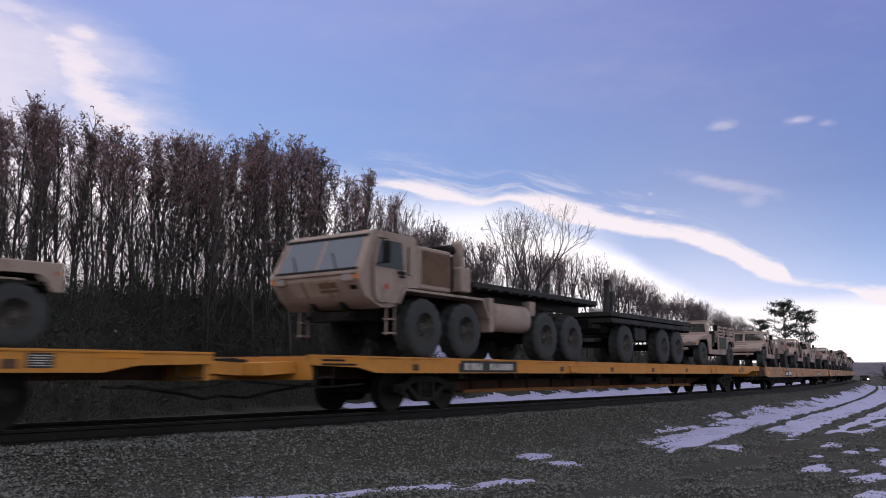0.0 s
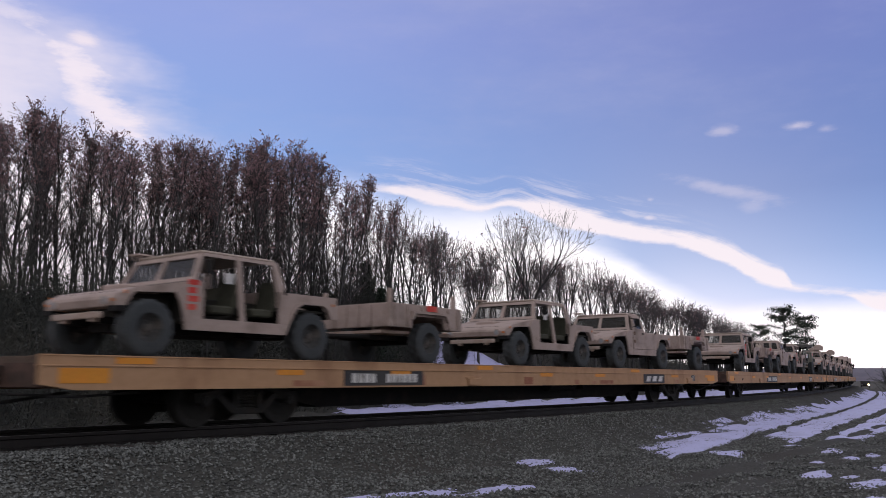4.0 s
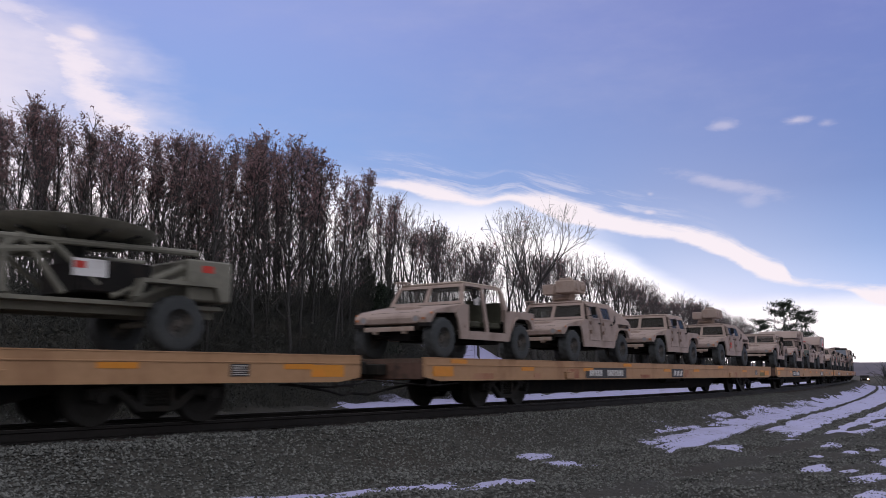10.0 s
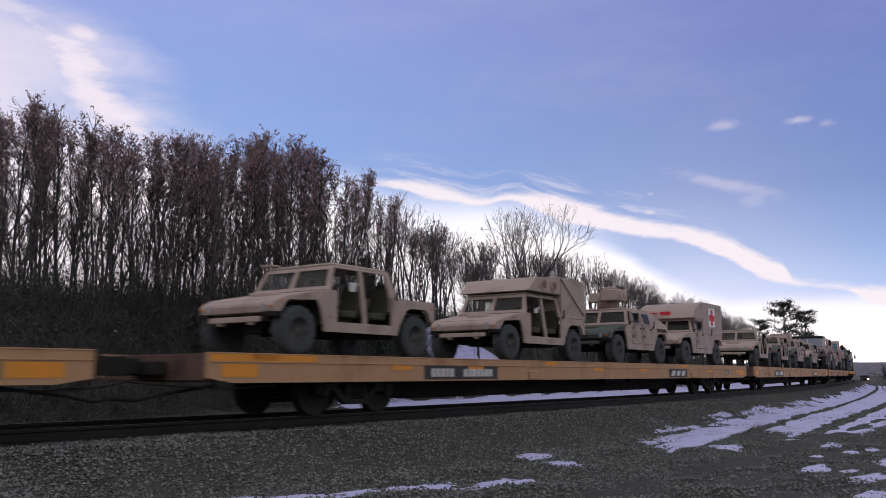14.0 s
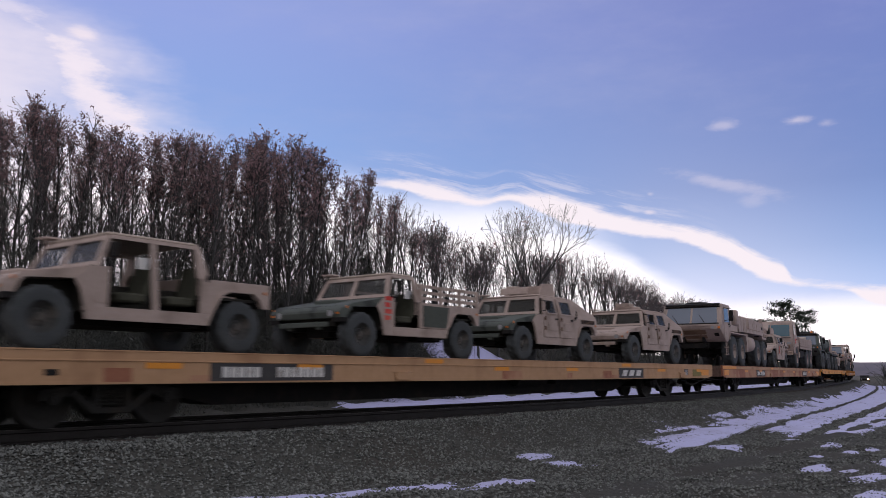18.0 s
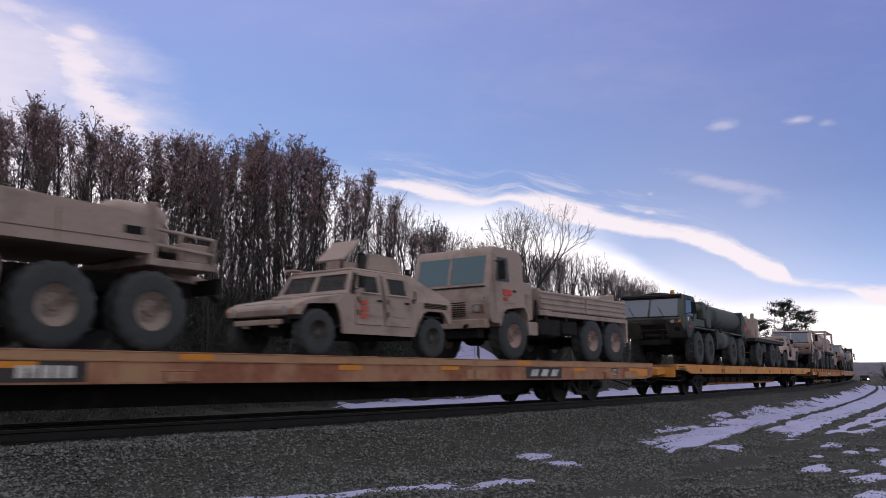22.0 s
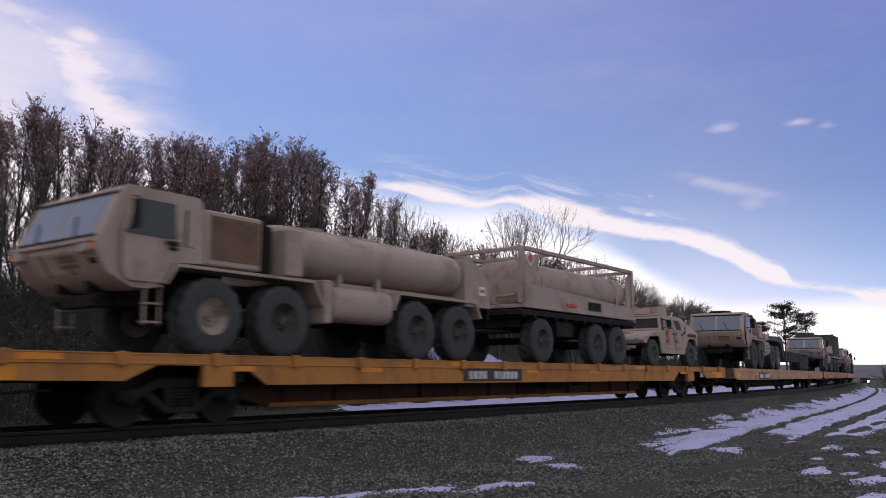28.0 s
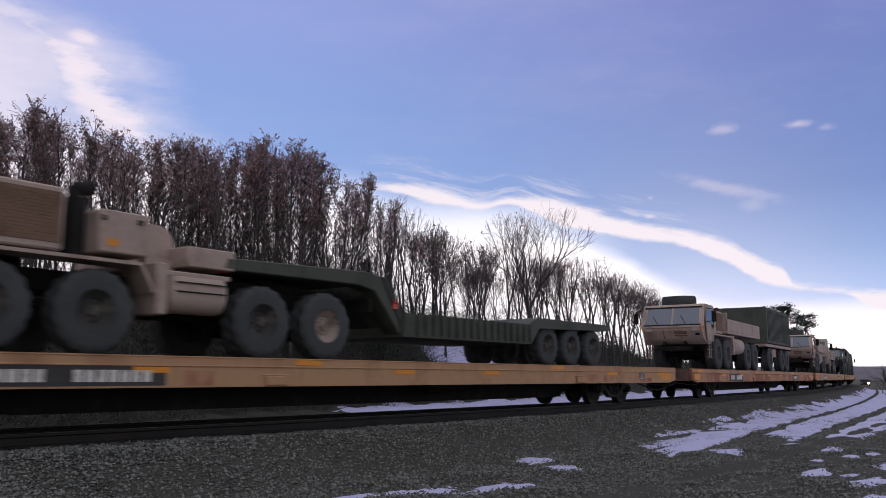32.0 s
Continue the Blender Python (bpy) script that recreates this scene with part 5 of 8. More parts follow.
def window(parent, x0, x1, z0, z1, s, y, mat=None, edge=0.035, lean=True):
    """A framed pane in a body side."""
    bm = fresh()
    for a in ((x0 - edge, x1 + edge, z0 - edge, z0), (x0 - edge, x1 + edge, z1, z1 + edge), (x0 - edge, x0, z0, z1), (x1, x1 + edge, z0, z1)):
        box(bm, a[0], a[1], s * (y - 0.01), s * (y + 0.022), a[2], a[3])
    if lean:
        tumble(bm)
    f = part("window_frame", bm, parent.data.materials[0] if parent.data else TAN, parent)
    bm = fresh()
    box(bm, x0, x1, s * (y - 0.012), s * (y + 0.006), z0, z1)
    if lean:
        tumble(bm)
    part("pane", bm, mat or DARKGLASS, f, "dark glass")
    return f


def make_hmmwv(doors="none", cab=4, back="bed", turret="", hood="tan", red=0, paint=None):
    paint = paint or TAN
    kinds = {"none": "doors removed", "hard": "hard doors", "one": "one green canvas door"}
    backs = {"bed": "open cargo bed", "slant": "sloping armoured back", "slats": "slatted cargo bed sides", "shelter": "large equipment shelter on its back", "ambulance": "tall box body and red cross"}
    label = f"desert tan four-wheel-drive army truck {'with a ' if back in ('bed', 'slant') else 'with '}{backs[back]}"
    if back in ("bed", "slats"):
        label = f"desert tan army truck, {backs[back]}, {kinds[doors]}"
    if turret:
        label = "desert tan armoured army truck with a roof turret" if back == "slant" else label
    if back == "ambulance":
        label = "desert tan army ambulance truck with a red cross panel"
    if back == "shelter":
        label = "desert tan army truck carrying a large equipment shelter"
    car = tagged(new("army_truck"), label, "army truck", "army trucks on the train")
    HOOD = GREEN if hood == "green" else paint
    # frame and running gear
    bm = fresh()
    for s in (-1, 1):
        box(bm, -0.75, 3.75, s * 0.32, s * 0.46, 0.50, 0.62)
    for x in (0.0, 3.3):
        box(bm, x - 0.16, x + 0.16, -0.30, 0.30, 0.40, 0.62)
        for s in (-1, 1):
            rod(bm, (x, s * 0.25, 0.52), (x, s * 0.80, 0.46), 0.05, n=8)
            rod(bm, (x + 0.12, s * 0.55, 0.45), (x + 0.08, s * 0.55, 0.95), 0.07, n=8)
    rod(bm, (0.3, 0, 0.5), (3.1, 0, 0.5), 0.06, n=8)
    box(bm, 0.2, 1.6, -0.28, 0.28, 0.44, 0.72)
    box(bm, 2.0, 2.7, -0.8, -0.2, 0.40, 0.56)
    # wide black box added so the space between the wheels reads as shade
    box(bm, 0.55, 2.78, -0.55, 0.55, 0.38, 0.58)
    part("chassis", bm, UNDER, car)
    bm = fresh()
    box(bm, 0.55, 2.75, -1.0, 1.0, 0.56, 0.62)
    box(bm, 2.5, 3.86, -1.0, 1.0, 0.86, 0.90)
    box(bm, -0.5, 0.70, -0.66, 0.66, 0.60, 0.98)
    box(bm, 0.62, 0.72, -1.0, 1.0, 0.58, 1.16)
    box(bm, 2.70, 2.76, -1.0, 1.0, 0.56, 0.90)
    part("floor_pan", bm, INSIDE, car)
    for x in (0.0, 3.3):
        for y in (-0.915, 0.915):
            wheel(car, x, y, 0.435, 0.29, 0.205)
    # body sides
    for s in (-1, 1):
        bm = fresh()
        y0, y1 = s * 1.03, s * 1.08
        prism(bm, [(0.60, 0.435), (0.92, 0.435), (0.92, 1.20), (0.60, 1.18), (0.40, 1.0), (0.50, 0.86), (0.56, 0.66)], y0, y1)
        prism(bm, [(0.922, 0.435), (2.66, 0.435), (2.74, 0.62), (0.922, 0.62)], y0, y1)
        prism(bm, [(2.50, 0.622), (2.742, 0.622), (2.79, 0.76), (2.90, 0.92), (3.05, 0.99), (3.54, 0.99), (3.66, 0.91), (3.73, 0.76), (3.90, 0.76), (3.90, 1.16), (2.50, 1.16)], y0, y1)
        if cab == 2:
            box(bm, 1.72, 2.50, y0, y1, 0.622, 1.16)
        side = part("body_side", bm, paint, car, bevel=0.012)
        bm = fresh()
        prism(bm, [(2.75, 0.68), (2.79, 0.76), (2.90, 0.92), (3.05, 0.99), (3.54, 0.99), (3.66, 0.91), (3.73, 0.76), (3.76, 0.78), (3.69, 0.94), (3.55, 1.03), (3.04, 1.03), (2.87, 0.95), (2.76, 0.78)], s * 1.07, s * 1.115)
        part("wheel_arch", bm, paint, side)
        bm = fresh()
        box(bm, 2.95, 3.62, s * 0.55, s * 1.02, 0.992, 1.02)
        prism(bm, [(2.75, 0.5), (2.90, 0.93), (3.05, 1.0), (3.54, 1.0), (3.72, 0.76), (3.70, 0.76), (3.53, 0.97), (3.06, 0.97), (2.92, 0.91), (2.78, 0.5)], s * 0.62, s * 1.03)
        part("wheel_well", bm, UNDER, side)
        if back == "slant":
            bm = fresh()
            box(bm, 2.96, 3.74, s * 1.079, s * 1.088, 1.05, 1.158)
            vent = part("air_louvre", bm, UNDER, side)
            bm = fresh()
            for z in (1.075, 1.11, 1.145):
                box(bm, 2.98, 3.72, s * 1.086, s * 1.094, z - 0.006, z + 0.004)
            part("louvre_slats", bm, TAN_DARK, vent)
        bm = fresh()
        rod(bm, (3.80, s * 1.08, 1.02), (3.80, s * 1.095, 1.02), 0.028, n=10)
        rod(bm, (-0.62, s * 1.0, 0.94), (-0.62, s * 1.02, 0.94), 0.028, n=10)
        part("side_marker", bm, AMBER, side)
        bm = fresh()
        rod(bm, (0.80, s * 1.08, 0.72), (0.80, s * 1.09, 0.72), 0.05, n=12)
        part("filler_cap", bm, paint, side)
    # hood and front
    bm = fresh()
    prism(bm, [(-0.84, 0.735), (-0.90, 0.845), (-0.84, 0.90), (-0.30, 1.02), (0.78, 1.215), (0.78, 1.03), (0.52, 1.02), (0.36, 0.985), (-0.28, 0.955), (-0.44, 0.88), (-0.55, 0.72)], -1.06, 1.06)
    for v in bm.verts:
        if v.co.x < -0.2:
            v.co.y *= 0.90 if v.co.x < -0.5 else 0.955
    bonnet = part("hood", bm, HOOD, car, "dark green camouflaged hood" if hood == "green" else "", bevel=0.035)
    bm = fresh()
    box(bm, 0.0, 0.50, -0.28, 0.28, 1.04, 1.15)
    part("hood_scoop", bm, HOOD, bonnet, bevel=0.03)
    bm = fresh()
    prism(bm, [(-0.87, 0.745), (-0.915, 0.845), (-0.87, 0.89), (-0.83, 0.89), (-0.83, 0.745)], -0.56, 0.56)
    grille = part("grille", bm, HOOD, car, bevel=0.008)
    # slots are raised strips, their shade given by the darker colour
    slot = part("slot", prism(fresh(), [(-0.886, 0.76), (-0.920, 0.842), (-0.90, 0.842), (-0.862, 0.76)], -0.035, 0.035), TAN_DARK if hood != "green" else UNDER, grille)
    slot.matrix_basis = Matrix.Translation((0, -0.39, 0))
    for k in range(1, 7):
        again(slot, Matrix.Translation((0, -0.39 + 0.13 * k, 0)))
    for s in (-1, 1):
        bm = fresh()
        rod(bm, (-0.90, s * 0.70, 0.82), (-0.93, s * 0.70, 0.82), 0.062, n=18)
        lamp = part("headlight", bm, LENS, car, "round clear headlight")
        bm = fresh()
        rod(bm, (-0.86, s * 0.70, 0.82), (-0.918, s * 0.70, 0.82), 0.085, n=18)
        part("headlight_rim", bm, HOOD, lamp)
        bm = fresh()
        box(bm, -0.90, -0.84, s * 0.85, s * 0.92, 0.80, 0.84)
        part("turn_lamp", bm, AMBER, car)
        bm = fresh()
        box(bm, -0.86, -0.55, s * 0.72, s * 1.0, 0.66, 0.74)
        part("fender_apron", bm, UNDER, car)
    bm = fresh()
    prism(bm, [(-0.98, 0.57), (-0.98, 0.655), (-0.92, 0.67), (-0.90, 0.57)], -0.66, 0.66)
    for s in (-1, 1):
        box(bm, -0.95, -0.60, s * 0.34, s * 0.44, 0.52, 0.66)
        rod(bm, (-0.95, s * 0.42, 0.66), (-1.03, s * 0.42, 0.66), 0.02, n=6)
    part("bumper", bm, TAN_DUST if hood != "green" else GREEN, car, bevel=0.015)
    # windscreen
    bm = fresh()
    lean = [(0.76, 1.21), (0.82, 1.21), (1.05, 1.76), (0.99, 1.76)]

    def at(z, d=0.0):
        return 0.76 + (z - 1.21) * 0.418 + d

    for y0, y1 in ((-1.03, -0.93), (-0.05, 0.05), (0.93, 1.03)):
        prism(bm, lean, y0, y1)
    prism(bm, [(at(1.21), 1.21), (at(1.21, 0.06), 1.21), (at(1.30, 0.06), 1.30), (at(1.30), 1.30)], -0.935, 0.935)
    prism(bm, [(at(1.68), 1.68), (at(1.68, 0.06), 1.68), (at(1.76, 0.06), 1.76), (at(1.76), 1.76)], -0.935, 0.935)
    ws = part("windscreen_frame", tumble(bm), paint, car)
    for y0, y1 in ((-0.93, -0.05), (0.05, 0.93)):
        bm = fresh()
        prism(bm, [(at(1.30, 0.025), 1.30), (at(1.30, 0.038), 1.30), (at(1.68, 0.038), 1.68), (at(1.68, 0.025), 1.68)], y0, y1)
        part("pane", tumble(bm), HWINDOW, ws, "dark dusty windscreen glass")
    # seats and dash
    for s in (-1, 1):
        for x in ((1.15, 2.0) if cab == 4 else (1.15,)):
            bm = fresh()
            box(bm, x, x + 0.48, s * 0.50, s * 0.95, 0.72, 0.86)
            prism(bm, [(x + 0.42, 0.84), (x + 0.52, 0.84), (x + 0.66, 1.38), (x + 0.56, 1.38)], s * 0.50, s * 0.95)
            part("seat", bm, SEAT, car, "dark green seat", bevel=0.03)
    bm = fresh()
    box(bm, 0.72, 2.55, -0.42, 0.42, 0.60, 1.0)
    box(bm, 0.72, 0.98, -0.98, 0.98, 1.02, 1.22)
    part("engine_tunnel", bm, INSIDE, car, bevel=0.02)
    bm = fresh()
    ring = fresh()
    lathe(ring, [(0.18, -0.014), (0.205, 0), (0.18, 0.014), (0.155, 0), (0.18, -0.014)], 20)
    me = bpy.data.meshes.new("tmp")
    ring.to_mesh(me)
    ring.free()
    me.transform(Matrix.Translation((1.08, -0.70, 1.20)) @ Matrix.Rotation(radians(65), 4, "Y") @ Matrix.Rotation(radians(90), 4, "X"))
    bm.from_mesh(me)
    bpy.data.meshes.remove(me)
    rod(bm, (0.85, -0.70, 1.10), (1.08, -0.70, 1.20), 0.02, n=6)
    part("steering_wheel", bm, UNDER, car)
    # pillars and roof
    end = 2.56 if cab == 4 else 1.74
    if back not in ("ambulance",):
        bm = fresh()
        box(bm, 1.0, end, -1.02, 1.02, 1.765, 1.825)
        roof = part("roof", tumble(bm), CANVAS if doors == "none" and back != "slant" else paint, car, bevel=0.02)
    for s in (-1, 1):
        bm = fresh()
        if cab == 4:
            box(bm, 1.67, 1.76, s * 1.02, s * 1.08, 0.62, 1.77)
        prism(bm, [(end - 0.10, 1.162), (end + (0.0 if back == "slant" else 0.10), 1.162), (end, 1.77), (end - 0.10, 1.77)], s * 1.0, s * 1.075)
        box(bm, 1.02, end, s * 1.0, s * 1.06, 1.70, 1.765)
        part("pillar", tumble(bm), paint, car)
    # back wall of the cab
    bm = fresh()
    if back in ("bed", "slats") and doors == "hard":
        box(bm, end - 0.05, end, -1.0, 1.0, 0.9, 1.77)
        part("cab_back", tumble(bm), paint, car)
    elif back in ("bed", "slats"):
        box(bm, end - 0.04, end, -1.0, 1.0, 0.9, 1.20)
        part("cab_back", bm, paint, car)
    else:
        bm.free()
    # doors
    spans = [(0.935, 1.66), (1.77, 2.49)] if cab == 4 else [(0.935, 1.70)]
    for s in (-1, 1):
        for k, (a, b) in enumerate(spans):
            if doors == "none" or (doors == "one" and k == 0):
                continue
            bm = fresh()
            if k == 0:
                poly = [(a, 0.625), (b, 0.625), (b, 1.72), (a + 0.17, 1.72), (a, 1.30)]
            else:
                poly = [(a, 0.625), (b + 0.005, 0.625), (b - 0.01, 1.72), (a, 1.72)]
            if doors == "hard":
                wa, wb = (a + 0.19 if k == 0 else a + 0.10), b - 0.09
                prism(bm, [(a, 0.625), (b, 0.625), (b, 1.27), (a, 1.27)], s * 1.045, s * 1.10)
                prism(bm, [(a, 1.27), (wa, 1.27), (wa, 1.64), (a + 0.155 if k == 0 else a, 1.64)], s * 1.045, s * 1.10)
                prism(bm, [(wb, 1.27), (b, 1.27), (b - 0.005, 1.64), (wb, 1.64)], s * 1.045, s * 1.10)
                prism(bm, [(a + 0.15 if k == 0 else a, 1.64), (b - 0.005, 1.64), (b - 0.01, 1.72), (a + 0.17 if k == 0 else a, 1.72)], s * 1.045, s * 1.10)
            else:
                prism(bm, poly, s * 1.045, s * 1.10)
            door = part("door", tumble(bm), GREEN_CANVAS if doors == "one" else paint, car, bevel=0.004 if doors == "hard" else 0.012)
            if doors == "hard":
                window(door, a + 0.19 if k == 0 else a + 0.10, b - 0.09, 1.27, 1.64, s, 1.10)
                bm = fresh()
                box(bm, b - 0.16, b - 0.05, s * 1.10, s * 1.13, 1.08, 1.12)
                part("handle", bm, UNDER, door)
                for z in (0.80, 1.05):
                    part("hinge", box(fresh(), a + 0.02, a + 0.07, s * 1.10, s * 1.125, z, z + 0.10), TAN_DARK, door)
                bm = fresh()
                box(bm, a + 0.20, b - 0.14, s * 1.10, s * 1.108, 0.80, 1.02)
                part("door_panel", bm, paint, door, bevel=0.004)
        # mirror, on the driver's side
        if s > 0:
            continue
        bm = fresh()
        rod(bm, (0.92, s * 1.04, 1.30), (0.88, s * 1.28, 1.34), 0.014, n=6)
        rod(bm, (0.98, s * 0.98, 1.62), (0.88, s * 1.28, 1.58), 0.014, n=6)
        box(bm, 0.85, 0.89, s * 1.18, s * 1.32, 1.34, 1.58)
        part("mirror", bm, UNDER, car, bevel=0.008)
    # bracket over the windscreen, on the far corner
    bm = fresh()
    box(bm, 0.90, 1.18, 0.68, 0.96, 1.86, 1.89)
    for x, y in ((0.95, 0.72), (0.95, 0.90), (1.15, 0.8)):
        rod(bm, (x, y, 1.78), (x, y, 1.87), 0.018, n=6)
    if back not in ("ambulance", "shelter"):
        part("roof_bracket", bm, paint, car, "raised plate over the windscreen")
    else:
        bm.free()
    if doors == "none" and seedless(red + 1):
        bm = fresh()
        prism(bm, [(1.50, 1.24), (1.86, 1.26), (1.85, 1.46), (1.49, 1.44)], -0.86, -0.855)
        part("notice_sheet", bm, WHITE, car, "white paper sheet behind the door opening")
    # backs
    if back in ("bed", "slats"):
        bm = fresh()
        box(bm, 3.84, 3.90, -1.0, 1.0, 0.82, 1.16)
        part("tailgate", bm, paint, car, bevel=0.012)
        if back == "bed" and seedless(red):
            bm = fresh()
            box(bm, 2.8, 3.5, -0.7, 0.5, 0.9, 1.22)
            part("stowed_load", bm, GREEN_CANVAS, car, "bundled dark canvas", bevel=0.08)
    if back == "slats":
        for s in (-1, 1):
            a0 = 1.78 if cab == 2 else 2.6
            bm = fresh()
            prism(bm, [(a0 + 0.06, 0.66), (2.62, 0.66), (2.68, 0.8), (2.74, 1.10), (a0 + 0.06, 1.10)], s * 1.081, s * 1.094)
            part("side_hatch", bm, GREEN_PLAIN, car, "dull green side panel", bevel=0.004)
            for i in range(4):
                x = a0 + (3.84 - a0) * i / 3
                bm = fresh()
                box(bm, x - 0.035, x + 0.035, s * 1.03, s * 1.09, 1.16, 1.60)
                part("rack_post", bm, paint, car)
            for z in (1.24, 1.38, 1.53):
                bm = fresh()
                box(bm, a0 - 0.05, 3.90, s * 1.00, s * 1.03, z, z + 0.075)
                part("rack_slat", bm, paint, car)
        bm = fresh()
        box(bm, 2.0, 3.7, -0.85, 0.85, 0.92, 1.16)
        part("stowed_load", bm, GREEN_CANVAS, car, "covered cargo in the bed", bevel=0.10)
        bm = fresh()
        box(bm, 1.9, 2.5, -0.4, 0.7, 1.16, 1.40)
        part("rolled_tarpaulin", bm, DECK_BLACK, car, bevel=0.05)
    if back == "slant":
        bm = fresh()
        prism(bm, [(2.51, 1.162), (2.51, 1.80), (2.66, 1.80), (3.86, 1.30), (3.90, 1.20), (3.90, 1.162)], -1.075, 1.075)
        slant = part("sloping_back", tumble(bm), paint, car, bevel=0.02)
        bm = fresh()
        box(bm, 3.84, 3.90, -1.02, 1.02, 0.82, 1.158)
        part("tailgate", bm, paint, car, bevel=0.01)
    if back == "ambulance":
        bm = fresh()
        prism(bm, [(0.72, 1.80), (0.86, 2.05), (1.30, 2.30), (1.75, 2.42), (3.88, 2.42), (3.93, 2.36), (3.93, 1.162), (1.76, 1.162), (1.76, 1.80)], -1.09, 1.09)
        body = part("box_body", bm, paint, car, bevel=0.04)
        for s in (-1, 1):
            bm = fresh()
            box(bm, 2.38, 3.10, s * 1.088, s * 1.096, 1.50, 2.24)
            panel = part("white_panel", bm, WHITE, body, "white square")
            bm = fresh()
            box(bm, 2.63, 2.85, s * 1.092, s * 1.101, 1.55, 2.19)
            box(bm, 2.43, 3.05, s * 1.092, s * 1.1012, 1.76, 1.98)
            part("red_cross", bm, CROSS, panel, "red cross")
            bm = fresh()
            box(bm, 1.80, 3.90, s * 1.088, s * 1.10, 1.20, 1.24)
            box(bm, 1.80, 3.90, s * 1.088, s * 1.098, 2.26, 2.285)
            part("rub_rail", bm, paint, body)
        bm = fresh()
        box(bm, 0.80, 0.83, 0.30, 0.62, 2.0, 2.04)
        box(bm, 0.79, 0.83, -0.2, 0.2, 1.90, 2.06)
        part("front_cross", bm, CROSS, body)
        bm = fresh()
        box(bm, 1.0, 1.72, -1.06, 1.06, 1.70, 1.80)
        part("roof", bm, paint, car)
    if back == "shelter":
        bm = fresh()
        prism(bm, [(2.56, 1.17), (2.56, 2.32), (3.95, 2.30), (3.97, 1.17)], -1.08, 1.08)
        prism(bm, [(0.86, 1.86), (1.25, 2.22), (2.56, 2.34), (2.56, 1.86)], -1.06, 1.06)
        shelter = part("shelter", bm, paint, car, bevel=0.03)
        for s in (-1, 1):
            for x in (1.62, 2.16):
                bm = fresh()
                rod(bm, (x, s * 1.06, 2.05), (x, s * 1.09, 2.05), 0.16, n=18)
                fan = part("fan_cover", bm, paint, shelter)
                bm = fresh()
                rod(bm, (x, s * 1.09, 2.05), (x, s * 1.094, 2.05), 0.11, n=16)
                part("fan_mesh", bm, TAN_DARK, fan)
            bm = fresh()
            prism(bm, [(2.50, 2.28), (2.62, 2.28), (3.92, 1.30), (3.80, 1.30)], s * 1.08, s * 1.12)
            part("diagonal_strut", bm, TAN_DUST, shelter)
            bm = fresh()
            box(bm, 2.70, 3.85, s * 1.08, s * 1.088, 1.30, 1.36)
            box(bm, 3.3, 3.85, s * 1.08, s * 1.088, 1.8, 2.2)
            part("shelter_trim", bm, paint, shelter)
    # turrets
    if turret:
        bm = fresh()
        rod(bm, (1.85, 0, 1.82), (1.85, 0, 1.90), 0.48, n=24)
        base = part("turret_ring", bm, paint, car)
        if turret == "sight":
            bm = fresh()
            box(bm, 1.05, 1.78, -0.60, 0.02, 2.08, 2.44)
            box(bm, 0.98, 1.30, 0.02, 0.40, 2.04, 2.34)
            box(bm, 1.12, 1.30, -0.64, -0.56, 2.14, 2.38)
            box(bm, 1.42, 1.72, -0.63, -0.58, 2.16, 2.36)
            prism(bm, [(1.30, 1.90), (1.45, 2.14), (1.60, 2.14), (1.55, 1.90)], -0.3, 0.3)
            rod(bm, (1.60, -0.2, 1.90), (1.60, -0.2, 2.14), 0.14, n=12)
            box(bm, 1.08, 1.16, -0.50, -0.10, 2.40, 2.52)
            part("weapon_sight", bm, TAN_DUST, base, "boxy roof sight", bevel=0.025)
        elif turret == "shield":
            bm = fresh()
            rear = [(1.62, 1.88), (1.74, 2.17), (2.36, 2.23), (2.42, 1.96), (2.42, 1.88)]
            for y in (-0.55, 0.55):
                part("shield_plate", prism(fresh(), rear, y - 0.02, y + 0.02), paint, base, bevel=0.006)
            part("shield_plate", box(fresh(), 2.37, 2.41, -0.52, 0.52, 1.88, 2.2), paint, base, bevel=0.006)
            part("shield_plate", prism(bm, [(1.18, 1.88), (1.24, 2.06), (1.28, 2.06), (1.22, 1.88)], -0.42, 0.42), paint, base, bevel=0.006)
        elif turret == "plates":
            bm = fresh()
            part("shield_plate", prism(fresh(), [(1.02, 2.02), (1.50, 2.46), (1.53, 2.43), (1.06, 1.99)], -0.60, 0.15), paint, base, "tilted pale plate", bevel=0.006)
            rod(bm, (1.30, -0.3, 1.88), (1.30, -0.3, 2.24), 0.03, n=8)
            part("plate_stand", bm, UNDER, base)
            side = [(1.72, 1.88), (1.80, 2.22), (2.62, 2.18), (2.76, 1.98), (2.76, 1.88)]
            for y in (-0.575, 0.575):
                part("shield_plate", prism(fresh(), side, y - 0.025, y + 0.025), paint, base, bevel=0.008)
            bm = fresh()
            part("shield_plate", box(bm, 2.55, 2.60, -0.5, 0.5, 1.86, 2.14), paint, base, bevel=0.008)
            bm = fresh()
            rod(bm, (1.66, -0.50, 1.84), (1.66, -0.50, 2.20), 0.09, n=12)
            part("rolled_cover", bm, DECK_BLACK, base)
        else:
            bm = fresh()
            rod(bm, (1.85, 0, 1.90), (1.85, 0, 1.97), 0.42, n=20)
            box(bm, 1.45, 1.80, -0.25, 0.25, 1.97, 2.08)
            part("hatch", bm, paint, base, bevel=0.01)
    # coloured marks
    rng = random.Random(red)
    if red:
        bm = fresh()
        for s in (-1,):
            x = 0.70 if doors == "none" else 1.12
            for i in range(2 + red % 3):
                z = 0.74 + 0.13 * i
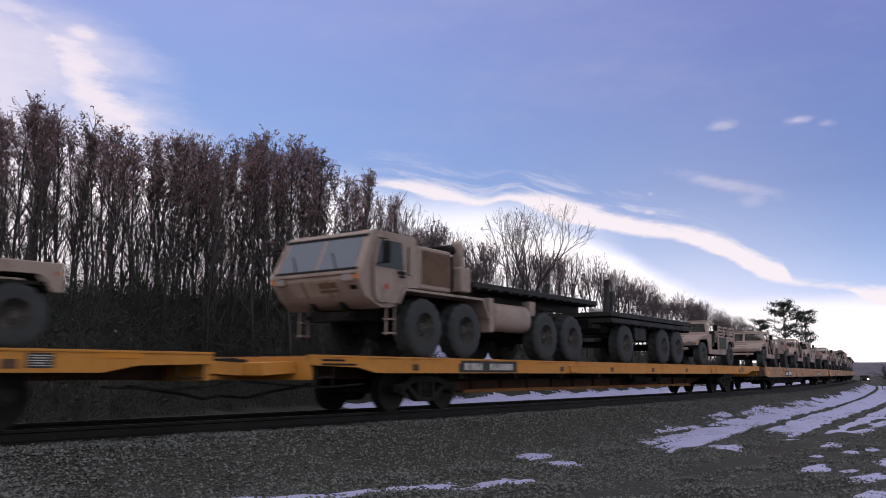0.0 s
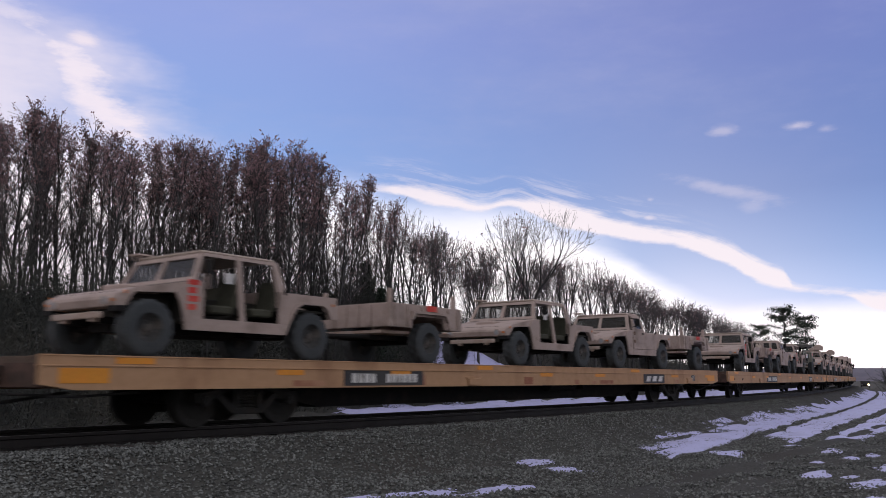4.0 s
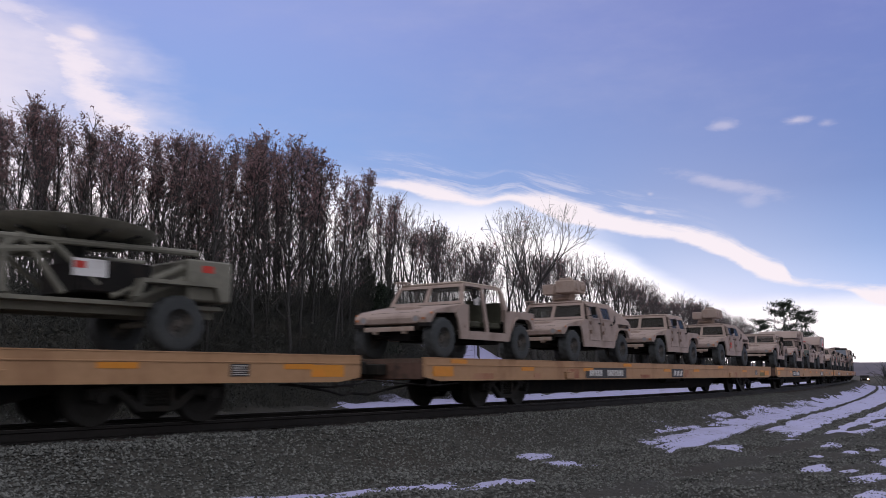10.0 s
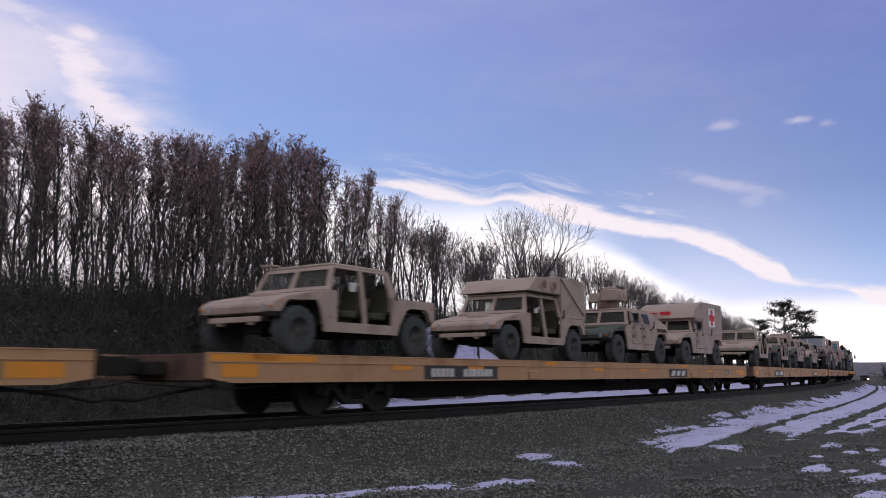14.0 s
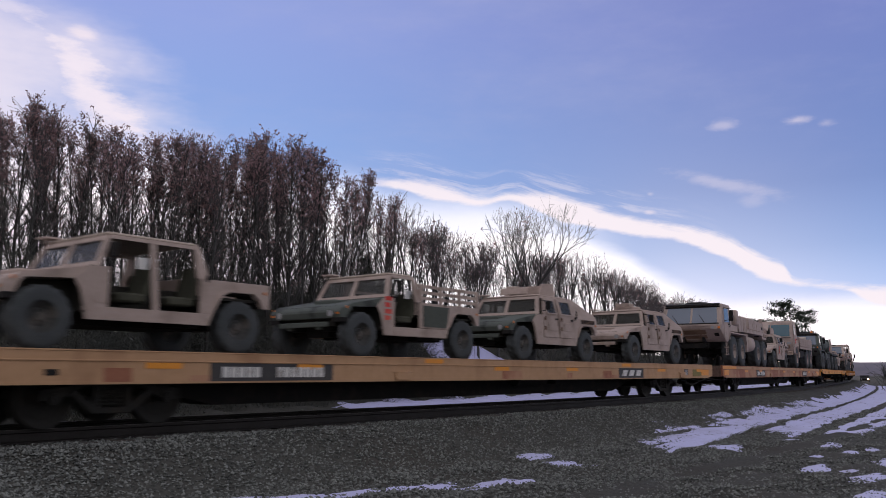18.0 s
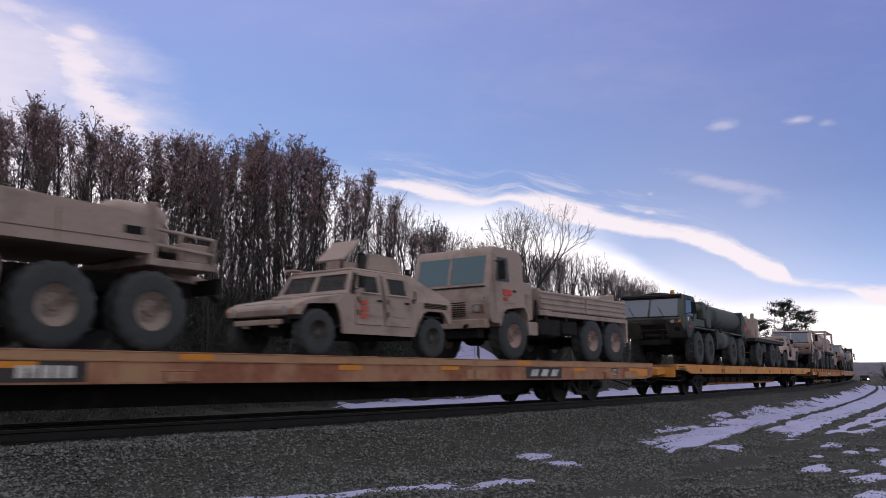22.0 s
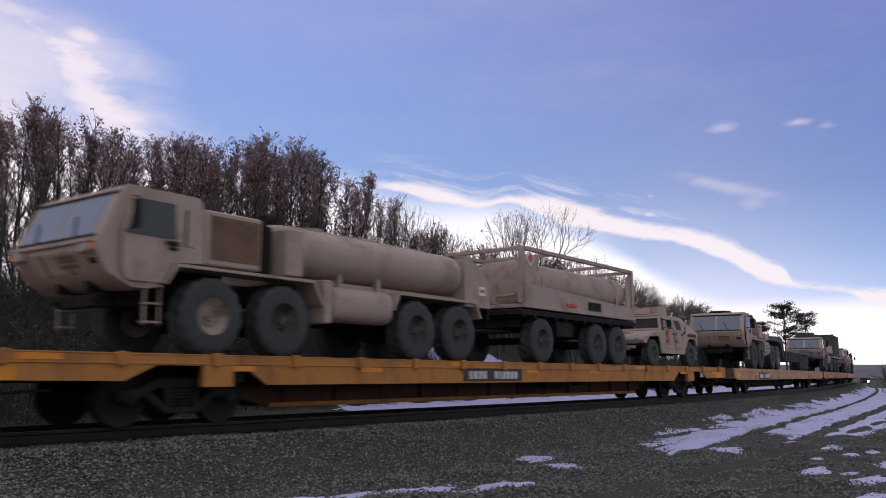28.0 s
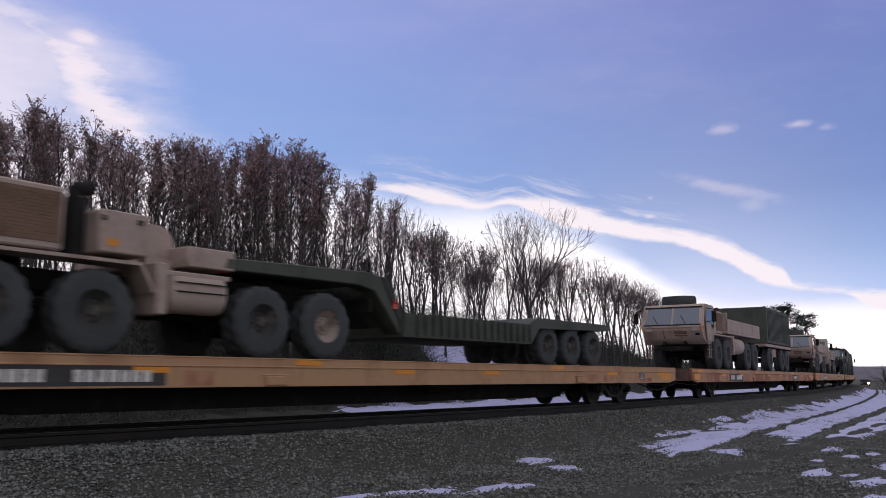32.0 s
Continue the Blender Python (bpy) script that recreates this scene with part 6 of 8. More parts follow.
                box(bm, x - 0.08, x + 0.08 + 0.04 * (i % 2), s * 1.081 if doors == "none" else s * 1.101, s * 1.087 if doors == "none" else s * 1.1115, z, z + 0.09)
        part("painted_mark", bm, REDPAINT, car, "red painted marks")
    # tail lamps, antenna base
    for s in (-1, 1):
        bm = fresh()
        box(bm, 3.90, 3.94, s * 0.78, s * 0.96, 0.98, 1.08)
        part("tail_lamp", bm, REDPAINT, car)
    bm = fresh()
    rod(bm, (2.62, -1.04, 1.10), (2.62, -1.12, 1.22), 0.03, n=8)
    rod(bm, (2.62, -1.12, 1.22), (2.62, -1.12, 1.40), 0.018, n=6)
    part("aerial_mount", bm, UNDER, car)
    settle(car)
    return car


def settle(car):
    """Draws the upper body down a little, for the low stance of the type."""
    for ob in car.children_recursive:
        if ob.name.split(".")[0] in ("wheel", "tyre"):
            continue
        for v in ob.data.vertices:
            z = v.co.z
            if v.co.x < -0.2:
                v.co.x = -0.2 + (v.co.x + 0.2) * 0.47
            if z > 1.16:
                v.co.z = 1.16 + (min(z, 1.83) - 1.16) * 0.87 + max(z - 1.83, 0)


def seedless(n):
    return n % 2 == 1


def make_trailer(load):
    """A small two-wheeled cargo trailer, its drawbar towards -x."""
    t = tagged(new("cargo_trailer"), "small desert tan two-wheeled cargo trailer, " + ("with a heaped tarpaulin" if load else "empty"), "trailer", "small trailers on the train")
    for y in (-0.915, 0.915):
        wheel(t, 0, y, 0.435, 0.29, 0.205)
    bm = fresh()
    for s in (-1, 1):
        box(bm, -1.2, 1.15, s * 0.34, s * 0.42, 0.50, 0.60)
        rod(bm, (-1.2, s * 0.38, 0.55), (-2.1, 0, 0.55), 0.045, n=8)
    rod(bm, (0, -0.8, 0.465), (0, 0.8, 0.465), 0.05, n=8)
    rod(bm, (-2.0, 0, 0.55), (-2.0, 0, 0.05), 0.035, n=8)
    box(bm, -2.1, -1.9, -0.1, 0.1, 0.03, 0.05)
    part("drawbar_frame", bm, UNDER, t)
    bm = fresh()
    box(bm, -1.22, 1.18, -0.76, 0.76, 0.62, 0.68)
    box(bm, -1.22, 1.18, -1.0, 1.0, 0.98, 1.0)
    part("bed", bm, TAN_DUST, t)
    for s in (-1, 1):
        bm = fresh()
        prism(bm, [(-1.25, 0.74), (-0.58, 0.74), (-0.52, 0.98), (0.52, 0.98), (0.58, 0.74), (1.20, 0.74), (1.20, 1.22), (-1.25, 1.22)], s * 0.98, s * 1.03)
        side = part("side_panel", bm, TAN, t, bevel=0.012)
        for x in (-1.1, -0.7, -0.25, 0.25, 0.7, 1.05):
            bm = fresh()
            box(bm, x - 0.035, x + 0.035, s * 1.03, s * 1.06, 1.0 if abs(x) < 0.6 else 0.76, 1.20)
            part("rib", bm, TAN, side, bevel=0.008)
        bm = fresh()
        prism(bm, [(-0.60, 0.90), (-0.52, 1.03), (0.52, 1.03), (0.60, 0.90), (0.66, 0.90), (0.56, 1.08), (-0.56, 1.08), (-0.66, 0.90)], s * 0.78, s * 1.12)
        part("mudguard", bm, TAN, side)
    for x in (-1.25, 1.16):
        bm = fresh()
        box(bm, x, x + 0.05, -0.98, 0.98, 0.74, 1.22)
        wall = part("end_panel", bm, TAN, t, bevel=0.01)
        for y in (-0.85, -0.5, -0.17, 0.17, 0.5, 0.85):
            o = -0.035 if x < 0 else 0.05
            part("rib", box(fresh(), x + o, x + o + 0.035, y - 0.035, y + 0.035, 0.76, 1.20), TAN, wall, bevel=0.006)
        for y in (-0.9, 0.9):
            bm = fresh()
            box(bm, x * 0.9 - 0.05, x * 0.9 + 0.05, y - 0.05, y + 0.05, 0.98, 1.52)
            for v in bm.verts:
                if v.co.z > 1.4:
                    v.co.x = x * 0.9 + (v.co.x - x * 0.9) * 0.5
            part("corner_stake", bm, TAN, t, bevel=0.008)
    if load:
        bm = fresh()
        for x, z in ((-0.3, 1.45), (0.4, 1.42)):
            rod(bm, (x, -0.5, 1.2), (x, -0.5, z), 0.16, 0.05, n=8)
        box(bm, -1.0, 1.0, -0.85, 0.85, 1.0, 1.24)
        part("tarpaulin", bm, CANVAS, t, "tan cover over cargo", bevel=0.06)
    bm = fresh()
    box(bm, -0.1, 0.25, -1.065, -1.06, 1.10, 1.22)
    part("painted_mark", bm, REDPAINT, t, "red painted mark")
    return t


def make_antenna_trailer():
    """A two-wheeled trailer with a truss and a wide round reflector folded flat on top."""
    t = tagged(new("antenna_trailer"), "grey-tan trailer with a large round folded antenna dish", "trailer")
    G = surface("grey_tan_paint", (0.225, 0.22, 0.18), (0.18, 0.178, 0.147), 0.8, grain=14, stains=1.2, bump=0.1)
    for y in (-0.915, 0.915):
        wheel(t, 0, y, 0.435, 0.29, 0.205)
    bm = fresh()
    for s in (-1, 1):
        box(bm, -3.0, 0.9, s * 0.40, s * 0.50, 0.56, 0.68)
        rod(bm, (-3.0, s * 0.45, 0.62), (-3.9, 0, 0.62), 0.05, n=8)
    rod(bm, (0, -0.8, 0.465), (0, 0.8, 0.465), 0.05, n=8)
    box(bm, -3.0, 0.9, -0.8, 0.8, 0.68, 0.74)
    part("trailer_frame", bm, G, t)
    bm = fresh()
    rod(bm, (-2.7, -0.8, 0.95), (-2.7, -0.8, 0.32), 0.05, n=8)
    rod(bm, (-2.7, 0.8, 0.95), (-2.7, 0.8, 0.32), 0.05, n=8)
    rod(bm, (-3.6, 0, 0.6), (-3.6, 0, 0.02), 0.04, n=8)
    box(bm, -2.85, -2.55, -0.95, -0.65, 0.28, 0.33)
    part("outrigger", bm, G, t)
    for s in (-1, 1):
        bm = fresh()
        prism(bm, [(-0.68, 0.80), (-0.60, 1.02), (0.60, 1.02), (0.68, 0.80), (0.74, 0.80), (0.64, 1.08), (-0.64, 1.08), (-0.74, 0.80)], s * 0.76, s * 1.10)
        part("mudguard", bm, G, t)
        bm = fresh()
        for a, b in (((-3.2, 0.76), (-2.3, 1.55)), ((-2.3, 1.55), (-1.7, 0.80)), ((-1.0, 0.80), (0.35, 1.42)), ((-0.7, 0.76), (0.5, 1.30)), ((-2.7, 1.50), (0.4, 1.56)), ((-2.9, 1.28), (-1.9, 1.40)), ((-2.5, 0.76), (-2.5, 1.5)), ((-1.9, 1.5), (-1.2, 0.95))):
            rod(bm, (a[0], s * 0.84, a[1]), (b[0], s * 0.84, b[1]), 0.05, n=8)
        part("truss", bm, G, t)
    bm = fresh()
    box(bm, 0.15, 0.95, -0.98, 0.98, 0.80, 1.45)
    part("equipment_box", bm, G, t, bevel=0.03)
    bm = fresh()
    box(bm, -1.5, -0.4, -0.88, 0.4, 0.84, 1.30)
    part("generator", bm, UNDER, t, bevel=0.02)
    bm = fresh()
    box(bm, -1.6, -1.1, -0.90, -0.88, 1.05, 1.30)
    part("white_plate", bm, WHITE, t)
    bm = fresh()
    box(bm, -1.58, -1.42, -0.905, -0.90, 1.16, 1.26)
    box(bm, 0.4, 0.6, -0.99, -0.98, 1.25, 1.36)
    part("painted_mark", bm, REDPAINT, t)
    bm = fresh()
    lathe(bm, [(0.3, 1.62), (0.9, 1.66), (1.18, 1.74), (1.26, 1.84), (1.23, 1.85), (1.12, 1.80), (0.8, 1.76), (0.3, 1.74)], 44)
    bmesh.ops.rotate(bm, cent=(0, 0, 0), matrix=Matrix.Rotation(radians(90), 3, "X"), verts=bm.verts)
    for v in bm.verts:
        v.co = Vector((v.co.x - 1.25, v.co.y, v.co.z))
    for v in bm.verts:
        v.co.z -= 0.05 * (v.co.x + 1.25)
    dish = part("dish", bm, G, t, "wide round reflector rim")
    bm = fresh()
    for k in range(12):
        a = 2 * math.pi * k / 12
        rod(bm, (-1.25 + 0.3 * math.cos(a), 0.3 * math.sin(a), 1.60), (-1.25 + 1.16 * math.cos(a), 1.16 * math.sin(a), 1.70), 0.03, n=6)
    rod(bm, (-1.25, 0, 1.3), (-1.25, 0, 1.66), 0.25, n=14)
    part("dish_ribs", bm, DECK_BLACK, dish)
    return t


# ---------------------------------------------------------------- heavy trucks
def tank_body(name, x0, x1, zc, ry, rz, material, parent, label="", n=28, dome=0.22):
    """A rounded elliptical tank along x with domed ends."""
    bm = fresh()
    rings = []
    for x, k in ((x0, 0.0), (x0 + dome * 0.25, 0.62), (x0 + dome * 0.6, 0.88), (x0 + dome, 1.0), (x1 - dome, 1.0), (x1 - dome * 0.6, 0.88), (x1 - dome * 0.25, 0.62), (x1, 0.0)):
        k = max(k, 0.02)
        ring = []
        for i in range(n):
            a = 2 * math.pi * i / n
            c, s = math.cos(a), math.sin(a)
            ring.append(bm.verts.new((x, ry * k * math.copysign(abs(c) ** 0.8, c), zc + rz * k * math.copysign(abs(s) ** 0.8, s))))
        rings.append(ring)
    for p, q in zip(rings, rings[1:]):
        for i in range(n):
            bm.faces.new((p[i], p[(i + 1) % n], q[(i + 1) % n], q[i]))
    bm.faces.new(rings[0])
    bm.faces.new(rings[-1][::-1])
    return part(name, bm, material, parent, label, smooth=50)


def make_heavy(body, base=5.15, paint=None, spare=False, red=0):
    """A long-nosed eight-wheeled army truck: cab, engine box, and one of several bodies."""
    P = paint or TAN
    colour = "desert tan" if P is TAN else "dark green camouflaged"
    label = {"tank": f"{colour} eight-wheeled army fuel tanker truck", "rack": f"{colour} eight-wheeled army truck with a black flat bed", "crane": f"{colour} eight-wheeled army recovery truck with crane boxes",
             "tractor": f"{colour} eight-wheeled army tractor truck with a short deck", "cargo": f"{colour} eight-wheeled army cargo truck with spare wheel on its roof"}[body]
    t = tagged(new("heavy_army_truck"), label, "army truck", "heavy army trucks on the train")
    ax = (0.0, 1.5, base, base + 1.48)
    R = 0.61
    for x in ax:
        for y in (-1.0, 1.0):
            wheel(t, x, y, R, 0.42, 0.285, RIM_TAN if body == "crane" or (body == "tank" and x == 0 and P is TAN) or (body == "tractor" and x == ax[3]) else RIM)
    tail = base + 2.7
    bm = fresh()
    for s in (-1, 1):
        box(bm, -1.9, tail, s * 0.34, s * 0.44, 0.92, 1.22)
    for x in ax:
        rod(bm, (x, -0.8, R), (x, 0.8, R), 0.10, n=10)
        rod(bm, (x - 0.22, 0, R), (x + 0.22, 0, R), 0.24, n=12)
    rod(bm, (0.2, 0, R + 0.08), (base + 1.4, 0, R + 0.08), 0.07, n=8)
    box(bm, -1.2, 0.8, -0.4, 0.4, 0.75, 1.5)
    part("chassis", bm, UNDER, t)
    # cab
    old = body == "crane" or P is GREEN
    bm = fresh()
    chin = [(-1.62, 0.98), (-2.36, 1.47)] if old else [(-1.60, 0.94), (-2.08, 1.14), (-2.37, 1.46)]
    prism(bm, chin + [(-2.36, 1.58), (-1.86, 2.37), (-1.72, 2.44), (-0.30, 2.44), (-0.22, 2.38), (-0.22, 1.40), (-0.86, 1.36), (-1.06, 1.00), (-1.20, 0.95)], -1.20, 1.20)
    for v in bm.verts:
        if v.co.z > 1.6:
            v.co.y *= 1 - 0.075 * (v.co.z - 1.6)
        if v.co.x < -1.9 and v.co.z < 1.5:
            v.co.y *= 0.93
    cabin = part("cab", bm, P, t, bevel=0.035)

    def wx(z, d=0.0):
        return -2.36 + (z - 1.58) * 0.633 - d

    for y0, y1 in ((-1.02, -0.04), (0.04, 1.02)):
        bm = fresh()
        prism(bm, [(wx(1.66, 0.012), 1.66), (wx(1.66, -0.02), 1.66), (wx(2.30, -0.02), 2.30), (wx(2.30, 0.012), 2.30)], y0, y1)
        for v in bm.verts:
            v.co.y *= 1 - 0.075 * (v.co.z - 1.6)
        part("windscreen", bm, WINDOW, cabin, "large flat windscreen pane")
    bm = fresh()
    for a, b in (((wx(1.62, 0.02), 1.62), (wx(1.67, 0.02), 1.67)), ((wx(2.29, 0.02), 2.29), (wx(2.35, 0.02), 2.35))):
        prism(bm, [a, (a[0] + 0.05, a[1]), (b[0] + 0.05, b[1]), b], -1.08, 1.08)
    part("windscreen_surround", bm, UNDER, cabin)
    for y in (-0.55, 0.5):
        part("wiper", rod(fresh(), (wx(1.66, 0.03), y, 1.66), (wx(2.0, 0.03), y + 0.25, 2.0), 0.012, n=5), UNDER, cabin)
    if old:
        part("roof_visor", prism(fresh(), [(-1.98, 2.36), (-1.96, 2.42), (-1.70, 2.475), (-1.70, 2.44)], -1.06, 1.06), UNDER, cabin, "black visor over the windscreen")
    # nose: hatch, lamps, bumper
    nose = chin[-2:]

    def slope(f, out):
        """A point f of the way up the nose, set out from it."""
        (xa, za), (xb, zb) = nose
        return xa + (xb - xa) * f - out, za + (zb - za) * f - out * 0.6

    def on_nose(f0, f1, y0, y1, out):
        return prism(fresh(), [slope(f0, out), slope(f1, out), slope(f1, -0.05), slope(f0, -0.05)], y0, y1)

    part("nose_hatch", on_nose(0.10, 0.92, -0.62, 0.62, 0.012), TAN_DUST if P is TAN else P, cabin, bevel=0.005)
    # vent and tow recess are flat plates, painted as dark as shaded openings
    part("nose_vent", on_nose(0.22 if old else 0.3, 0.86, -0.55, 0.30 if old else -0.08, 0.02), TAN_DARK if P is TAN else UNDER, cabin, "flat dark vent plate, recess shade in its colour")
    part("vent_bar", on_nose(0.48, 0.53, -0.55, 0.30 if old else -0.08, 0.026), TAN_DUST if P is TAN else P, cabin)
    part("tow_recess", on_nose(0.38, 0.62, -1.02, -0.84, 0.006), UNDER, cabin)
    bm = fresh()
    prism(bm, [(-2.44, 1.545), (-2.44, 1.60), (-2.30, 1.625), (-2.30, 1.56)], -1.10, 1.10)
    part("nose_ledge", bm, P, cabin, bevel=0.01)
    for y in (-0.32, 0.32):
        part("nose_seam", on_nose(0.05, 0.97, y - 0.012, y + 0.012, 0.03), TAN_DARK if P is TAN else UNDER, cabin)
    for s in (-1, 1):
        part("roof_marker", box(fresh(), -1.70, -1.66, s * 0.76, s * 0.82, 2.43, 2.46), AMBER, cabin)
        part("grab_rail", rod(rod(fresh(), (-0.55, s * 1.19, 1.62), (-0.55, s * 1.19, 2.2), 0.014, n=6), (-0.45, s * 1.19, 1.62), (-0.45, s * 1.19, 1.64), 0.014, n=6), UNDER, cabin)
        part("door_vent", box(fresh(), -0.92, -0.70, s * 1.20, s * 1.235, 1.62, 1.68), UNDER, cabin)
    for s in (-1, 1):
        bm = fresh()
        box(bm, -2.42, -2.28, s * 0.74, s * 1.02, 1.40, 1.55)
        housing = part("lamp_box", bm, P, cabin, bevel=0.02)
        bm = fresh()
        rod(bm, (-2.42, s * 0.86, 1.475), (-2.44, s * 0.86, 1.475), 0.062, n=16)
        part("headlight", bm, LENS, housing, "round headlight")
        bm = fresh()
        box(bm, -2.40, -2.26, s * 1.05, s * 1.13, 1.44, 1.53)
        part("turn_lamp", bm, AMBER, cabin)
        # door
        bm = fresh()
        prism(bm, [(-1.72, 1.04), (-0.98, 1.04), (-0.74, 1.40), (-0.62, 1.42), (-0.62, 2.30), (-1.62, 2.30), (-1.86, 1.80), (-1.86, 1.24)], s * 1.19, s * 1.215)
        for v in bm.verts:
            if v.co.z > 1.6:
                v.co.y *= 1 - 0.075 * (v.co.z - 1.6)
        door = part("door", bm, P, cabin, bevel=0.008)
        bm = fresh()
        prism(bm, [(-1.80, 1.72), (-0.74, 1.72), (-0.74, 2.26), (-1.56, 2.26)], s * 1.196, s * 1.222)
        for v in bm.verts:
            v.co.y *= 1 - 0.075 * (v.co.z - 1.6)
        part("pane", bm, CABGLASS, door, "dark side window")
        bm = fresh()
        box(bm, -0.86, -0.72, s * 1.21, s * 1.235, 1.55, 1.59)
        part("handle", bm, UNDER, door)
        bm = fresh()
        rod(bm, (-1.80, s * 1.2, 1.75), (-1.82, s * 1.50, 1.80), 0.016, n=6)
        rod(bm, (-1.62, s * 1.15, 2.28), (-1.82, s * 1.50, 2.2), 0.016, n=6)
        box(bm, -1.86, -1.80, s * 1.40, s * 1.56, 1.74, 2.16)
        part("mirror", bm, UNDER, cabin, bevel=0.01)
        bm = fresh()
        for z in (0.45, 0.72, 0.98):
            box(bm, -1.32, -0.96, s * 1.08, s * 1.20, z, z + 0.03)
        for x in (-1.32, -0.99):
            box(bm, x, x + 0.03, s * 1.14, s * 1.17, 0.42, 1.10)
        part("step_ladder", bm, P, t)
        # fender over the front wheels
        bm = fresh()
        prism(bm, [(-0.92, 1.05), (-0.74, 1.36), (2.16, 1.36), (2.40, 0.95), (2.36, 0.93), (2.13, 1.31), (-0.70, 1.31), (-0.88, 1.03)], s * 0.72, s * 1.24)
        part("fender", bm, P, t)
    bm = fresh()
    prism(bm, [(-1.80, 0.70), (-1.80, 0.88), (-1.60, 0.90), (-1.50, 0.70)], -0.55, 0.55)
    for s in (-1, 1):
        rod(bm, (-1.80, s * 0.5, 0.80), (-1.92, s * 0.5, 0.76), 0.035, n=8)
    part("bumper", bm, UNDER, t, bevel=0.02)
    if P is GREEN:
        part("beacon", rod(fresh(), (-1.62, -0.72, 2.44), (-1.62, -0.72, 2.60), 0.085, 0.07, n=14), AMBER, cabin, "amber roof beacon")
        part("door_notice", box(fresh(), -1.60, -1.44, -1.224, -1.214, 1.52, 1.66), WHITE, cabin, "white square notice")
    if red:
        bm = fresh()
        for i in range(red):
            box(bm, -1.45 + 0.16 * i, -1.33 + 0.16 * i, -1.2205, -1.214, 1.30, 1.40)
        part("painted_mark", bm, REDPAINT, cabin, "red painted mark")
    # engine box behind the cab
    if old:
        part("engine_box", box(fresh(), -0.18, 0.98, -0.80, 1.16, 1.40, 2.16), P, t, bevel=0.03)
        part("bay_floor", box(fresh(), -0.18, 0.98, -1.16, -0.80, 1.40, 1.66), P, t, bevel=0.015)
        part("muffler", rod(fresh(), (-0.16, -1.0, 2.10), (0.62, -1.0, 2.10), 0.15, n=18), P, t, "horizontal round muffler")
        part("muffler_shield", box(fresh(), -0.14, 0.50, -1.02, -0.84, 1.72, 1.92), TAN_DUST if P is TAN else P, t, bevel=0.02)
        part("air_cleaner_box", box(fresh(), 0.60, 0.98, -1.22, -0.70, 1.68, 2.32), P, t, bevel=0.05)
        # black block standing for the shade in the gap below the air cleaner
        part("hose_gap", box(fresh(), 0.45, 0.95, -1.0, -0.82, 1.56, 1.68), UNDER, t)
        part("tool_locker", box(fresh(), 1.05, 1.46, -1.20, -0.4, 1.42, 2.06), P, t, bevel=0.02)
        part("fluid_pipe", rod(fresh(), (1.0, -1.0, 1.5), (1.0, -1.0, 2.2), 0.04, n=8), UNDER, t)
    else:
        bm = fresh()
        box(bm, -0.18, 0.98, -1.16, 1.16, 1.40, 2.28)
        eng = part("engine_box", bm, P, t, bevel=0.03)
        for s in (-1, 1):
            bm = fresh()
            box(bm, -0.08, 0.92, s * 1.155, s * 1.172, 1.50, 2.20)
            # solid side panel; the shade between its slats is put into the colour
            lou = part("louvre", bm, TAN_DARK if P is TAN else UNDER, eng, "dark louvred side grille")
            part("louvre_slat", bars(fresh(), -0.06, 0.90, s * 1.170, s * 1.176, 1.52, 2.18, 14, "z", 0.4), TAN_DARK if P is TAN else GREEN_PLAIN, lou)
        bm = fresh()
        rod(bm, (1.28, -0.82, 1.40), (1.28, -0.82, 2.22), 0.16, n=14)
        rod(bm, (1.28, -0.82, 2.22), (1.28, -0.82, 2.40), 0.09, n=12)
        rod(bm, (1.28, -0.82, 2.36), (1.56, -0.82, 2.42), 0.10, n=12)
        part("exhaust_pipe", bm, UNDER, t)
    bm = fresh()
    rod(bm, (1.30, 0.7, 1.6), (1.30, 0.7, 2.35), 0.24, n=16)
    part("air_cleaner", bm, P, t)
    # side fuel tank and battery box
    tank_body("fuel_tank", 2.62, base - 0.75 if base > 5 else base - 0.72, 1.0, 0.32, 0.33, P, t, dome=0.1).location = (0, -0.92, 0)
    bm = fresh()
    box(bm, 2.42, 2.62, -1.22, -0.62, 0.62, 1.40)
    part("battery_box", bm, P, t, bevel=0.02)
    part("stowage_box", box(fresh(), 2.42, base - 0.8, 0.62, 1.20, 0.66, 1.30), P, t, bevel=0.02)
    # bodies
    if spare:
        bm = fresh()
        m = Matrix.Translation((-0.9, 0, 2.60))
        lathe(bm, [(0.30, -0.17), (0.62, -0.19), (0.655, -0.1), (0.655, 0.1), (0.62, 0.19), (0.30, 0.17), (0.28, 0), (0.30, -0.17)], 28)
        bmesh.ops.transform(bm, matrix=m @ Matrix.Rotation(radians(90), 4, "X"), verts=bm.verts)
        part("spare_tyre", bm, RUBBER, t, "spare tyre lying on the cab roof")
    else:
        bm = fresh()
        m = Matrix.Translation((-0.72, 0.05, 2.50))
        lathe(bm, [(0.02, -0.07), (0.44, -0.07), (0.50, -0.04), (0.50, 0.02), (0.42, 0.07), (0.02, 0.09)], 28)
        bmesh.ops.transform(bm, matrix=m @ Matrix.Rotation(radians(90), 4, "X"), verts=bm.verts)
        part("roof_hatch", bm, UNDER, cabin, "round black hatch cover on the cab roof")
    if body == "tank":
        tank = tank_body("tank", 1.75, base + 1.75, 1.90, 1.16, 0.53, P, t, "long rounded fuel tank", dome=0.16)
        for x in (2.1, base + 1.3):
            bm = fresh()
            n = 28
            for k in range(n):
                a, b = 2 * math.pi * k / n, 2 * math.pi * (k + 1) / n

                def pt(a, g):
                    c, s = math.cos(a), math.sin(a)
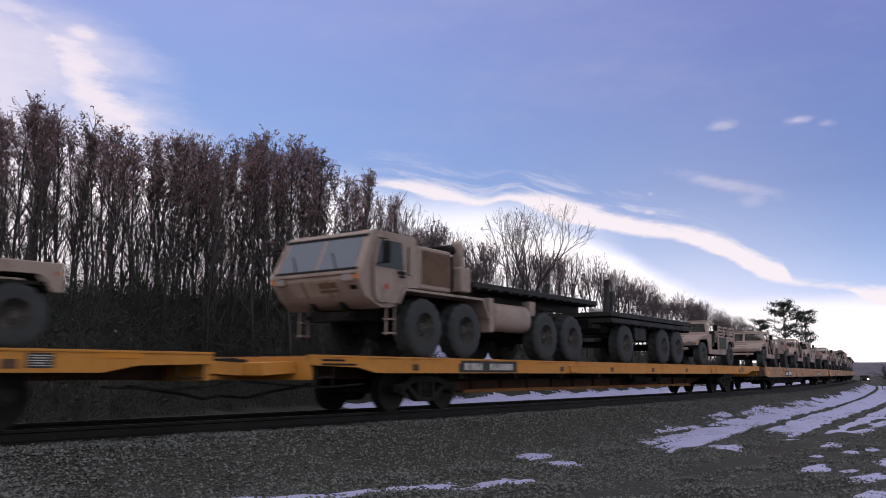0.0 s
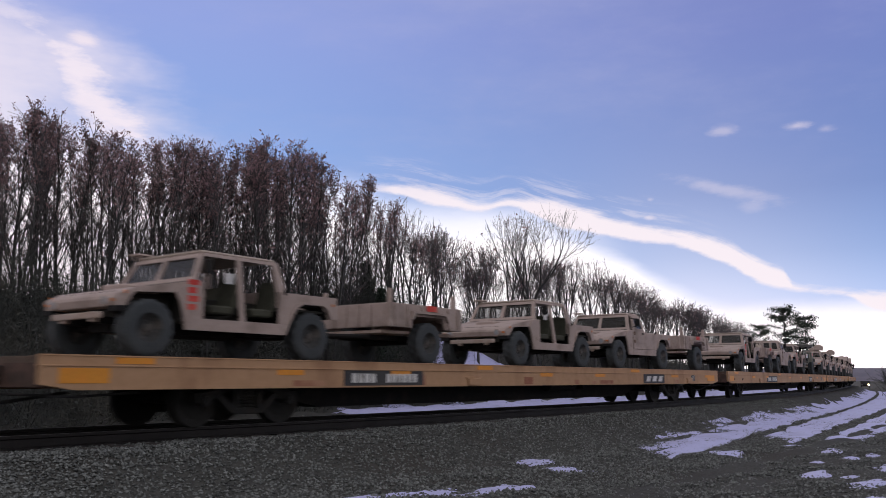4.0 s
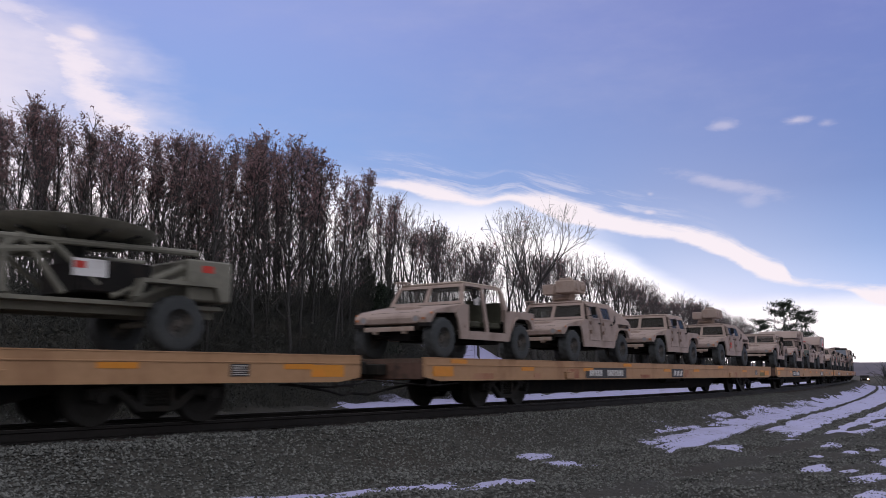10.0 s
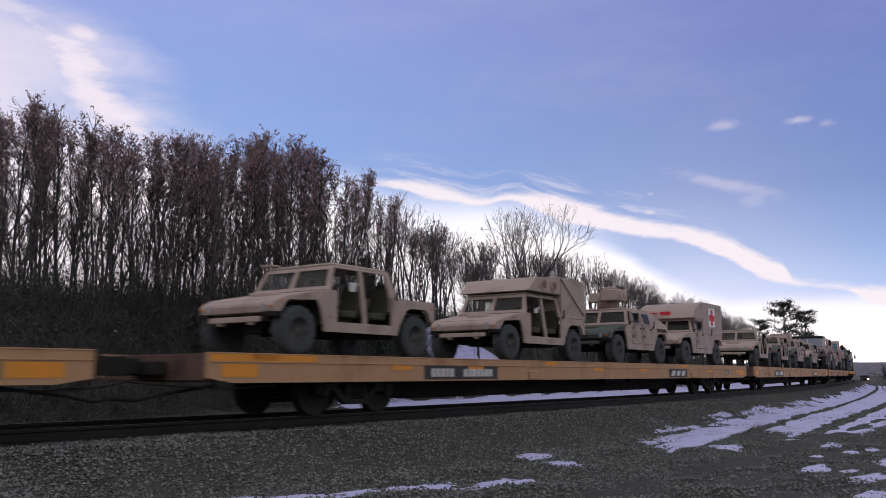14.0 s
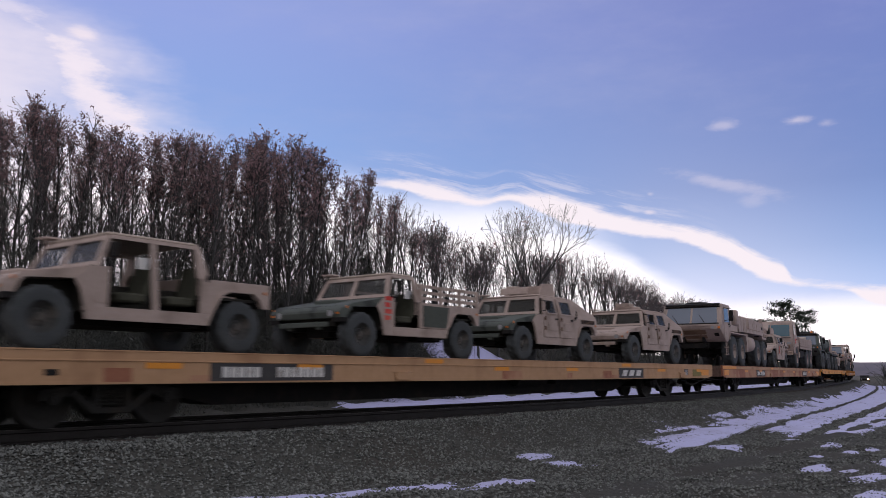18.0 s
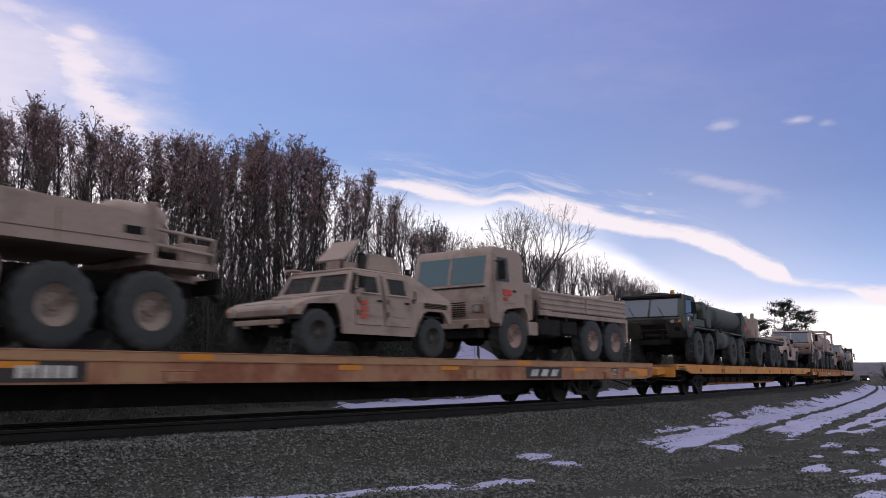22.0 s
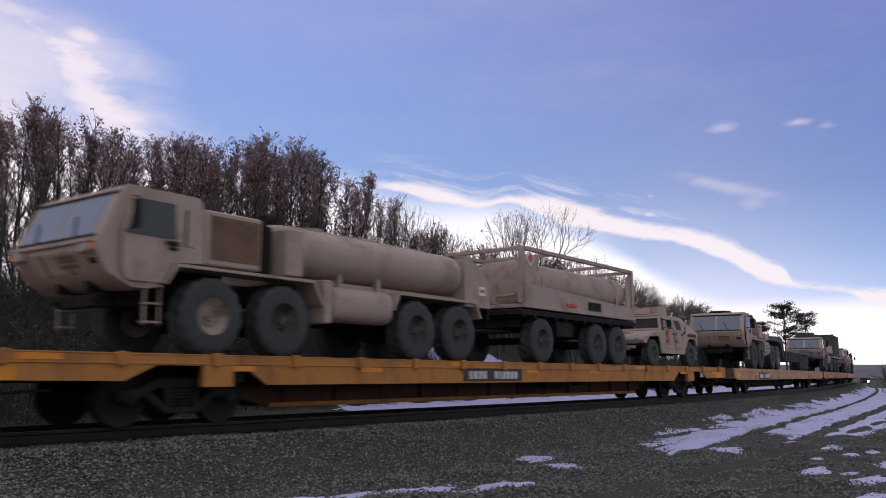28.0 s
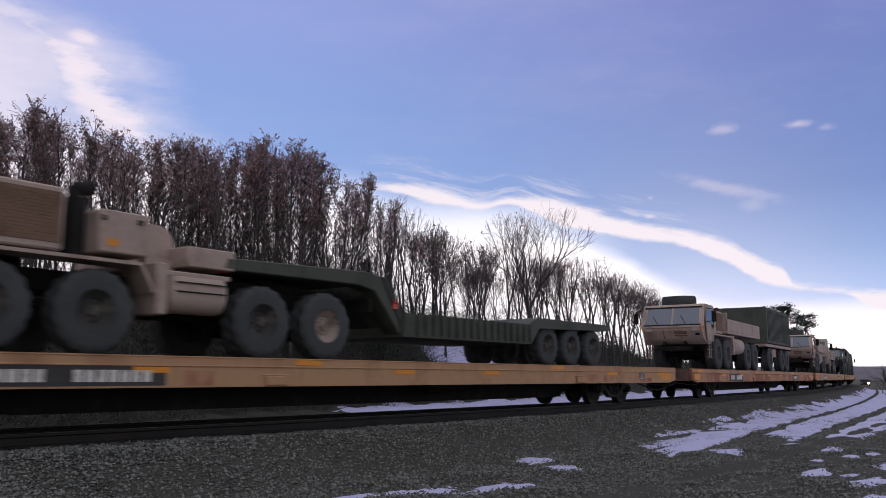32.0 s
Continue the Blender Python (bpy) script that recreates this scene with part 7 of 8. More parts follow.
                    return (g, 1.175 * math.copysign(abs(c) ** 0.8, c), 1.90 + 0.545 * math.copysign(abs(s) ** 0.8, s))

                bm.faces.new([bm.verts.new(p) for p in (pt(a, x), pt(b, x), pt(b, x + 0.07), pt(a, x + 0.07))])
            part("tank_band", bm, P, tank)
        bm = fresh()
        box(bm, 2.3, base + 1.2, -0.40, 0.40, 2.42, 2.46)
        rod(bm, (3.2, 0, 2.4), (3.2, 0, 2.54), 0.26, n=16)
        rod(bm, (4.8, 0, 2.4), (4.8, 0, 2.54), 0.26, n=16)
        part("walkway", bm, P, tank)
        bm = fresh()
        prism(bm, [(base + 1.72, 1.22), (base + 1.72, 2.30), (base + 1.95, 2.32), (base + 2.72, 1.82), (base + 2.72, 1.22)], -1.17, 1.17)
        pump = part("pump_cabinet", bm, P, t, bevel=0.03)
        if P is GREEN:
            c = base + 2.40
            plate = part("placard", prism(fresh(), [(c - 0.17, 1.62), (c, 1.45), (c + 0.17, 1.62), (c, 1.79)], -1.182, -1.168), REDPAINT, pump, "red diamond placard")
        else:
            plate = part("placard", box(fresh(), base + 2.28, base + 2.52, -1.182, -1.168, 1.50, 1.70), WHITE, pump, "small white and red placard")
            part("mark", box(fresh(), base + 2.32, base + 2.48, -1.186, -1.18, 1.56, 1.64), REDPAINT, plate)
        bm = fresh()
        prism(bm, [(1.72, 1.30), (base + 2.6, 1.30), (base + 2.6, 1.42), (1.72, 1.42)], -0.9, 0.9)
        for x in (1.9, 3.0, 4.1):
            box(bm, x, x + 0.10, -1.0, 1.0, 1.30, 1.58)
        part("tank_saddle", bm, P, t)
        bm = fresh()
        box(bm, 1.55, 1.95, -1.15, -0.35, 1.40, 2.22)
        part("pipe_locker", bm, P, t, bevel=0.02)
        for s in (-1, 1):
            bm = fresh()
            prism(bm, [(base - 0.80, 0.98), (base - 0.62, 1.34), (base + 2.1, 1.34), (base + 2.3, 0.98), (base + 2.26, 0.96), (base + 2.06, 1.29), (base - 0.58, 1.29), (base - 0.76, 0.96)], s * 0.74, s * 1.22)
            part("fender", bm, P, t)
    elif body == "rack":
        bm = fresh()
        box(bm, 1.85, tail + 0.35, -0.62, -0.50, 1.36, 1.60)
        box(bm, 1.85, tail + 0.35, 0.50, 0.62, 1.36, 1.60)
        box(bm, 1.80, tail + 0.40, -1.2, 1.2, 1.60, 1.72)
        rack = part("flat_rack", bm, DECK_BLACK, t, "black flat rack bed", bevel=0.01)
        beam = part("cross_member", box(fresh(), 0, 0.10, -1.21, 1.21, 1.56, 1.61), DECK_BLACK, rack)
        for i in range(14):
            m = Matrix.Translation((1.95 + (tail - 1.8) * i / 13, 0, 0))
            if i:
                again(beam, m)
            else:
                beam.matrix_basis = m
        bm = fresh()
        prism(bm, [(1.46, 1.46), (1.80, 1.46), (1.70, 2.20), (1.66, 2.52), (1.58, 2.62), (1.50, 2.55), (1.54, 2.2)], -1.02, -0.82)
        part("lifting_hook", bm, P, t, "tan hook loading arm", bevel=0.01)
        part("hook_bar", rod(fresh(), (1.60, -0.95, 2.5), (1.60, 0.2, 2.5), 0.05, n=10), UNDER, t)
        bm = fresh()
        box(bm, 1.36, 1.75, -1.16, 1.1, 1.46, 2.0)
        part("hydraulic_locker", bm, P, t, bevel=0.02)
        bm = fresh()
        box(bm, base - 0.72, base - 0.45, -1.15, -0.9, 1.1, 1.46)
        part("tool_box", bm, P, t, bevel=0.02)
    elif body == "crane":
        bm = fresh()
        prism(bm, [(1.50, 1.46), (1.50, 2.08), (2.55, 2.02), (2.55, 1.46)], -1.2, 1.2)
        a = part("winch_locker", bm, P, t, bevel=0.03)
        bm = fresh()
        prism(bm, [(2.58, 1.46), (2.58, 1.64), (3.05, 1.64), (3.10, 2.12), (tail - 1.3, 2.02), (tail - 1.3, 1.46)], -1.2, 1.2)
        b = part("equipment_body", bm, P, t, bevel=0.025)
        bm = fresh()
        box(bm, tail - 1.75, tail - 1.45, -1.21, -1.2, 1.72, 1.84)
        part("vent", bm, UNDER, b)
        bm = fresh()
        box(bm, 1.95, 2.15, -1.215, -1.2, 1.5, 2.02)
        part("locker_door", bm, TAN_DUST, a)
        part("rolled_hose", rod(fresh(), (2.6, -0.95, 1.74), (3.05, -0.95, 1.74), 0.12, n=12), UNDER, t)
        bm = fresh()
        rod(bm, (tail - 1.05, -0.75, 1.72), (tail - 1.05, 0.75, 1.72), 0.34, n=18)
        part("winch_drum", bm, P, t)
        bm = fresh()
        box(bm, tail - 1.3, tail, -1.1, 1.1, 1.30, 1.42)
        prism(bm, [(tail - 0.6, 1.40), (tail + 0.35, 1.22), (tail + 0.35, 1.12), (tail - 0.6, 1.20)], -0.5, 0.5)
        for y in (-0.9, 0.9):
            rod(bm, (tail - 0.9, y, 1.40), (tail - 0.9, y, 1.9), 0.04, n=6)
        part("rear_deck", bm, P, t, bevel=0.015)
        tank_body("boom_head", tail - 1.55, tail - 0.35, 2.20, 0.42, 0.24, P, t, "rounded crane boom head", dome=0.3)
        part("boom", prism(fresh(), [(3.1, 2.12), (tail - 1.3, 2.05), (tail - 1.3, 2.26), (3.1, 2.34)], -0.30, 0.25), P, t, bevel=0.03)
        part("boom_ram", rod(fresh(), (tail - 1.1, -0.55, 1.5), (tail - 0.8, -0.4, 2.3), 0.09, n=10), UNDER, t)
        part("rear_mast", box(fresh(), tail - 1.32, tail - 1.18, -1.16, -1.02, 1.30, 2.26), P, t, bevel=0.01)
        for z in (1.62, 1.86):
            part("guard_rail", rod(fresh(), (tail - 1.2, -1.12, z), (tail - 0.1, -1.12, z - 0.06), 0.028, n=6), P, t)
        for x in (tail - 0.75, tail - 0.12):
            part("rail_post", rod(fresh(), (x, -1.12, 1.40), (x, -1.12, 1.82), 0.026, n=6), P, t)
        part("tool_chest", box(fresh(), tail - 0.65, tail - 0.15, -1.05, -0.2, 1.42, 1.72), TAN_DUST, t, bevel=0.02)
        for k in range(4):
            part("chain_roll", rod(fresh(), (tail - 1.1 + 0.2 * k, -0.95, 1.48), (tail - 1.0 + 0.2 * k, -0.6, 1.55 + 0.12 * (k % 2)), 0.07, n=8), UNDER, t)
        part("tow_bar", rod(fresh(), (tail + 0.2, -0.4, 1.15), (tail + 0.75, -0.1, 0.95), 0.06, n=8), UNDER, t)
        for x in (3.0, 3.9, 4.8):
            part("locker_seam", box(fresh(), x, x + 0.015, -1.206, -1.199, 1.50, 1.95), TAN_DARK, b)
        part("locker_seam", box(fresh(), 2.6, tail - 1.35, -1.206, -1.199, 1.62, 1.635), TAN_DARK, b)
    elif body == "tractor":
        bm = fresh()
        box(bm, 1.5, 2.3, -1.16, 0.2, 1.46, 2.08)
        box(bm, 2.3, 2.6, -0.6, 0.9, 1.3, 1.9)
        part("locker", bm, P, t, bevel=0.02)
        bm = fresh()
        rod(bm, (2.75, -0.55, 1.74), (2.75, 0.55, 1.74), 0.24, n=16)
        box(bm, 2.5, 3.0, -0.75, 0.75, 1.30, 1.52)
        part("winch", bm, TAN_DUST, t)
        bm = fresh()
        box(bm, 3.0, 3.9, -1.15, -0.4, 1.40, 1.72)
        box(bm, 2.5, base - 0.7, -1.18, 1.18, 1.22, 1.30)
        part("side_deck", bm, P, t, bevel=0.015)
        for y in (-0.6, 0.6):
            part("winch_flange", rod(fresh(), (2.75, y - 0.03, 1.74), (2.75, y + 0.03, 1.74), 0.34, n=18), P, t)
        for z in (0.98, 1.12):
            part("tread_strip", box(fresh(), 2.75, base - 0.85, -1.262, -1.235, z, z + 0.02), UNDER, t)
        for x in (1.52, 2.1):
            part("lashing_ring", rod(fresh(), (x, -1.17, 1.95), (x + 0.06, -1.17, 1.95), 0.04, n=8), UNDER, t)
        part("yellow_tag", box(fresh(), 1.62, 1.80, -1.168, -1.16, 1.56, 1.66), STRIPE, t)
        bm = fresh()
        rod(bm, (base + 0.76, 0, 1.32), (base + 0.76, 0, 1.40), 0.5, n=20)
        box(bm, base - 0.2, base + 1.9, -0.5, 0.5, 1.22, 1.32)
        part("coupling_plate", bm, UNDER, t)
        bm = fresh()
        rod(bm, (base - 0.75, -1.0, 1.42), (base - 0.75, -1.08, 1.42), 0.05, n=8)
        part("tail_lamp", bm, REDPAINT, t)
    else:
        bm = fresh()
        box(bm, 1.6, tail, -1.2, 1.2, 1.46, 1.56)
        for s in (-1, 1):
            box(bm, 1.6, tail, s * 1.15, s * 1.2, 1.56, 2.05)
        box(bm, 1.6, 1.66, -1.2, 1.2, 1.56, 2.3)
        box(bm, tail - 0.06, tail, -1.2, 1.2, 1.56, 2.05)
        part("cargo_body", bm, P, t, bevel=0.012)
    bm = fresh()
    box(bm, tail, tail + 0.06, -1.1, 1.1, 0.95, 1.2)
    part("rear_bumper", bm, UNDER, t)
    # the cab's short front overhang
    for ob in t.children_recursive:
        if ob.name.split(".")[0] not in ("wheel", "tyre"):
            for v in ob.data.vertices:
                if v.co.x < -0.9:
                    v.co.x = -0.9 + (v.co.x + 0.9) * 0.76
    return t


def make_axle_trailer(load):
    """A three-axled heavy trailer, one axle in front and two behind."""
    name = {"rack": "black flat-bed heavy army trailer with lashing posts", "deck": "desert tan heavy trailer with a plank deck and a stowed box", "tank": "desert tan tank in a steel frame on a heavy trailer", "box": "dark green shipping container on a tan heavy trailer"}[load]
    t = tagged(new("heavy_trailer"), name, "trailer", "heavy trailers on the train")
    P = DECK_BLACK if load in ("rack", "deck") else TAN_DUST
    for x in (0.0, 3.1, 4.45):
        for y in (-0.98, 0.98):
            wheel(t, x, y, 0.58, 0.38, 0.27, RIM)
    bm = fresh()
    for s in (-1, 1):
        box(bm, -0.9, 5.3, s * 0.42, s * 0.54, 0.95, 1.18)
    for x in (0.0, 3.1, 4.45):
        rod(bm, (x, -0.8, 0.58), (x, 0.8, 0.58), 0.09, n=8)
        box(bm, x - 0.35, x + 0.35, -0.7, 0.7, 0.80, 0.96)
    rod(bm, (-0.6, -0.5, 0.8), (-2.3, 0, 0.75), 0.05, n=8)
    rod(bm, (-0.6, 0.5, 0.8), (-2.3, 0, 0.75), 0.05, n=8)
    rod(bm, (0, 0, 0.9), (0, 0, 1.2), 0.45, n=18)
    part("chassis", bm, UNDER, t)
    bm = fresh()
    box(bm, 0.85, 1.75, -1.1, -0.6, 0.72, 1.12)
    part("tool_box", bm, UNDER if load == "tank" else P, t, bevel=0.02)
    bm = fresh()
    box(bm, -1.1, 5.6, -1.2, 1.2, 1.18, 1.32)
    bed = part("bed", bm, UNDER if load == "tank" else P, t, bevel=0.012)
    beam = part("cross_member", box(fresh(), 0, 0.09, -1.21, 1.21, 1.12, 1.19), UNDER, bed)
    for i in range(13):
        m = Matrix.Translation((-1.0 + 6.4 * i / 12, 0, 0))
        if i:
            again(beam, m)
        else:
            beam.matrix_basis = m
    # black box added to close the gap below the bed with shade
    part("subframe", box(fresh(), -0.85, 5.3, -0.75, 0.75, 0.90, 1.12), UNDER, t)
    if load == "rack":
        bm = fresh()
        box(bm, -1.15, 5.65, -1.22, 1.22, 1.36, 1.50)
        part("flat_rack", bm, DECK_BLACK, t, "black flat rack", bevel=0.01)
        for x in (-1.05, -0.75):
            for s in (-1, 1):
                bm = fresh()
                prism(bm, [(x - 0.06, 1.5), (x + 0.12, 1.5), (x + 0.20, 2.45 if x < -1 else 2.1), (x + 0.06, 2.45 if x < -1 else 2.1)], s * 1.0 - 0.07, s * 1.0 + 0.07)
                part("lashing_post", bm, DECK_BLACK, t)
        bm = fresh()
        rod(bm, (-1.0, -0.5, 1.56), (-0.3, -0.5, 1.56), 0.09, n=8)
        part("rolled_strap", bm, PALE, t, "pale rolled strap")
        bm = fresh()
        box(bm, -1.7, -1.1, -0.85, 0.85, 1.0, 1.12)
        part("front_platform", bm, UNDER, t)
    elif load == "deck":
        for i in range(22):
            x = -1.1 + 6.7 * i / 22
            bm = fresh()
            box(bm, x + 0.01, x + 0.295, -1.24, 1.24, 1.325, 1.375)
            part("plank", bm, TAN_DUST, bed)
        part("crate", box(fresh(), -0.42, 0.08, -1.15, -0.5, 1.38, 2.22), TAN, t, "tall tan steel box", bevel=0.02)
        part("low_crate", box(fresh(), -0.85, -0.45, -1.1, -0.2, 1.38, 1.72), TAN_DUST, t, "low tan steel box", bevel=0.02)
        for k, y in enumerate((-1.1, -0.75)):
            part("stake", prism(fresh(), [(-1.10 + 0.12 * k, 1.38), (-0.96 + 0.12 * k, 1.38), (-0.88 + 0.16 * k, 2.42 - 0.1 * k), (-1.02 + 0.16 * k, 2.42 - 0.1 * k)], y - 0.07, y + 0.07), TAN, t, "leaning tan stake", bevel=0.01)
    elif load == "tank":
        bm = fresh()
        box(bm, -1.0, 5.6, -1.22, 1.22, 1.36, 1.46)
        prism(bm, [(-1.0, 1.46), (-1.0, 1.98), (5.6, 1.72), (5.6, 1.46)], -1.2, -1.14)
        prism(bm, [(-1.0, 1.46), (-1.0, 1.98), (5.6, 1.72), (5.6, 1.46)], 1.14, 1.2)
        base = part("tank_cradle", bm, TAN, t, bevel=0.012)
        tank_body("tank", -0.2, 5.35, 2.12, 1.04, 0.56, TAN, t, "rounded tan tank", dome=0.12)
        for x in (-0.95, 5.5):
            for s in (-1, 1):
                bm = fresh()
                box(bm, x - 0.07, x + 0.07, s * 1.06, s * 1.2, 1.46, 2.84)
                part("frame_post", bm, TAN, t, bevel=0.01)
        for s in (-1, 1):
            bm = fresh()
            box(bm, -1.0, 5.57, s * 1.07, s * 1.19, 2.80, 2.90)
            part("top_rail", bm, TAN, t, bevel=0.01)
        for x in (-0.95, 0.6, 3.8, 5.5):
            part("top_bar", box(fresh(), x - 0.06, x + 0.06, -1.1, 1.1, 2.80, 2.88), TAN_DUST, t)
        part("gusset", prism(fresh(), [(-0.9, 1.98), (-0.45, 1.98), (-0.05, 2.70), (-0.9, 2.70)], -1.14, -1.08), TAN, t)
        part("gusset", prism(fresh(), [(5.1, 1.72), (5.45, 1.72), (5.45, 2.70), (5.25, 2.70)], -1.14, -1.08), TAN, t)
        part("valve_pipe", rod(rod(fresh(), (-0.70, -0.2, 1.5), (-0.70, -0.2, 2.0), 0.07, n=10), (-0.70, -0.2, 1.7), (-0.70, -0.8, 1.7), 0.05, n=8), TAN_DUST, t)
        part("fire_extinguisher", rod(rod(fresh(), (-1.06, 0.62, 1.60), (-1.06, 0.62, 2.02), 0.10, n=14), (-1.06, 0.62, 2.02), (-1.06, 0.62, 2.14), 0.04, n=8), REDPAINT, t, "red fire extinguisher")
        for x in (0.2, 4.6):
            part("tank_strap", slab(fresh(), [(-1.06, 1.5), (-1.06, 2.2), (-0.8, 2.72), (0.8, 2.72), (1.06, 2.2), (1.06, 1.5), (1.03, 1.5), (1.03, 2.19), (0.78, 2.69), (-0.78, 2.69), (-1.03, 2.19), (-1.03, 1.5)], (x, x + 0.08)), TAN, t)
        bm = fresh()
        m = Matrix.Translation((-0.55, -1.15, 2.62)) @ Matrix.Rotation(radians(45), 4, "Y") @ Matrix.Diagonal((0.30, 0.012, 0.30, 1))
        bmesh.ops.create_cube(bm, size=1, matrix=m)
        placard = part("hazard_placard", bm, WHITE, t, "white and red diamond placard")
        bm = fresh()
        m = Matrix.Translation((-0.55, -1.158, 2.62)) @ Matrix.Rotation(radians(45), 4, "Y") @ Matrix.Diagonal((0.2, 0.008, 0.2, 1))
        bmesh.ops.create_cube(bm, size=1, matrix=m)
        part("mark", bm, REDPAINT, placard)
        bm = fresh()
        box(bm, 1.2, 1.75, -1.23, -1.2, 1.52, 1.60)
        part("painted_mark", bm, REDPAINT, t)
        bm = fresh()
        box(bm, 2.5, 3.2, -1.24, -1.2, 1.50, 1.72)
        part("gauge_panel", bm, UNDER, t)
    else:
        bm = fresh()
        box(bm, -0.9, 5.2, -1.2, 1.2, 1.36, 3.1)
        shell = part("container", bm, GREEN_PLAIN, t, "dark green corrugated container", bevel=0.015)
        for s in (-1, 1):
            part("corrugation", bars(fresh(), -0.75, 5.1, s * 1.2, s * 1.225, 1.5, 2.96, 20, "x", 0.5), GREEN_PLAIN, shell)
        for x in (-0.9, 5.13):
            for s in (-1, 1):
                part("corner_post", box(fresh(), x - 0.03, x + 0.10, s * 1.12, s * 1.235, 1.36, 3.12), GREEN_PLAIN, shell)
    return t


def make_cargo_truck():
    """A high-cabbed six-wheeled cargo truck with drop sides."""
    t = tagged(new("cargo_truck"), "desert tan high-cabbed six-wheeled army cargo truck with drop sides", "army truck")
    for x in (0.0, 3.88, 5.22):
        for y in (-0.99, 0.99):
            wheel(t, x, y, 0.59, 0.40, 0.28, RIM_PINK)
    bm = fresh()
    for s in (-1, 1):
        box(bm, -1.3, 5.95, s * 0.36, s * 0.46, 0.85, 1.10)
    for x in (0.0, 3.88, 5.22):
        rod(bm, (x, -0.8, 0.59), (x, 0.8, 0.59), 0.10, n=8)
        rod(bm, (x - 0.2, 0, 0.59), (x + 0.2, 0, 0.59), 0.22, n=10)
    box(bm, 1.2, 2.9, -0.55, 0.55, 0.62, 0.9)
    part("chassis", bm, UNDER, t)
    bm = fresh()
    prism(bm, [(-1.42, 0.98), (-1.50, 1.25), (-1.48, 1.72), (-1.20, 2.52), (-1.02, 2.66), (0.30, 2.64), (0.44, 2.50), (0.46, 1.36), (0.40, 1.28), (-0.34, 1.22), (-0.52, 1.16), (-0.72, 0.86), (-1.30, 0.86)], -1.19, 1.19)
    for v in bm.verts:
        if v.co.z > 1.7:
            v.co.y *= 1 - 0.07 * (v.co.z - 1.7)
    cabin = part("cab", bm, TAN, t, bevel=0.04)
    wx = lambda z, d=0.0: -1.48 + (z - 1.72) * 0.35 - d
    for y0, y1 in ((-1.0, -0.03), (0.03, 1.0)):
        bm = fresh()
        prism(bm, [(wx(1.78, 0.012), 1.78), (wx(1.78, -0.02), 1.78), (wx(2.44, -0.02), 2.44), (wx(2.44, 0.012), 2.44)], y0, y1)
        part("windscreen", bm, BLUEGLASS, cabin, "upright blue-tinted windscreen pane")
    for s in (-1, 1):
        bm = fresh()
        prism(bm, [(-1.05, 1.18), (-0.62, 1.22), (-0.40, 1.34), (0.10, 1.36), (0.10, 2.50), (-0.98, 2.50), (-1.16, 1.95)], s * 1.18, s * 1.205)
        for v in bm.verts:
            if v.co.z > 1.7:
                v.co.y *= 1 - 0.07 * (v.co.z - 1.7)
        door = part("door", bm, TAN, cabin, bevel=0.008)
        bm = fresh()
        prism(bm, [(-1.00, 1.86), (-0.22, 1.86), (-0.22, 2.42), (-0.86, 2.42)], s * 1.186, s * 1.212)
        for v in bm.verts:
            v.co.y *= 1 - 0.07 * (v.co.z - 1.7)
        part("pane", bm, CABGLASS, door, "dark side window")
        bm = fresh()
        rod(bm, (-1.12, s * 1.2, 2.3), (-1.22, s * 1.42, 2.26), 0.015, n=6)
        box(bm, -1.25, -1.20, s * 1.34, s * 1.52, 1.84, 2.28)
        part("mirror", bm, UNDER, door)
        bm = fresh()
        box(bm, -1.54, -1.46, s * 0.72, s * 1.0, 1.10, 1.28)
        housing = part("lamp_box", bm, TAN_DARK, cabin)
        bm = fresh()
        rod(bm, (-1.54, s * 0.84, 1.19), (-1.565, s * 0.84, 1.19), 0.08, n=14)
        part("headlight", bm, LENS, housing)
        bm = fresh()
        prism(bm, [(-0.78, 0.80), (-0.56, 1.18), (-0.36, 1.26), (0.44, 1.34), (0.62, 1.1), (0.60, 0.8), (0.57, 0.8), (0.56, 1.08), (0.42, 1.28), (-0.34, 1.20), (-0.52, 1.12), (-0.75, 0.78)], s * 0.78, s * 1.215)
        part("fender", bm, TAN, t)
    bm = fresh()
    box(bm, -0.55, -0.15, -1.216, -1.204, 1.52, 1.66)
    box(bm, -0.55, -0.30, -1.216, -1.204, 1.40, 1.48)
    part("painted_mark", bm, REDPAINT, cabin, "red painted marks")
    bm = fresh()
    prism(bm, [(-1.64, 0.74), (-1.64, 0.92), (-1.40, 0.96), (-1.36, 0.74)], -1.12, 1.12)
    bumper = part("bumper", bm, TAN_DUST, t, bevel=0.02)
    for y in (-0.6, 0.6):
        part("tow_hook", rod(fresh(), (-1.64, y, 0.80), (-1.80, y, 0.76), 0.045, n=8), UNDER, bumper)
    part("under_guard", prism(fresh(), [(-1.45, 0.52), (-1.45, 0.73), (-1.1, 0.73), (-1.0, 0.52)], -0.85, 0.85), UNDER, t, bevel=0.02)
    for y in (-0.95, 0.95):
        part("corner_lamp", box(fresh(), -1.53, -1.46, y - 0.10, y + 0.10, 1.36, 1.46), AMBER if y > 0 else LENS, cabin)
    part("windscreen_pillar", prism(fresh(), [(-1.505, 1.76), (-1.455, 1.76), (-1.225, 2.46), (-1.265, 2.46)], -0.035, 0.035), TAN, cabin)
    part("cowl_seam", box(fresh(), -1.50, -1.485, -1.05, 1.05, 1.68, 1.72), UNDER, cabin)
    part("grille_slots", bars(fresh(), -1.515, -1.49, -0.5, 0.5, 1.02, 1.38, 7, "z", 0.5), UNDER, t)
    bm = fresh()
    rod(bm, (0.62, -0.85, 1.2), (0.62, -0.85, 2.45), 0.10, n=12)
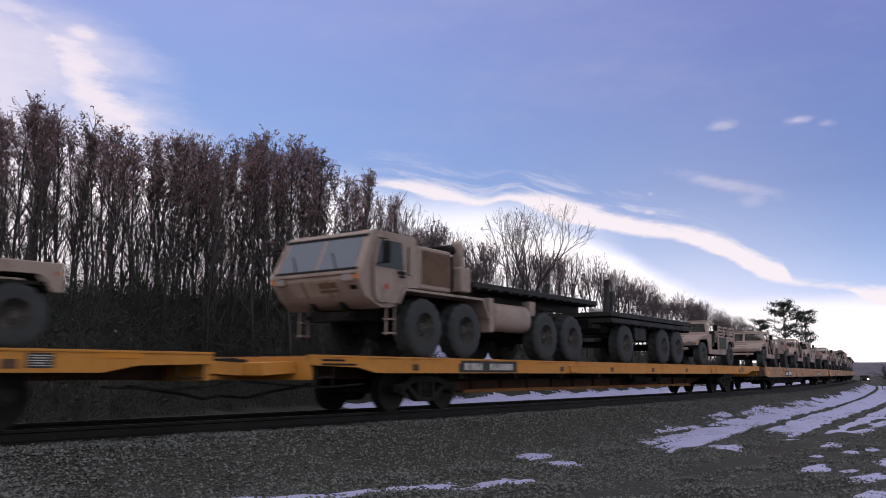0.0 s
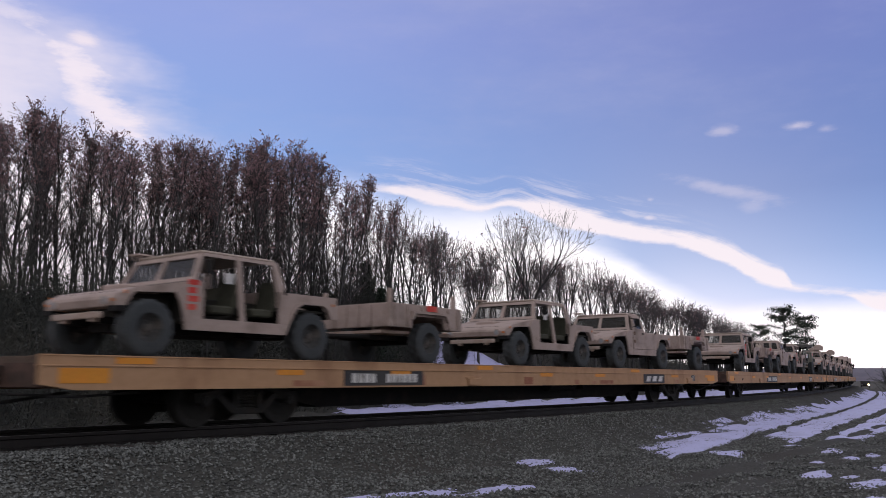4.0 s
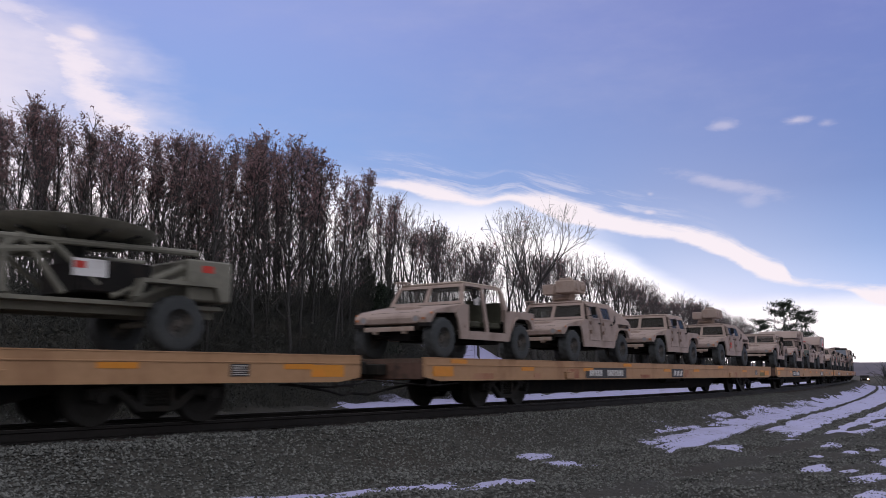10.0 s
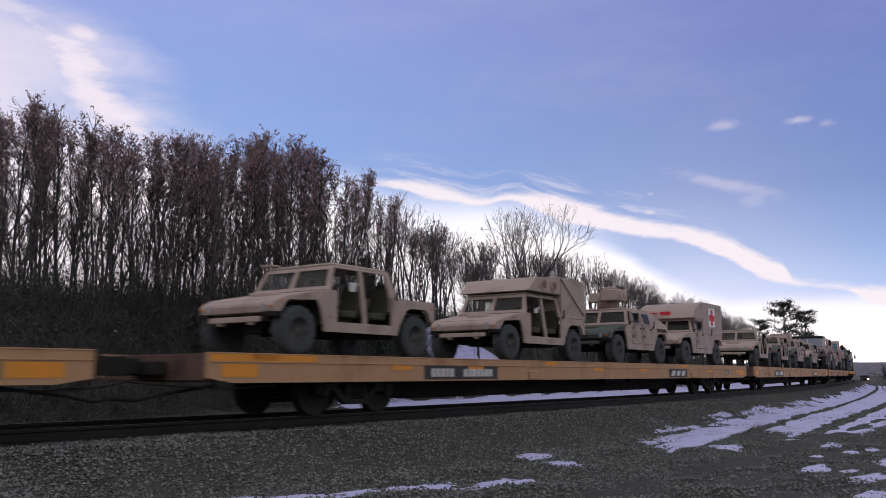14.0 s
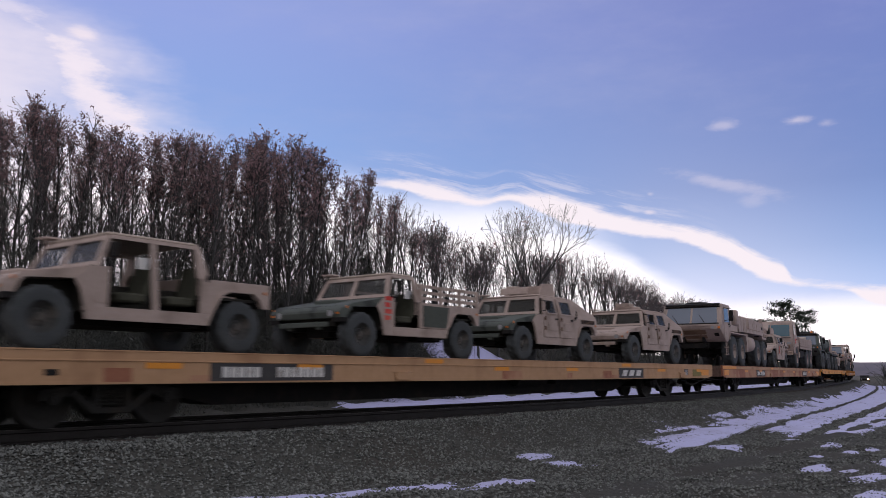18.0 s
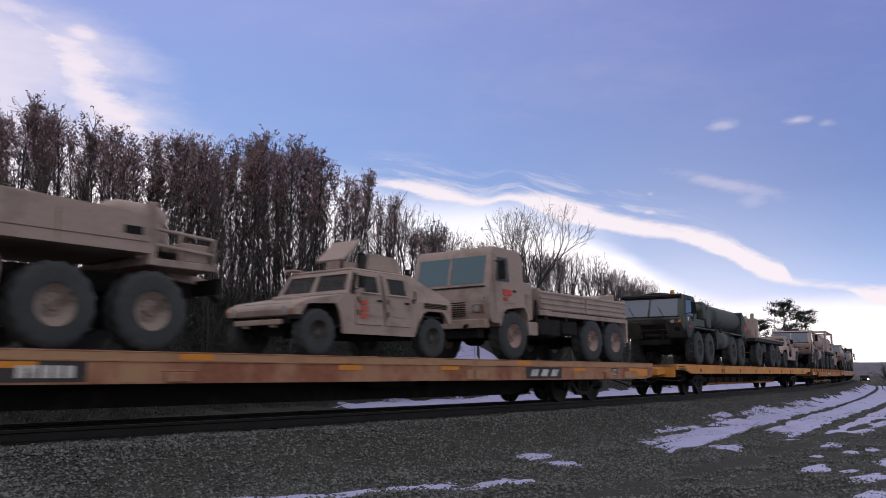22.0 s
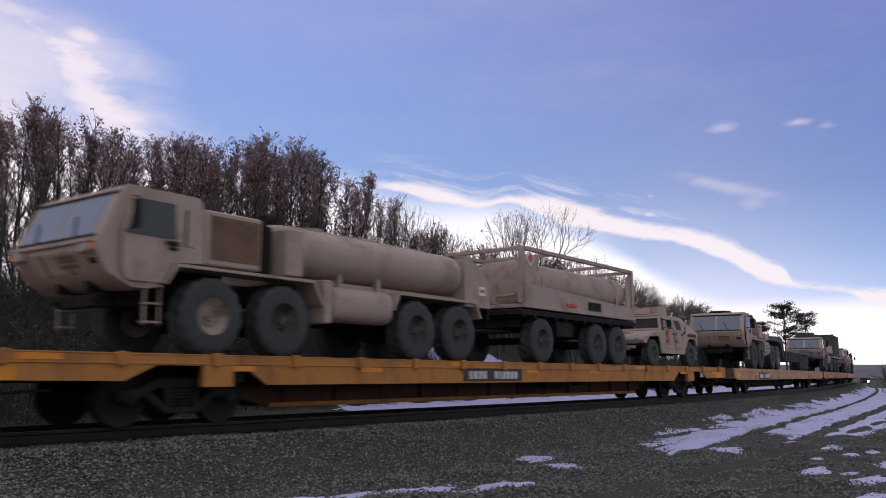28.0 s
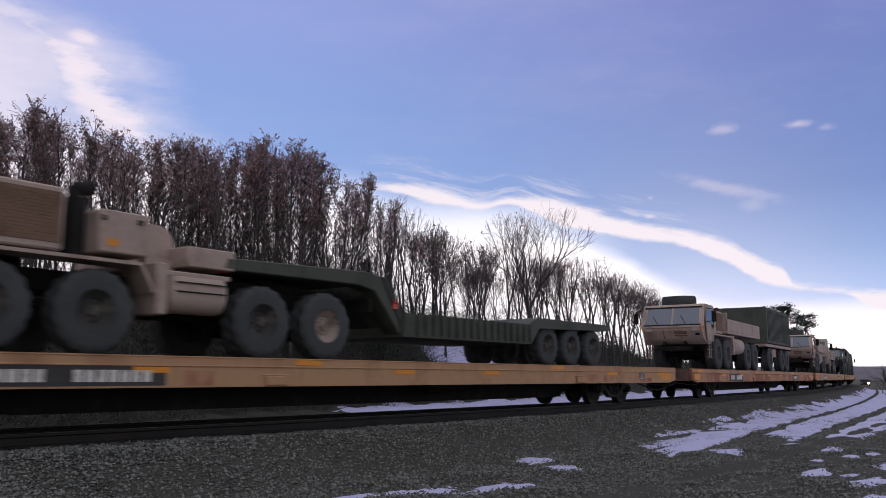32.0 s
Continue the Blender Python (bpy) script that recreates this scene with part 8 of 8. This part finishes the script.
    rod(bm, (0.62, -0.85, 2.45), (0.80, -0.85, 2.58), 0.10, n=12)
    part("air_intake", bm, UNDER, t)
    bm = fresh()
    box(bm, 0.52, 0.95, -1.1, 1.1, 1.05, 1.92)
    part("spare_carrier", bm, TAN, t, bevel=0.03)
    part("filter_canister", rod(fresh(), (0.74, -1.05, 1.0), (0.74, -1.05, 1.62), 0.15, n=14), TAN_DUST, t)
    part("step_box", box(fresh(), 0.60, 1.04, -1.20, -0.75, 0.62, 0.95), TAN_DUST, t, bevel=0.02)
    part("hydraulic_line", rod(fresh(), (1.0, -1.16, 0.7), (1.0, -1.16, 1.5), 0.035, n=8), UNDER, t)
    # black box standing for the shade inside the front wheel arches
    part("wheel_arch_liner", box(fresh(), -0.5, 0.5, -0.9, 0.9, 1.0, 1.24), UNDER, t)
    part("door_handle", box(fresh(), -0.08, 0.04, -1.225, -1.205, 1.62, 1.66), UNDER, cabin)
    part("fuel_tank", box(fresh(), 1.1, 2.2, -1.18, -0.62, 0.62, 1.06), UNDER, t, bevel=0.06)
    part("battery_box", box(fresh(), 2.3, 3.1, -1.15, -0.7, 0.7, 1.05), UNDER, t, bevel=0.03)
    bm = fresh()
    box(bm, 1.12, 5.9, -1.2, 1.2, 1.14, 1.26)
    bed = part("cargo_bed", bm, TAN, t, bevel=0.012)
    for s in (-1, 1):
        for x0, x1 in ((1.14, 3.45), (3.49, 5.87)):
            bm = fresh()
            box(bm, x0, x1, s * 1.16, s * 1.20, 1.28, 1.76)
            for z in (1.30, 1.43, 1.56, 1.69):
                box(bm, x0, x1, s * 1.20, s * 1.225, z, z + 0.055)
            part("drop_side", bm, TAN, bed, bevel=0.006)
        for x in (1.4, 2.4, 3.4, 4.4, 5.4):
            bm = fresh()
            box(bm, x, x + 0.12, s * 1.02, s * 1.19, 1.0, 1.14)
            part("bed_bracket", bm, UNDER, bed)
    for x in (1.12, 5.85):
        bm = fresh()
        box(bm, x, x + 0.05, -1.18, 1.18, 1.26, 1.82)
        part("end_board", bm, TAN, bed, bevel=0.01)
    bm = fresh()
    prism(bm, [(4.4, 1.5), (4.9, 1.90), (5.75, 2.0), (5.8, 1.5)], -0.9, 0.9)
    part("tarpaulin", bm, CANVAS, t, "heaped tan tarpaulin", bevel=0.08)
    bm = fresh()
    box(bm, 5.95, 6.12, -1.1, 1.1, 0.62, 0.80)
    box(bm, 5.98, 6.10, -1.15, -0.95, 0.6, 1.25)
    part("rear_bumper", bm, TAN, t)
    for ob in t.children_recursive:
        if ob.name.split(".")[0] not in ("wheel", "tyre"):
            for v in ob.data.vertices:
                if v.co.x < -0.4:
                    v.co.x = -0.4 + (v.co.x + 0.4) * 0.58
    return t


def make_lowboy():
    """A green gooseneck low-bed trailer; its kingpin is at x = 0."""
    t = tagged(new("low_bed_trailer"), "dark green gooseneck low-bed trailer, its neck on the tractor", "trailer")
    bm = fresh()
    prism(bm, [(-1.6, 1.42), (-1.5, 1.62), (1.85, 1.72), (2.35, 1.62), (3.05, 0.62), (2.75, 0.56), (2.05, 1.36), (1.6, 1.44)], -1.15, -0.75)
    prism(bm, [(-1.6, 1.42), (-1.5, 1.62), (1.85, 1.72), (2.35, 1.62), (3.05, 0.62), (2.75, 0.56), (2.05, 1.36), (1.6, 1.44)], 0.75, 1.15)
    box(bm, -1.5, 2.0, -0.75, 0.75, 1.48, 1.60)
    neck = part("gooseneck", bm, GREEN_PLAIN, t, bevel=0.02)
    bm = fresh()
    prism(bm, [(2.2, 1.66), (2.42, 1.62), (3.1, 0.64), (2.9, 0.60)], -1.17, 1.17)
    part("neck_plate", bm, GREEN, t)
    bm = fresh()
    prism(bm, [(2.8, 0.56), (2.9, 0.98), (7.5, 0.98), (7.9, 1.16), (11.8, 1.16), (11.9, 1.0), (8.0, 0.90), (7.6, 0.50), (2.8, 0.50)], -1.25, 1.25)
    deck = part("low_deck", bm, GREEN_PLAIN, t, bevel=0.02)
    for s in (-1, 1):
        for i in range(17):
            x = 3.2 + 4.3 * i / 16
            bm = fresh()
            box(bm, x, x + 0.07, s * 1.25, s * 1.31, 0.55, 0.97)
            part("outrigger_bracket", bm, GREEN_PLAIN, deck)
    bm = fresh()
    rod(bm, (2.62, -1.18, 1.20), (2.62, -1.19, 1.20), 0.04, n=8)
    box(bm, 2.55, 2.68, -1.185, -1.17, 1.05, 1.15)
    part("painted_mark", bm, REDPAINT, neck)
    for x in (8.55, 9.75, 10.95):
        for y in (-0.98, 0.98):
            wheel(t, x, y, 0.50, 0.40, 0.26, RIM)
    return t


def make_shrouded_truck():
    """A covered green cargo truck, far down the train."""
    t = tagged(new("covered_truck"), "dark green covered army cargo truck", "army truck")
    for x in (0.0, 3.95, 5.35):
        for y in (-0.99, 0.99):
            wheel(t, x, y, 0.59, 0.40, 0.28, RIM)
    bm = fresh()
    box(bm, -1.3, 6.2, -0.46, 0.46, 0.7, 1.05)
    part("chassis", bm, UNDER, t)
    bm = fresh()
    prism(bm, [(-1.45, 0.9), (-1.48, 1.72), (-1.20, 2.52), (-1.02, 2.66), (0.44, 2.62), (0.46, 1.25), (-0.5, 1.15), (-0.72, 0.86)], -1.19, 1.19)
    cabin = part("cab", bm, GREEN, t, bevel=0.04)
    bm = fresh()
    prism(bm, [(-1.47, 1.80), (-1.45, 1.80), (-1.22, 2.44), (-1.24, 2.44)], -1.0, 1.0)
    part("windscreen", bm, WINDOW, cabin)
    bm = fresh()
    slab(bm, [(-1.2, 1.15), (1.2, 1.15), (1.2, 2.5), (0.9, 2.9), (-0.9, 2.9), (-1.2, 2.5)], (1.0, 6.2))
    part("canvas_cover", bm, GREEN_CANVAS, t, bevel=0.03)
    return t


# ---------------------------------------------------------------- the load of the train, from its head
PROTOS = {}


def hmmwv(w, **kind):
    key = ("h", *sorted(kind.items()))
    if key in PROTOS:
        ob = copy_thing(PROTOS[key], Matrix())
    else:
        ob = PROTOS[key] = make_hmmwv(**kind)
    return aboard(ob, w)


def trailer(w, load):
    key = ("t", load)
    if key in PROTOS:
        ob = copy_thing(PROTOS[key], Matrix())
    else:
        ob = PROTOS[key] = make_trailer(load)
    return aboard(ob, w)


hmmwv(-132.95, doors="hard", cab=2, back="bed")
aboard(make_heavy("rack", red=1), -121.65)
aboard(make_axle_trailer("rack"), -111.38)
hmmwv(-103.93, doors="one", cab=2, back="slats")
hmmwv(-94.21, doors="none", red=2)
trailer(-87.46, 0)
hmmwv(-83.79, doors="none")
hmmwv(-78.1, doors="hard", cab=2, back="bed")
trailer(-71.54, 0)
hmmwv(-65.08, doors="none", red=2)
trailer(-58.35, 1)
hmmwv(-56.07, doors="hard", cab=2, back="bed")
hmmwv(-50.75, doors="none", red=2)
aboard(make_antenna_trailer(), -43.25)
hmmwv(-36.97, doors="none")
hmmwv(-30.8, doors="hard", back="slant", turret="sight")
hmmwv(-24.25, doors="hard", back="bed")
hmmwv(-17.45, doors="hard", back="slant", turret="sight", red=3)
hmmwv(-7.41, doors="none")
hmmwv(-0.35, doors="none", back="shelter")
hmmwv(5.89, doors="hard", back="slant", turret="sight", hood="green")
hmmwv(11.63, doors="hard", cab=2, back="ambulance")
hmmwv(21.7, doors="none")
hmmwv(27.98, doors="none", cab=2, back="slats", hood="green", red=2)
hmmwv(33.88, doors="hard", back="slant", turret="shield", hood="green")
hmmwv(40.37, doors="hard", back="slant", turret="hatch")
aboard(make_heavy("crane", 4.85), 50.60)
hmmwv(60.44, doors="hard", back="slant", turret="plates", red=4)
aboard(make_cargo_truck(), 66.67)
aboard(make_heavy("tank", paint=GREEN, red=2), 79.42)
aboard(make_axle_trailer("deck"), 89.79)
hmmwv(96.79, doors="none", cab=2, back="bed")
aboard(make_heavy("tank"), 108.1)
aboard(make_axle_trailer("tank"), 118.41)
hmmwv(125.73, doors="hard", back="slant", turret="shield", red=2)
aboard(make_heavy("tractor", 4.5), 138.25)
aboard(make_lowboy(), 138.25 + 4.5 + 0.76)
aboard(make_heavy("cargo", spare=True), 165.7)
aboard(make_axle_trailer("box"), 176.0)
aboard(make_heavy("cargo", spare=True), 192.3)
aboard(make_cargo_truck(), 203.5)
aboard(make_heavy("tank", paint=GREEN), 221.5)
aboard(make_shrouded_truck(), 233.5)
aboard(make_shrouded_truck(), 249.5)
aboard(make_heavy("tank", paint=GREEN), 258.5)
motions()
